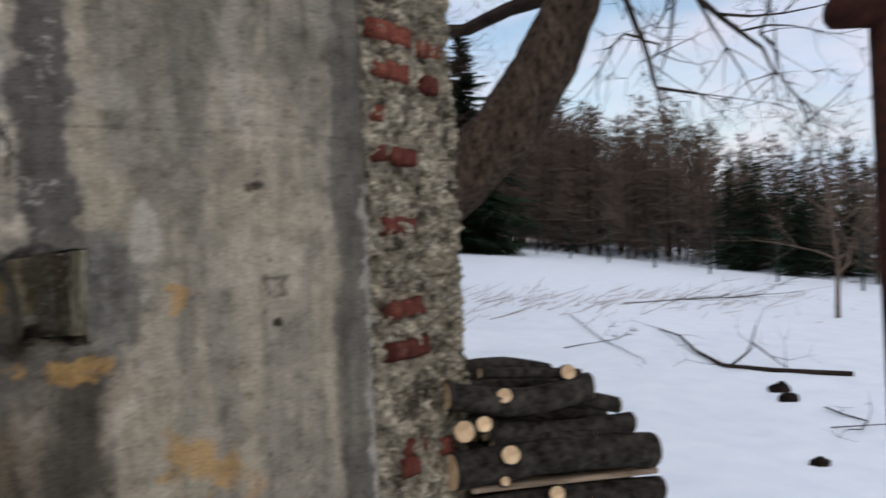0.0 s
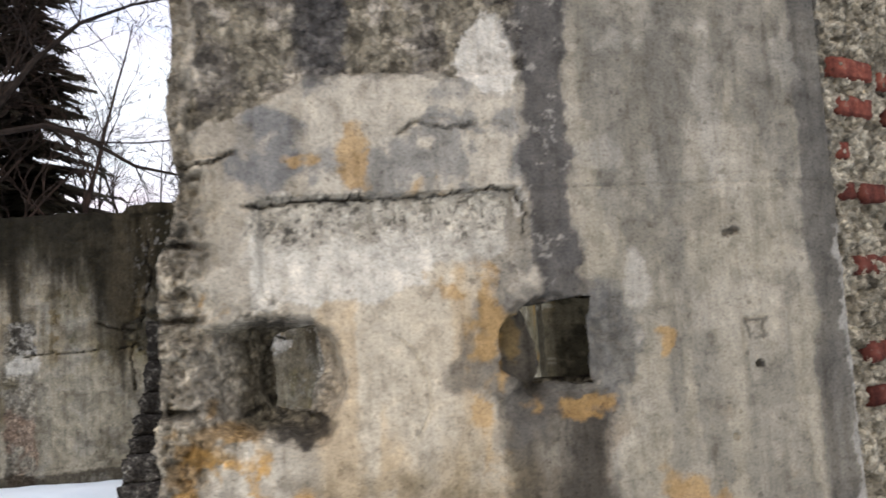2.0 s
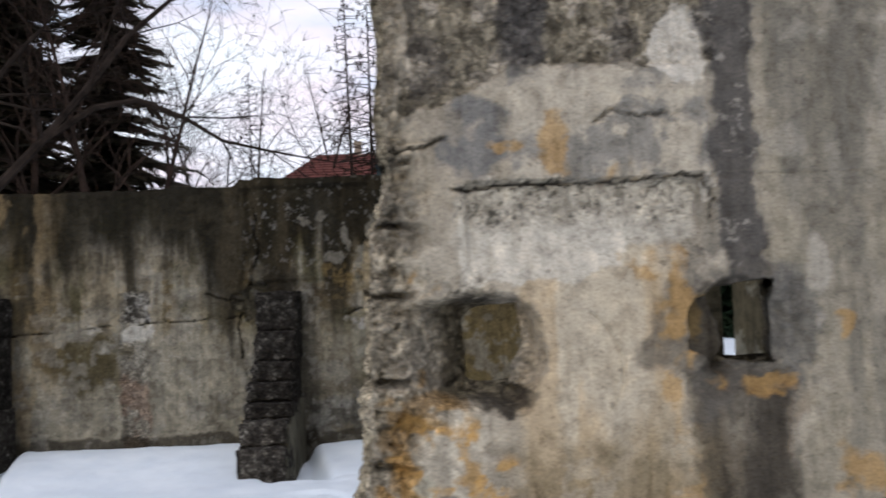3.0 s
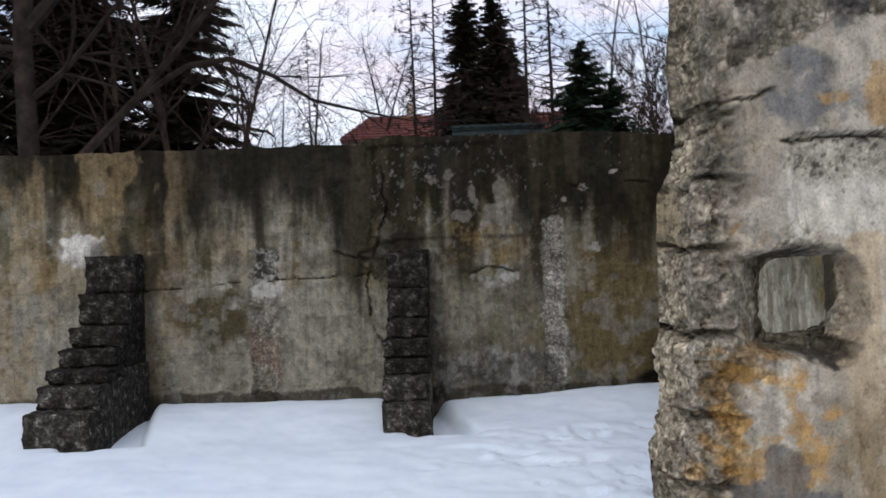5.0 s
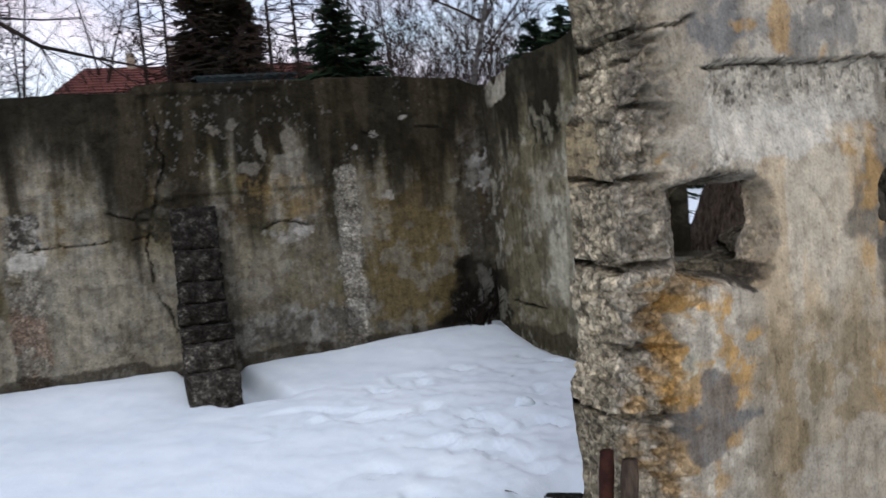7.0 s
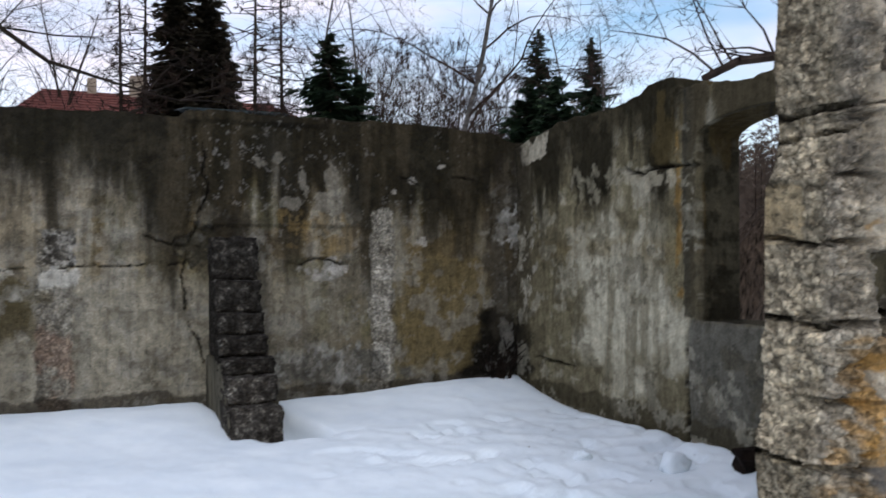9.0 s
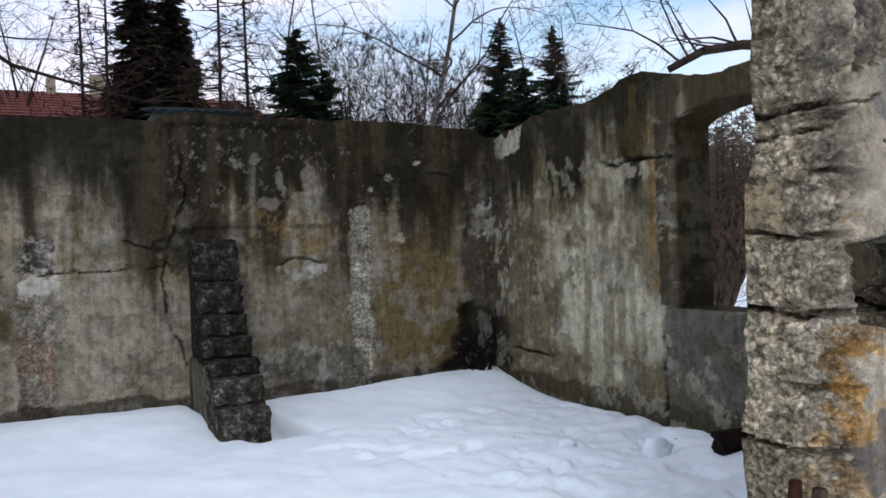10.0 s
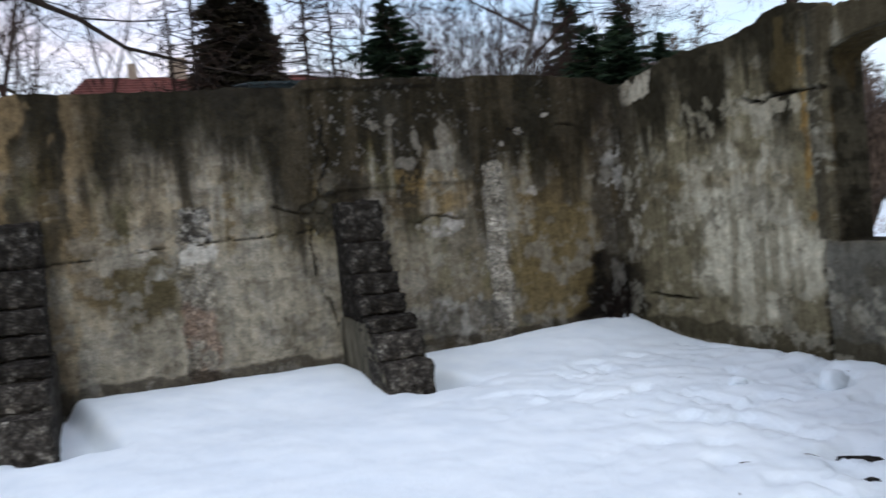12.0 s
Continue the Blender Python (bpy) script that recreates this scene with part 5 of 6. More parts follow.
def swept(points, radii, sides):
    """One connected tube along points."""
    pts = np.asarray(points, float)
    way = np.gradient(pts, axis=0)
    way /= np.maximum(np.linalg.norm(way, axis=1, keepdims=True), 1e-9)
    ref = np.array((0.0, 0.0, 1.0)) if abs(way[:, 2].mean()) < 0.8 else np.array((1.0, 0.1, 0.0))
    a = np.cross(way, ref)
    a /= np.linalg.norm(a, axis=1, keepdims=True)
    b = np.cross(way, a)
    ang = np.arange(sides) * 2 * math.pi / sides
    v = pts[:, None] + (a[:, None] * np.cos(ang)[None, :, None] + b[:, None] * np.sin(ang)[None, :, None]) * np.asarray(radii, float)[:, None, None]
    k = np.arange(sides)
    n = (k + 1) % sides
    base = (np.arange(len(pts) - 1) * sides)[:, None]
    f = np.stack([base + k, base + n, base + n + sides, base + k + sides], -1).reshape(-1, 4)
    return v.reshape(-1, 3), f


def trunk_mesh(segs, sides):
    s = np.asarray(segs, float)
    return swept(np.r_[s[:, 0:3], s[-1:, 3:6]], np.r_[s[:, 6], s[-1:, 7]], sides)


def limb(rng, out, p, d, length, r, depth, twist=0.25, droop=0.0, kids=6, shrink=0.5, spread=0.8, tip=0.25, least=0.004):
    """A wandering branch with its side branches; out collects rows by thickness."""
    steps = max(2, int(length / (0.28 if depth else 0.16)))
    d = d / np.linalg.norm(d)
    pts = [p]
    for k in range(steps):
        d = d + rng.normal(0, twist, 3) * 0.5 + np.array((0, 0, droop))
        d /= np.linalg.norm(d)
        q = p + d * length / steps
        r0, r1 = r * (1 - (1 - tip) * k / steps), r * (1 - (1 - tip) * (k + 1) / steps)
        out.append((*p, *q, r0, r1))
        p = q
        pts.append((p, d, r1))
    if depth:
        for _ in range(kids):
            i = rng.integers(max(1, steps // 5), steps) + 1
            q, dd, rr = pts[min(i, steps)]
            side = rng.normal(0, 1, 3)
            side -= dd * (side @ dd)
            side /= np.linalg.norm(side)
            nd = dd * (1 - 0.35 * spread) + side * spread
            limb(rng, out, q, nd, length * shrink * rng.uniform(0.6, 1.2), max(rr * 0.62, least), depth - 1, twist, droop, max(3, int(kids * 0.8)), shrink, spread, tip, least)


def tree_thing(name, label, group, trunk_segs, crown, mats, at, turn=0.0, size=1.0):
    base = new(name)
    v, f = trunk_mesh(trunk_segs, 9)
    mesh_object("trunk", v, f, mats[0], base, "", True)
    mesh_object("crown", *crown, mats[1], base)
    base.matrix_world = Matrix.Translation(at) @ Matrix.Rotation(radians(turn), 4, "Z") @ Matrix.Scale(size, 4)
    return tagged(base, label, "tree", group)


def merged(*parts):
    vs, fs, n = [], [], 0
    for v, f in parts:
        vs.append(v)
        fs += [tuple(x + n for x in face) for face in np.asarray(f).tolist()]
        n += len(v)
    return np.concatenate(vs), fs


def crown_mesh(segs):
    s = np.array(segs)
    thick = s[:, 6] > 0.018
    parts = [tubes(s[~thick], 3)]
    if thick.any():
        parts.append(tubes(s[thick], 6))
    return merged(*parts)


def bare_tree(seed, height, radius, limbs=11, depth=3, start=0.25, droop=0.0, spread=0.8, mats=None, label="", group="", at=(0, 0, 0), kids=7, lean=(0, 0), name="bare_tree", twist=0.25, up=0.8):
    rng = np.random.default_rng(seed)
    trunk, crown = [], []
    p, d = np.zeros(3), np.array((lean[0], lean[1], 1.0))
    steps = 14
    for k in range(steps):
        d = d + rng.normal(0, 0.05, 3)
        d /= np.linalg.norm(d)
        q = p + d * height / steps
        trunk.append((*p, *q, radius * (1 - 0.85 * k / steps), radius * (1 - 0.85 * (k + 1) / steps)))
        p = q
    for k in range(limbs):
        t = start + (1 - start) * (k + rng.uniform(0, 0.8)) / limbs
        row = trunk[min(int(t * steps), steps - 1)]
        a = k * 2.4 + rng.uniform(-0.4, 0.4)
        d = np.array((math.cos(a), math.sin(a), up * rng.uniform(0.6, 1.4)))
        limb(rng, crown, np.array(row[0:3]), d, height * 0.42 * (1.15 - 0.75 * t), row[6] * 0.55, depth - 1, twist, droop, kids, 0.52, spread)
    return tree_thing(name, label, group, trunk, crown_mesh(crown), mats, at)


def larch(seed, height, radius, at, mats, label, group, first=0.15, reach=1.5, dense=5.0, least=0.006, kids=11, lift=(-0.25, 0.25), taper=1.0):
    rng = np.random.default_rng(seed)
    trunk, crown = [], []
    for k in range(10):
        a, b = k / 10, (k + 1) / 10
        trunk.append((0.02 * math.sin(5 * a), 0, height * a, 0.02 * math.sin(5 * b), 0, height * b, radius * (1 - 0.9 * a), radius * (1 - 0.9 * b)))
    for k in range(int(height * dense)):
        t = first + (1 - first) * (k + rng.uniform(0, 1)) / (height * dense)
        a = rng.uniform(0, 2 * math.pi)
        length = reach * (1.05 - t) ** taper * rng.uniform(0.45, 1.1)
        d = np.array((math.cos(a), math.sin(a), rng.uniform(*lift)))
        limb(rng, crown, np.array((0.02 * math.sin(5 * t), 0, height * t)), d, length, 2 * least + 0.008 * (1 - t), 1, 0.12, 0.02, kids, 0.34, 0.9, 0.4, least)
    return tree_thing("larch_tree", label, group, trunk, crown_mesh(crown), mats, at)


def spruce(seed, height, width, at, mats, label, group, first=0.02, rows=4.2, sprays=13, blade=1.0, name="spruce_tree", stem=0.012):
    """A spruce: whorls of drooping boughs, each a spine with short hanging sprays."""
    rng = np.random.default_rng(seed)
    trunk = [(0, 0, height * k / 8, 0, 0, height * (k + 1) / 8, stem * height * (1 - k / 8.3), stem * height * (1 - (k + 1) / 8.3)) for k in range(8)]
    spines, tri = [], []
    n = int(height * rows * 9)
    for k in range(n):
        t = first + (1 - first) * (1 - (1 - (k + rng.uniform(0, 1)) / n) ** 0.85)
        for a in (rng.uniform(0, 2 * math.pi),):
            length = (width / 2) * ((1 - t) ** 0.85) * rng.uniform(0.45, 1.15) * (1.15 + 0.12 * math.sin(3 * a + seed + 7 * t)) + 0.07
            out = np.array((math.cos(a), math.sin(a), 0.0))
            side = np.array((-math.sin(a), math.cos(a), 0.0))
            p = np.array((0, 0, height * t))
            rise = rng.uniform(0.05, 0.30) if t > 0.7 else rng.uniform(-0.35, 0.05)
            for m in range(sprays):
                s = (m + 0.3) / sprays
                q = p + out * length * s + np.array((0, 0, length * (rise * s - 0.22 * s * s + (0.12 * s ** 3))))
                for sign in (-1, 1):
                    run = length * 0.34 * (1.25 - s) * rng.uniform(0.6, 1.3) + 0.08
                    tip = q + side * sign * run * 0.8 + out * run * 0.75 + np.array((0, 0, -run * rng.uniform(0.15, 0.55)))
                    wide = out * blade * (0.026 + 0.11 * run) + np.array((0, 0, rng.uniform(-0.02, 0.02)))
                    tri.append((q - wide, q + wide, tip))
            spines.append((*p, *(p + out * length * 0.7 + np.array((0, 0, length * (rise * 0.7 - 0.10)))), 0.010, 0.003))
    tri = np.array(tri).reshape(-1, 3)
    v2, f2 = tubes(spines, 3)
    crown = merged((tri, np.arange(len(tri)).reshape(-1, 3)), (v2, f2))
    return tree_thing(name, label, group, trunk, crown, mats, at)


def on_ground(x, y, sink=0.05):
    return (x, y, float(ground_z(np.array(x), np.array(y))) - sink)


# ---- the big leaning tree beyond the arch ----
def leaning_tree():
    rng = np.random.default_rng(5)
    base = new("leaning_tree")
    line = [(3.84, 4.66, 0.1), (3.90, 4.60, 0.8), (4.06, 4.48, 1.35), (4.45, 4.32, 1.78), (4.92, 4.16, 2.13), (5.32, 3.92, 2.58), (5.64, 3.68, 3.17), (5.92, 3.52, 3.80), (6.12, 3.4, 4.8), (6.2, 3.4, 5.9), (6.2, 3.3, 7.2)]
    rad = (0.39, 0.33, 0.32, 0.33, 0.33, 0.32, 0.29, 0.27, 0.19, 0.13, 0.05)
    sides, verts, faces = 60, [], []
    fine = 12
    pts = []
    for i in range(len(line) - 1):
        for k in range(fine):
            t = k / fine
            a, b = np.array(line[i]), np.array(line[i + 1])
            pts.append((a + (b - a) * t, rad[i] + (rad[i + 1] - rad[i]) * t, b - a))
    for i, (c, r, d) in enumerate(pts):
        d = d / np.linalg.norm(d)
        a = np.cross(d, (0, 1, 0.2))
        a /= np.linalg.norm(a)
        b = np.cross(d, a)
        for k in range(sides):
            g = 2 * math.pi * k / sides
            ridge = 1 + 0.16 * noise.noise(Vector((math.cos(g) * 2.2, math.sin(g) * 2.2, i * 0.07))) - 0.16 * abs(noise.noise(Vector((math.cos(g) * 9 + 0.04 * i, math.sin(g) * 9, i * 0.11)))) + 0.06 * noise.noise(Vector((math.cos(g) * 16, math.sin(g) * 16, i * 0.35)))
            verts.append(c + (a * math.cos(g) + b * math.sin(g)) * r * ridge)
    for i in range(len(pts) - 1):
        for k in range(sides):
            n = (k + 1) % sides
            faces.append((i * sides + k, i * sides + n, (i + 1) * sides + n, (i + 1) * sides + k))
    mesh_object("trunk", np.array(verts), faces, BARK, base, "", True)
    crown = []
    path = [np.array(p) for p in ((5.80, 3.56, 3.88), (5.50, 3.98, 3.80), (5.26, 4.40, 3.66), (4.76, 4.60, 3.66), (4.30, 4.76, 3.58), (4.02, 5.00, 3.40))]
    for i in range(len(path) - 1):
        crown.append((*path[i], *path[i + 1], 0.078 - 0.007 * i, 0.078 - 0.007 * (i + 1)))
        for _ in range(3 if i > 1 else 0):
            limb(rng, crown, path[i] + (path[i + 1] - path[i]) * rng.uniform(0, 0.9), np.array((rng.uniform(-1.0, 0.2), rng.uniform(-0.5, 0.6), rng.uniform(0.2, 0.9))), rng.uniform(0.5, 1.4), 0.018, 2, 0.3, 0.0, 6, 0.55, 0.85)
    for p, d, length, r in (((5.88, 3.61, 3.9), (0.7, -0.6, 0.9), 2.8, 0.12), ((5.8, 3.64, 3.7), (-0.3, -0.4, 1.2), 2.2, 0.09), ((6.15, 3.45, 5.4), (1.0, -0.5, 0.5), 2.6, 0.08), ((6.15, 3.45, 5.6), (-1.0, 0.3, 0.8), 2.4, 0.07),
                            ((6.1, 3.5, 5.1), (1.0, -1.0, -0.1), 2.5, 0.06), ((6.2, 3.35, 6.3), (0.6, -1.0, 0.2), 2.6, 0.06), ((6.2, 3.35, 6.5), (1.2, 0.4, 0.2), 2.8, 0.06), ((6.0, 3.52, 4.6), (1.4, -0.9, 0.1), 3.0, 0.07), ((5.95, 3.55, 4.3), (1.2, -0.3, 0.15), 2.8, 0.06)):
        limb(rng, crown, np.array(p), np.array(d), length, r, 3, 0.28, -0.03, 7, 0.5, 0.8)
    # crooked hanging boughs
    for bough, r in ((((5.95, 3.45, 4.40), (5.98, 2.94, 3.99), (6.0, 2.92, 3.68), (6.06, 2.86, 3.42), (6.09, 2.82, 3.31), (6.13, 2.79, 3.11), (6.16, 2.75, 2.88), (6.39, 2.48, 2.80)), 0.040),
                     (((6.08, 2.83, 3.33), (5.98, 2.94, 3.38), (5.91, 3.01, 3.29), (5.82, 3.1, 3.07)), 0.016), (((6.1, 2.82, 3.31), (6.19, 2.72, 3.26), (6.18, 2.73, 3.18)), 0.014),
                     (((6.9, 2.7, 4.5), (7.27, 2.33, 3.85), (7.25, 2.36, 3.59), (7.2, 2.42, 3.4), (7.28, 2.32, 3.28), (7.28, 2.31, 3.02), (7.37, 2.18, 2.79), (7.42, 2.11, 2.56)), 0.022)):
        pts = [np.array(p) for p in bough]
        for i in range(len(pts) - 1):
            ra, rb = r * (1 - 0.75 * i / len(pts)), r * (1 - 0.75 * (i + 1) / len(pts))
            crown.append((*pts[i], *pts[i + 1], ra, rb))
            if i:
                for _ in range(3):
                    limb(rng, crown, pts[i + 1], pts[i + 1] - pts[i] + rng.normal(0, 0.22, 3), rng.uniform(0.25, 0.75), 0.007, 1, 0.5, -0.03, 5, 0.5, 0.8, 0.3, 0.003)
    mesh_object("crown", *crown_mesh(crown), TWIG_DARK, base)
    bm = bmesh.new()
    bmesh.ops.create_cone(bm, cap_ends=True, segments=18, radius1=0.13, radius2=0.10, depth=0.34)
    stub = part("cut_limb", bm, BARK, base, "sawn-off limb", True)
    stub.matrix_local = look((4.46, 4.16, 1.80), (4.49, 4.00, 1.86)) @ pose(0, 0, 0, 180)
    bm = bmesh.new()
    bmesh.ops.create_cone(bm, cap_ends=True, segments=18, radius1=0.093, radius2=0.09, depth=0.02)
    face = part("cut_face", bm, CUT_WOOD, stub, "pale sawn wood")
    face.matrix_local = pose(0, 0, 0.175)
    return tagged(base, "big old leaning tree with rugged dark bark", "tree")


leaning_tree()

# ---- the large bare tree and dense firs to the left behind the wall ----
def old_tree():
    rng = np.random.default_rng(12)
    base = new("old_bare_tree")
    trunk = [(-5.95, 10.3, 0.6, -5.9, 10.25, 2.6, 0.17, 0.15), (-5.9, 10.25, 2.6, -5.95, 10.2, 4.8, 0.15, 0.13), (-5.95, 10.2, 4.8, -5.8, 10.2, 7.5, 0.13, 0.10), (-5.8, 10.2, 7.5, -5.6, 10.2, 10, 0.12, 0.05)]
    v, f = trunk_mesh(trunk, 12)
    mesh_object("trunk", v, f, TWIG_DARK, base, "", True)
    crown = []
    for path, r0, many in ((((-5.9, 10.25, 2.5), (-5.2, 10.2, 3.2), (-4.4, 10.1, 4.0), (-3.75, 10.05, 4.75), (-3.2, 10.0, 5.45), (-2.6, 9.95, 5.95), (-1.9, 9.9, 6.2), (-1.2, 9.8, 6.3)), 0.080, 3),
                           (((-4.4, 10.1, 4.0), (-3.7, 10.1, 4.45), (-3.1, 10.1, 4.55), (-2.5, 10.1, 4.30), (-1.95, 10.15, 3.95), (-1.3, 10.2, 3.80), (-0.75, 10.3, 3.70), (-0.3, 10.3, 3.62)), 0.052, 3),
                           (((-5.9, 10.2, 5.0), (-5.0, 9.8, 5.8), (-4.2, 9.6, 6.4), (-3.3, 9.4, 6.6), (-2.4, 9.3, 6.4)), 0.10, 3)):
        pts = [np.array(p) for p in path]
        n = len(pts) - 1
        for i in range(n):
            ra, rb = r0 * (1 - 0.88 * i / n), r0 * (1 - 0.88 * (i + 1) / n)
            crown.append((*pts[i], *pts[i + 1], ra, rb))
            if i:
                for _ in range(many):
                    d = pts[i + 1] - pts[i] + rng.normal(0, 0.55, 3)
                    limb(rng, crown, pts[i + 1], d, rng.uniform(0.7, 1.7), max(0.010, rb * 0.4), 2, 0.22, 0.0, 6, 0.5, 0.75)
    for k in range(7):
        a = k * 2.4
        limb(rng, crown, np.array((-5.9, 10.2, 4.0 + 0.7 * k)), np.array((math.cos(a), math.sin(a), 0.7)), 2.8, 0.06, 3, 0.25, 0, 6, 0.5, 0.8)
    mesh_object("crown", *crown_mesh(crown), TWIG_DARK, base)
    return tagged(base, "old bare tree with long curved dark branches", "tree")


old_tree()
fir = spruce(21, 12.0, 4.2, on_ground(-6.4, 14.5), (TWIG_DARK, NEEDLE_BROWN), "tall dark spruce behind the old wall", "tall dark spruces", rows=4.0, sprays=20)
for x, y, turn, size in ((-8.6, 13.2, 80, 1.0), (-4.9, 16.2, 200, 0.95), (-7.6, 18.0, 300, 1.15), (-10.5, 15.5, 140, 1.1), (-12.5, 13.0, 20, 1.0), ):
    copy_thing(fir, pose(*on_ground(x, y), 0, 0, turn) @ Matrix.Scale(size, 4))
slim = spruce(22, 7.8, 3.2, on_ground(1.72, 19.3), (TWIG_DARK, NEEDLE_BROWN), "tall dark spruce behind the old wall", "tall dark spruces", rows=9.0, sprays=12)
for x, y, turn, size in ((2.50, 19.4, 170, 0.98), (3.05, 19.9, 70, 0.78)):
    copy_thing(slim, pose(*on_ground(x, y), 0, 0, turn) @ Matrix.Scale(size, 4))
thicket = bare_tree(31, 7.5, 0.075, 12, 3, 0.12, 0.0, 0.6, (TWIG, TWIG), "slender bare tree with brown upright twigs", "bare trees behind the wall", on_ground(-4.3, 12.2), kids=7, up=1.6)
for x, y, turn, size in ((-3.3, 20.0, 20, 0.9), (-2.2, 23.0, 140, 0.95), (-0.8, 24.5, 230, 1.0), (-4.2, 18.5, 300, 0.85), (0.6, 26.0, 80, 1.05), (-7.2, 11.4, 70, 1.05), (-8.6, 10.6, 190, 1.1), (-3.6, 13.4, 260, 0.9), (-5.4, 12.8, 330, 1.1), (-9.8, 12.0, 33, 1.1)):
    copy_thing(thicket, pose(*on_ground(x, y), 0, 0, turn) @ Matrix.Scale(size, 4))

# ---- larches, young spruces, birches and shrubs behind the wall ----
tall_larch = larch(41, 8.0, 0.065, on_ground(0.24, 17.9), (TWIG_DARK, TWIG), "tall bare larch with thin level branches", "larches behind the wall", 0.10, 1.15, 19.0, 0.0070, 13, (-0.40, 0.20), 0.75)
for x, y, turn, size in ((0.74, 17.8, 120, 1.02), (2.38, 15.3, 220, 1.0), (2.85, 15.1, 300, 0.97), (3.6, 24.0, 80, 1.1), (-2.3, 21.5, 30, 0.85)):
    copy_thing(tall_larch, pose(*on_ground(x, y), 0, 0, turn) @ Matrix.Scale(size, 4))
young = spruce(51, 4.3, 3.3, on_ground(2.62, 12.0), (TWIG_DARK, NEEDLE), "young dark green spruce behind the wall", "young spruces", rows=6.5, sprays=13)
for x, y, turn, size in ((3.12, 12.1, 100, 0.86), (5.05, 9.7, 30, 0.80), (5.32, 9.27, 190, 0.83), (5.84, 8.84, 250, 0.77), (-2.55, 20.5, 60, 0.85)):
    copy_thing(young, pose(*on_ground(x, y), 0, 0, turn) @ Matrix.Scale(size, 4))
bare_tree(61, 8.5, 0.065, 16, 4, 0.30, -0.05, 0.7, (BIRCH, TWIG), "birch with a loose hanging crown of bare twigs", "birches behind the wall", on_ground(4.8, 11.7), kids=6, name="birch_tree")
shrub = bare_tree(71, 3.6, 0.035, 20, 3, 0.03, 0.01, 0.42, (TWIG, TWIG), "bare bushy shrub with fine brown twigs", "shrubs behind the wall", on_ground(4.0, 12.8), kids=8, name="bare_shrub", up=2.4, twist=0.12)
for x, y, turn, size in ((4.7, 12.6, 60, 1.05), (5.5, 12.9, 160, 1.0), (6.3, 13.0, 250, 1.05), (3.7, 14.6, 300, 1.1), (7.2, 13.8, 20, 1.1), (1.7, 12.6, 90, 0.7), (2.2, 13.4, 190, 0.8), (5.0, 14.8, 110, 1.2), (6.8, 15.2, 45, 1.2), (5.9, 14.0, 75, 1.15), (4.3, 13.6, 215, 1.1), (7.9, 14.8, 280, 1.15), (2.9, 15.6, 15, 0.95), (6.0, 12.5, 330, 0.95)):
    copy_thing(shrub, pose(*on_ground(x, y), 0, 0, turn) @ Matrix.Scale(size, 4))
far_birch = bare_tree(81, 8.0, 0.08, 14, 3, 0.2, -0.02, 0.7, (BIRCH, TWIG), "distant bare birch with a fine crown", "far birches", on_ground(14.5, 19.0), kids=9, name="birch_tree")
for x, y, turn, size in ((16.0, 21.5, 70, 1.1), (7.5, 20, 140, 0.95), (5.5, 21, 250, 1.0), (-3.6, 24, 10, 0.8), (-4.6, 22, 100, 0.8), (9.0, 19.5, 310, 0.85)):
    copy_thing(far_birch, pose(*on_ground(x, y), 0, 0, turn) @ Matrix.Scale(size, 4))

# ---- the woods across the field ----
def wood_tree(seed, height, reach, at):
    """A bare larch seen far off: a straight stem and a haze of fine rising twigs."""
    rng = np.random.default_rng(seed)
    trunk = [(0, 0, height * k / 8, 0, 0, height * (k + 1) / 8, 0.010 * height * (1 - k / 8.3), 0.010 * height * (1 - (k + 1) / 8.3)) for k in range(8)]
    rows = []
    n = 120
    for k in range(n):
        t = 0.06 + 0.94 * (k + rng.uniform(0, 1)) / n
        a = rng.uniform(0, 2 * math.pi)
        length = reach * min(1.0, 0.6 + 2.2 * (t - 0.06)) * (1.02 - t) ** 0.75 * rng.uniform(0.4, 1.15) + 0.12
        d = np.array((math.cos(a), math.sin(a), rng.uniform(-0.1, 0.75)))
        p = np.array((0, 0, height * t))
        rows.append((*p, *(p + d * length), 0.034, 0.018))
        for _ in range(5):
            q = p + d * length * rng.uniform(0.25, 0.95)
            e = d * 0.6 + rng.normal(0, 0.55, 3) + np.array((0, 0, 0.25))
            rows.append((*q, *(q + e * rng.uniform(0.2, 0.5) * (0.5 + 0.6 * length)), 0.026, 0.010))
    return tree_thing("larch_tree", "bare brown larch at the edge of the woods", "woods across the field", trunk, tubes(rows, 3), (TWIG, WOODS), at)


wood_larch = wood_tree(91, 10.0, 3.0, on_ground(26, 36))
wood_fir = spruce(92, 7.5, 3.6, on_ground(24.5, 16.5), (TWIG_DARK, NEEDLE), "dark spruce at the edge of the woods", "woods across the field", rows=2.4, sprays=8)
wrng = np.random.default_rng(7)
far_fir = spruce(93, 10.4, 6.4, on_ground(20.5, 30.5), (TWIG_DARK, NEEDLE), "dark green fir standing before the woods", "firs before the woods", rows=5.2, sprays=15)
for x, y, turn, size in ((22.4, 28.9, 210, 0.97), (21.3, 30.6, 130, 0.72)):
    copy_thing(far_fir, pose(*on_ground(x, y), 0, 0, turn) @ Matrix.Scale(size, 4))
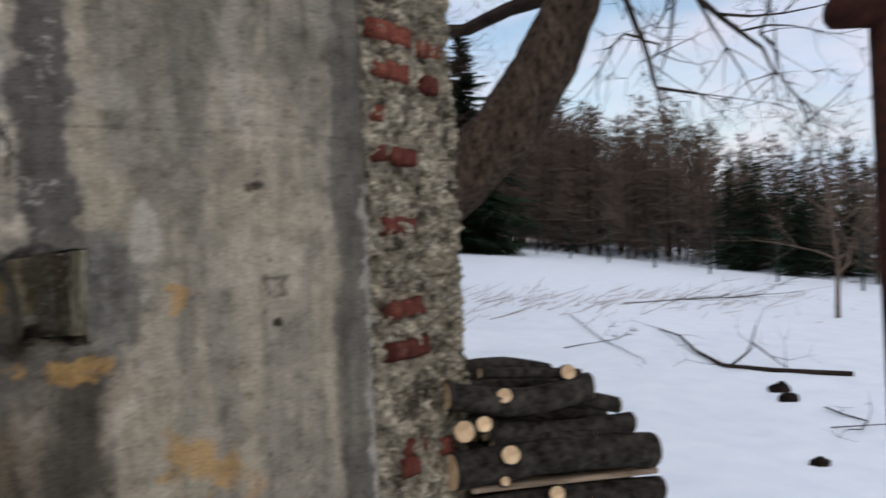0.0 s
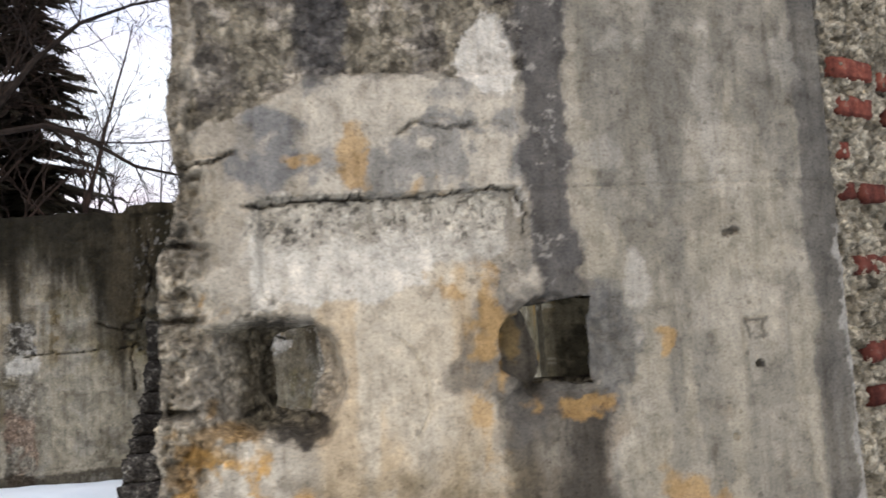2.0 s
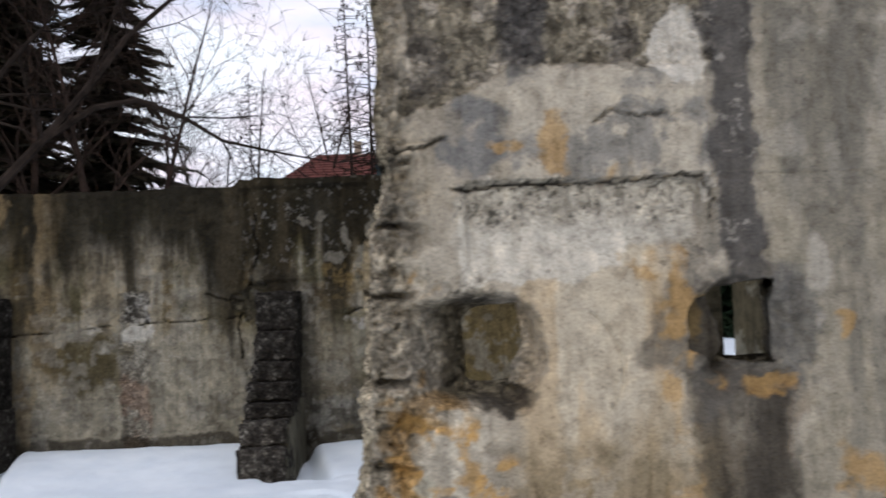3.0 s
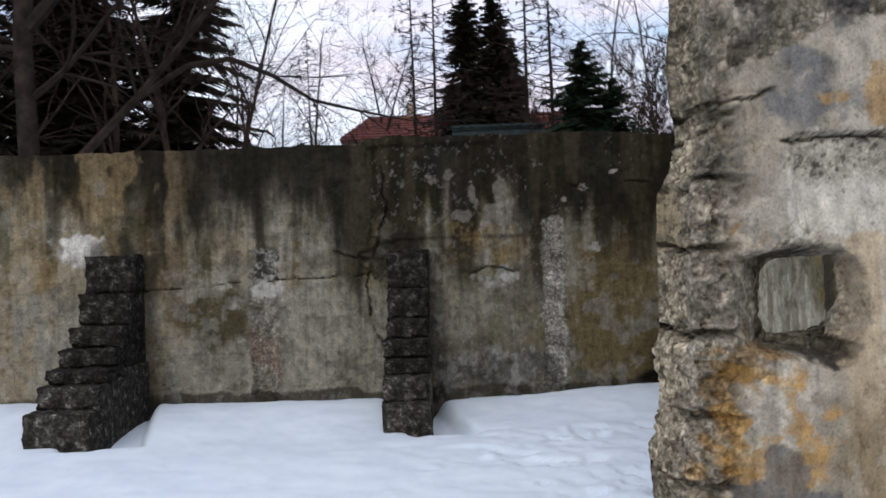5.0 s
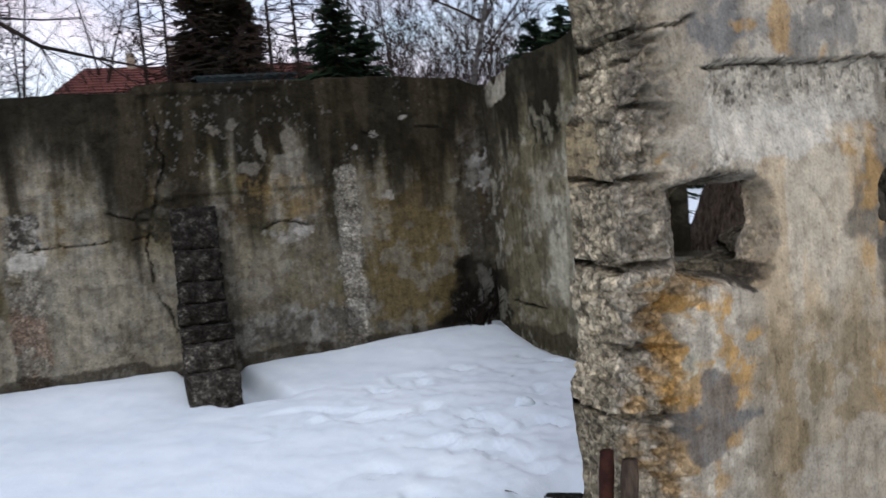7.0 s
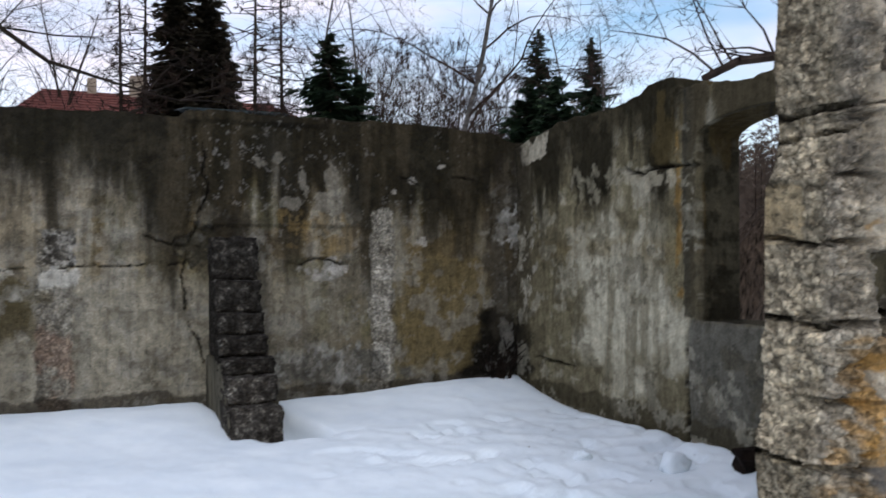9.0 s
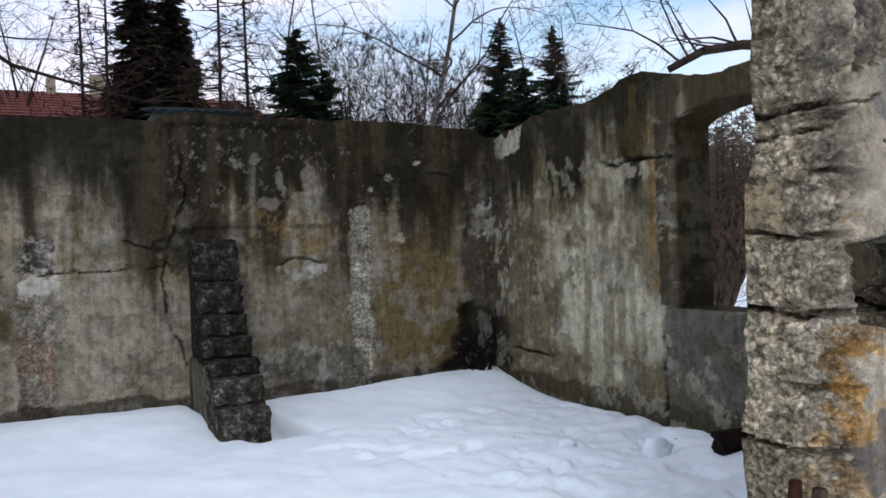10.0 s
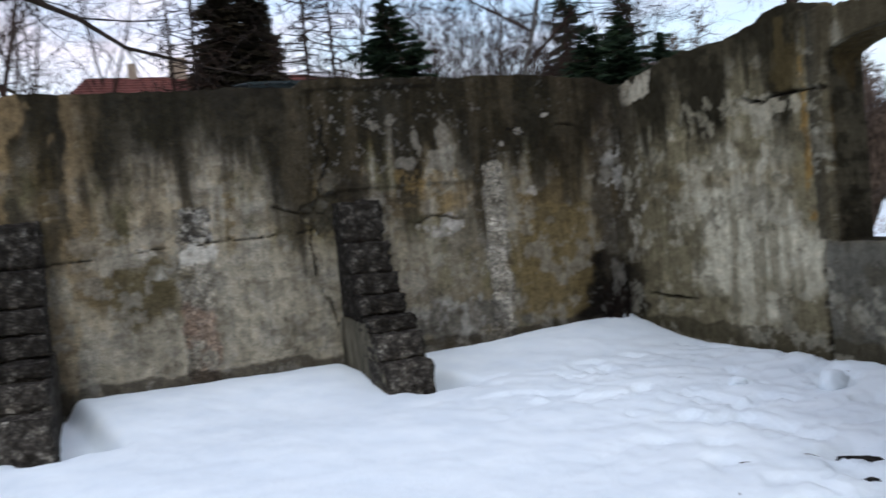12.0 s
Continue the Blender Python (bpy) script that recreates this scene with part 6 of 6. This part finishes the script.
for row in range(6):
    for k in range(44):
        s = k / 43 + wrng.uniform(-0.02, 0.02)
        x = 33 - 9.5 * s + row * 2.4 + wrng.uniform(-0.8, 0.8)
        y = 46 - 44 * s + row * 1.6 + wrng.uniform(-0.8, 0.8)
        kind = wood_fir if wrng.uniform() < (0.02 if s < 0.60 else 0.60) else wood_larch
        copy_thing(kind, pose(*on_ground(x, y), 0, 0, wrng.uniform(0, 360)) @ Matrix.Scale(wrng.uniform(0.36, 0.58) * (1.75 if s < 0.30 else 1.3 if s < 0.55 else 0.95) if kind is wood_larch else wrng.uniform(0.42, 0.66), 4))


wood_larch.matrix_world = pose(*on_ground(29, 40)) @ Matrix.Scale(0.65, 4)
wood_fir.matrix_world = pose(*on_ground(26.5, 17.0)) @ Matrix.Scale(0.6, 4)


# ---- green wire fence along the woods ----
def fence():
    base = new("wire_fence")
    for k in range(15):
        s = k / 14
        x, y, z = on_ground(28.5 - 9.5 * s, 42 - 41 * s)
        bm = bmesh.new()
        bmesh.ops.create_cone(bm, cap_ends=True, segments=8, radius1=0.035, radius2=0.03, depth=1.5)
        post = part("post", bm, FENCE, base, "", True)
        post.matrix_local = pose(x, y, z + 0.75)
    for h in (0.25, 0.5, 0.75, 1.0, 1.25, 1.4):
        line = [on_ground(28.5 - 9.5 * k / 14, 42 - 41 * k / 14) for k in range(15)]
        v, f = swept([(x, y, z + h) for x, y, z in line], [0.004] * 15, 4)
        mesh_object("wire", v, f, FENCE, base)
    return tagged(base, "green wire fence in front of the woods", "fence")


fence()


# ---- house and shed behind the wall ----
def house(at, turn):
    base = new("house")
    w, d, eave, ridge = 8.0, 6.0, 4.2, 5.35
    bm = rough_block(w, d, eave, 0, 0, 0, 0)
    part("wall", bm, HOUSE_WALL, base)
    bm = bmesh.new()
    pts = [(-w / 2 - 0.3, -d / 2 - 0.3, eave - 0.05), (w / 2 + 0.3, -d / 2 - 0.3, eave - 0.05), (w / 2 + 0.3, d / 2 + 0.3, eave - 0.05), (-w / 2 - 0.3, d / 2 + 0.3, eave - 0.05), (-w / 2 + 0.55, 0, ridge), (w / 2 - 0.55, 0, ridge)]
    vs = [bm.verts.new(p) for p in pts]
    for f in ((0, 1, 5, 4), (2, 3, 4, 5), (1, 2, 5), (3, 0, 4), (3, 2, 1, 0)):
        bm.faces.new([vs[i] for i in f])
    roof = part("roof", bm, ROOF, base, "weathered red tiled roof")
    for k in range(9):
        t = (k + 0.5) / 9
        bm = rough_block(w + 0.6 - 1.7 * t, 0.05, 0.03, 0, 0, 0, 0)
        row = part("roof_batten", bm, ROOF, roof)
        row.matrix_local = pose(0, (-d / 2 - 0.3) * (1 - t), eave - 0.04 + (ridge - eave + 0.05) * t, 20)
    for x, h, s in ((-2.1, 0.35, 0.26), (-0.75, 0.50, 0.50)):
        bm = rough_block(s, s, h + 0.4, 0, 0, 0, 0.01)
        ch = part("chimney", bm, HOUSE_WALL, roof, "brick chimney")
        ch.matrix_local = pose(x, -0.1, ridge - 0.35)
    base.matrix_world = pose(*at, 0, 0, turn)
    return tagged(base, "house with a weathered red tiled roof and chimneys", "house")


house((3.0, 26.5, 1.15), -4)


def shed(at, turn):
    base = new("shed")
    bm = rough_block(1.62, 1.6, 2.35, 0, 0, 0, 0.02)
    part("body", bm, SHEET, base)
    n = 40
    v, f = [], []
    for j, (y, z) in enumerate(((-0.95, 2.36), (0.95, 2.62))):
        for i in range(n + 1):
            v.append((-0.88 + 1.76 * i / n, y, z + 0.02 * math.sin(i * math.pi / 2)))
    for i in range(n):
        f.append((i, i + 1, n + 2 + i, n + 1 + i))
    roof = mesh_object("roof", np.array(v), f, SHEET, base, "corrugated sheet roof")
    solid = roof.modifiers.new("thickness", "SOLIDIFY")
    solid.thickness = 0.02
    for k in range(4):
        bm = rough_block(1.70, 0.03, 0.10, 0, 0, 0, 0.008)
        bd = part("board", bm, SHEET, base)
        bd.matrix_local = pose(0, -0.84, 1.95 + 0.115 * k)
    base.matrix_world = pose(*at, 0, 0, turn)
    return tagged(base, "low shed clad in blue-grey painted sheet metal", "shed")


shed((1.44, 13.9, 1.63), -8)


# ---- stacked firewood beside the near wall ----
def firewood(at, aim, length, radius, seed):
    base = new("firewood_log")
    rng = np.random.default_rng(seed)
    sides, rings, verts, faces = 16, 9, [], []
    bow = rng.normal(0, 0.02, 2)
    for i in range(rings):
        t = i / (rings - 1)
        for k in range(sides):
            g = 2 * math.pi * k / sides
            r = radius * (1 + 0.10 * noise.noise(Vector((math.cos(g) * 2 + seed, math.sin(g) * 2, t * 5))) + 0.05 * noise.noise(Vector((math.cos(g) * 6 + seed, math.sin(g) * 6, t * 16))))
            verts.append((r * math.cos(g) + bow[0] * math.sin(math.pi * t), r * math.sin(g) + bow[1] * math.sin(math.pi * t), length * t))
    for i in range(rings - 1):
        for k in range(sides):
            n = (k + 1) % sides
            faces.append((i * sides + k, i * sides + n, (i + 1) * sides + n, (i + 1) * sides + k))
    mesh_object("bark", np.array(verts), faces, LOG_BARK, base, "", True)
    for t in (0, 1):
        ring = [tuple(np.array(verts[(rings - 1) * t * sides + k]) * (0.97, 0.97, 1)) for k in range(sides)]
        z = -0.004 if t == 0 else length + 0.004
        pts = [(x, y, z) for x, y, _ in ring]
        mesh_object("cut_end", np.array(pts), [tuple(range(sides))[:: (-1 if t == 0 else 1)]], CUT_WOOD, base, "pale sawn end")
    way = Vector(aim).normalized()
    base.matrix_world = Matrix.Translation(at) @ way.to_track_quat("Z", "Y").to_matrix().to_4x4()
    return tagged(base, "sawn firewood log with rough dark bark on a stack", "firewood", "stacked firewood")


def knot(log, at, radius, way):
    """A side branch sawn off close to the log."""
    bm = bmesh.new()
    bmesh.ops.create_cone(bm, cap_ends=True, segments=16, radius1=radius * 1.25, radius2=radius * 1.04, depth=0.05)
    stub = part("branch_stub", bm, LOG_BARK, log, "", True)
    stub.matrix_world = Matrix.Translation(at) @ Vector(way).to_track_quat("Z", "Y").to_matrix().to_4x4()
    bm = bmesh.new()
    bmesh.ops.create_cone(bm, cap_ends=True, segments=16, radius1=radius, radius2=radius * 0.97, depth=0.006)
    face = part("cut_face", bm, CUT_WOOD, stub, "pale sawn wood")
    face.matrix_local = pose(0, 0, 0.026)
    return stub


frng = np.random.default_rng(3)
FACING = (-0.45, -0.85, 0.28)
STACK = (((2.27, 0.15, 1.030), (2.68, 0.03, 0.995), 0.021, ((2.60, 0.015, 1.008, 0.030),)),
         ((2.10, 0.14, 0.962), (2.68, -0.02, 0.950), 0.056, ((2.30, 0.045, 0.947, 0.029),)),
         ((2.28, 0.14, 0.880), (2.84, -0.02, 0.853), 0.034, ()),
         ((2.26, 0.12, 0.812), (2.90, -0.03, 0.774), 0.045, ()),
         ((2.28, 0.10, 0.755), (2.70, -0.02, 0.745), 0.022, ()),
         ((2.10, 0.12, 0.672), (2.99, -0.06, 0.652), 0.072, ((2.29, 0.005, 0.728, 0.036), (2.27, 0.02, 0.628, 0.018))),
         ((2.14, 0.12, 0.515), (3.04, -0.05, 0.480), 0.050, ((2.50, -0.01, 0.545, 0.030), (2.66, -0.03, 0.480, 0.022))),
         ((2.16, 0.12, 0.400), (3.06, -0.05, 0.375), 0.062, ()),
         ((2.14, 0.13, 0.270), (3.04, -0.04, 0.250), 0.066, ()),
         ((2.16, 0.12, 0.140), (3.06, -0.05, 0.130), 0.062, ()))
for k, (a, b, r, knots) in enumerate(STACK):
    a, b = np.array(a), np.array(b)
    log = firewood(tuple(a), tuple(b - a), float(np.linalg.norm(b - a)), r, 100 + k)
    bpy.context.view_layer.update()
    for x, y, z, kr in knots:
        knot(log, (x, y, z), kr, FACING)
    for deep in (0.15, 0.30):
        shift = np.array((frng.uniform(-0.04, 0.05), deep, frng.uniform(-0.02, 0.01)))
        firewood(tuple(a + shift), tuple(b - a), float(np.linalg.norm(b - a)) * frng.uniform(0.85, 1.02), max(r, 0.045) * frng.uniform(0.85, 1.1), 130 + 3 * k + int(deep * 10))
stump = firewood((2.13, 0.07, 0.832), (0.75, 0.55, -0.05), 0.35, 0.042, 171)
knot(stump, (2.195, 0.045, 0.852), 0.030, (-0.35, -0.9, 0.25))
board = rough_block(0.86, 0.11, 0.024, 3, 0.004, 5, 0.004)
board = part("plank", board, OLD_BOARD, None)
board.matrix_world = pose(2.60, 0.06, 0.570, 4, 2.4, -11)
tagged(board, "split weathered plank lying among the firewood", "plank")


# ---- rusty T-shaped post, pipe and timber ----
def steel_post():
    base = new("steel_post")
    bm = bmesh.new()
    bmesh.ops.create_cone(bm, cap_ends=True, segments=20, radius1=0.036, radius2=0.036, depth=2.05)
    part("pole", bm, RUST, base, "", True).matrix_local = pose(0, 0, 0.965)
    bm = bmesh.new()
    bmesh.ops.create_cone(bm, cap_ends=True, segments=20, radius1=0.034, radius2=0.034, depth=0.62)
    bmesh.ops.bevel(bm, geom=[e for e in bm.edges if abs(e.verts[0].co.z - e.verts[1].co.z) < 0.01], offset=0.008, segments=2, affect="EDGES")
    part("crossbar", bm, RUST, base, "", True).matrix_local = pose(0.155, -0.09, 1.97, 0, 90, -30)
    base.matrix_world = pose(2.190, -1.60, 0.045, 0, -1.5, 0)
    return tagged(base, "rusty brown steel post with a crossbar", "post")


steel_post()


def short_pipe(at, height, radius, mat, name, label, category):
    verts, faces, sides = [], [], 12
    for i in range(13):
        t = i / 12
        r = radius * (1 + 0.10 * noise.noise(Vector((at[0] * 9, 0, 9 * t)))) * (0.9 if i == 12 else 1)
        for k in range(sides):
            g = 2 * math.pi * k / sides
            verts.append((0.012 * math.sin(7 * t) + r * math.cos(g), r * math.sin(g), height * t))
    for i in range(12):
        for k in range(sides):
            n = (k + 1) % sides
            faces.append((i * sides + k, i * sides + n, (i + 1) * sides + n, (i + 1) * sides + k))
    faces.append(tuple(range(12 * sides, 13 * sides)))
    ob = mesh_object(name, np.array(verts), faces, mat, None, "", True)
    ob.matrix_world = Matrix.Translation(at)
    return tagged(ob, label, category)


short_pipe((-0.66, 0.13, -0.05), 0.76, 0.024, RUST, "rusty_pipe", "rusty pipe standing against the broken wall end", "pipe")
short_pipe((-0.625, 0.06, -0.05), 0.74, 0.028, BARK, "timber_stake", "weathered timber stake beside the broken wall end", "stake")


# ---- things lying on the snow ----
def fallen_branch(at, aim, length, radius, seed, kids=5):
    rng = np.random.default_rng(seed)
    out = []
    limb(rng, out, np.zeros(3), np.array(aim), length, radius, 2, 0.12, 0.0, kids, 0.45, 0.7)
    s = np.array(out)
    s[:, 2] = np.abs(s[:, 2]) * 0.5
    s[:, 5] = np.abs(s[:, 5]) * 0.5
    ob = mesh_object("fallen_branch", *crown_mesh(s), TWIG_DARK)
    ob.matrix_world = Matrix.Translation(at)
    return tagged(ob, "dark fallen branch with thin twigs lying on snow", "branch", "branches on the snow")


def bent_branch(line, radius, seed):
    rng = np.random.default_rng(seed)
    pts = [np.array(on_ground(x, y, -0.02 - h)) for x, y, h in line]
    rows = []
    for i in range(len(pts) - 1):
        ra, rb = radius * (1 - 0.7 * i / len(pts)), radius * (1 - 0.7 * (i + 1) / len(pts))
        rows.append((*pts[i], *pts[i + 1], ra, rb))
        side = np.array((rng.normal(0, 0.4), rng.normal(0, 0.4), rng.uniform(0.0, 0.3)))
        limb(rng, rows, pts[i + 1], (pts[i + 1] - pts[i]) + side, rng.uniform(0.2, 0.5), 0.005, 1, 0.3, 0.0, 3, 0.5, 0.7, 0.3, 0.002)
    return tagged(mesh_object("fallen_branch", *crown_mesh(rows), TWIG_DARK), "dark crooked fallen branch lying on snow", "branch", "branches on the snow")


bent_branch(((8.18, 2.22, 0.0), (7.68, 2.74, 0.0), (7.45, 3.17, 0.0), (7.8, 3.81, 0.02), (8.6, 4.75, 0.04), (9.04, 5.49, 0.0)), 0.028, 1)
bent_branch(((7.3, 2.98, 0.0), (7.75, 3.1, 0.12), (7.95, 3.2, 0.20), (8.1, 3.25, 0.36)), 0.016, 2)
bent_branch(((7.95, 3.2, 0.20), (7.9, 2.95, 0.10), (7.9, 2.76, 0.0)), 0.013, 3)
bent_branch(((6.53, 1.45, 0.0), (6.4, 1.23, 0.0), (6.31, 0.97, 0.0), (6.01, 0.84, 0.0)), 0.010, 4)
bent_branch(((9.04, 7.22, 0.0), (8.3, 6.2, 0.03), (7.56, 5.02, 0.0), (6.86, 3.68, 0.0)), 0.009, 5)
for x, y, aim, length, r, sd in (
                                 (11.5, 8.6, (0.8, -0.4, 0.05), 2.4, 0.014, 5), (13.4, 8.8, (0.7, -0.7, 0.05), 2.4, 0.014, 6), (5.9, 1.0, (0.8, -0.5, 0.05), 0.8, 0.006, 7), (6.6, 4.6, (0.8, 0.2, 0.05), 0.9, 0.008, 8)):
    fallen_branch(on_ground(x, y, -0.01), aim, length, r, sd)


def clod(at, size, seed, mat, name, label, category, flat=0.5):
    bm = bmesh.new()
    bmesh.ops.create_icosphere(bm, subdivisions=3, radius=1)
    for v in bm.verts:
        p = v.co * 1.6 + Vector((seed * 2.7, 0, 0))
        k = 1 + 0.35 * noise.noise(p) + 0.18 * noise.noise(p * 3)
        v.co = Vector((v.co.x * size[0] * k, v.co.y * size[1] * k, v.co.z * flat * size[0] * k))
    ob = part(name, bm, mat, None, "", True)
    ob.matrix_world = Matrix.Translation(at)
    return tagged(ob, label, category)


for x, y, s, sd in ((6.86, 2.10, (0.15, 0.05), 1), (6.53, 1.78, (0.11, 0.06), 2), (4.93, 0.45, (0.07, 0.05), 3)):
    clod(on_ground(x, y, -0.01), s, sd, SOOT, "dark_clod", "dark clod of earth and leaves on snow", "clod")
clod(on_ground(0.90, 2.30, -0.03), (0.11, 0.075), 5, SNOW, "snow_lump", "loose lump of snow on the yard", "snow lump", 0.8)
clod(on_ground(0.52, 2.75, -0.01), (0.06, 0.05), 6, SNOW, "snow_lump", "small loose lump of snow on the yard", "snow lump", 0.7)


brng = np.random.default_rng(23)
for k in range(9):
    x, y = brng.uniform(-1.6, 1.2), brng.uniform(0.8, 4.4)
    rows = []
    limb(brng, rows, np.zeros(3), np.array((brng.normal(), brng.normal(), 0.15)), brng.uniform(0.03, 0.08), 0.003, 0, 0.3, 0.0)
    bit = mesh_object("twig", *tubes(rows, 4), TWIG_DARK)
    bit.matrix_world = Matrix.Translation(on_ground(x, y, -0.004))
    tagged(bit, "small dark twig lying on the snow", "twig", "twigs on the snow")


def debris(at, sx, sy, turn, seed, name, label):
    bm = rough_block(sx, sy, 0.05, 2, 0.012, seed, 0.008)
    ob = part(name, bm, STEP_STONE, None, "", True)
    ob.matrix_world = pose(*at, 4, 2, turn)
    return tagged(ob, label, "rubble", "rubble in the snow")


debris(on_ground(0.0, 1.46, 0.02), 0.24, 0.10, -30, 1, "rubble_slab", "dark wet rubble showing through melted snow")
debris(on_ground(-0.28, 1.2, 0.02), 0.10, 0.06, 10, 2, "rubble_slab", "dark wet rubble showing through melted snow")


def charred_log():
    base = new("charred_log")
    v, f = tubes([(0, 0, 0, 0.32, -0.08, 0.0, 0.080, 0.085)], 10)
    v = v + 0.012 * np.random.default_rng(4).normal(0, 1, v.shape)
    f = [tuple(r) for r in f] + [tuple(range(10))[::-1], tuple(range(10, 20))]
    mesh_object("log", v, f, SOOT, base)
    base.matrix_world = Matrix.Translation((1.14, 2.02, float(ground_z(1.2, 2.0)) + 0.05))
    return tagged(base, "charred black log lying against the wall", "log")


charred_log()

# charred brush in the corner
crng = np.random.default_rng(9)
rows = []
for k in range(34):
    a = crng.uniform(0, 2 * math.pi)
    p = np.array((1.38 + 0.14 * math.cos(a) * crng.uniform(0, 1), 5.0 + 0.06 * math.sin(a), 0.28))
    limb(crng, rows, p, np.array((crng.normal(0, 0.3), crng.normal(-0.05, 0.15), 1.0)), crng.uniform(0.15, 0.38), 0.014, 1, 0.2, -0.06, 3, 0.5, 0.6)
tagged(mesh_object("charred_brush", *crown_mesh(rows), SOOT), "charred black brush heaped in the wall corner", "brush")

# dry grass stalks on the field, too many to count
grows = []
for k in range(300):
    x, y = wrng.normal(11.0, 2.6), wrng.normal(8.8, 1.2)
    if wrng.uniform() < 0.3:
        x, y = wrng.uniform(9, 17), 15.0 - 0.42 * wrng.uniform(9, 17) + wrng.normal(0, 0.5)
    p = np.array(on_ground(x, y, 0.01))
    d = np.array((wrng.normal(0.5, 0.4), wrng.normal(-0.2, 0.3), wrng.uniform(0.05, 0.45)))
    q = p + d * wrng.uniform(0.25, 0.6)
    grows.append((*p, *q, 0.005, 0.002))
tagged(mesh_object("dry_grass", *tubes(grows, 3), DRY_GRASS), "dry brown grass stalks sticking out of snow", "grass", kind="stuff")
bare_tree(95, 3.6, 0.045, 18, 3, 0.25, 0.0, 0.7, (WOODS, WOODS), "thin bare sapling standing in the snow", "", on_ground(13.7, 5.85), kids=7, name="sapling")
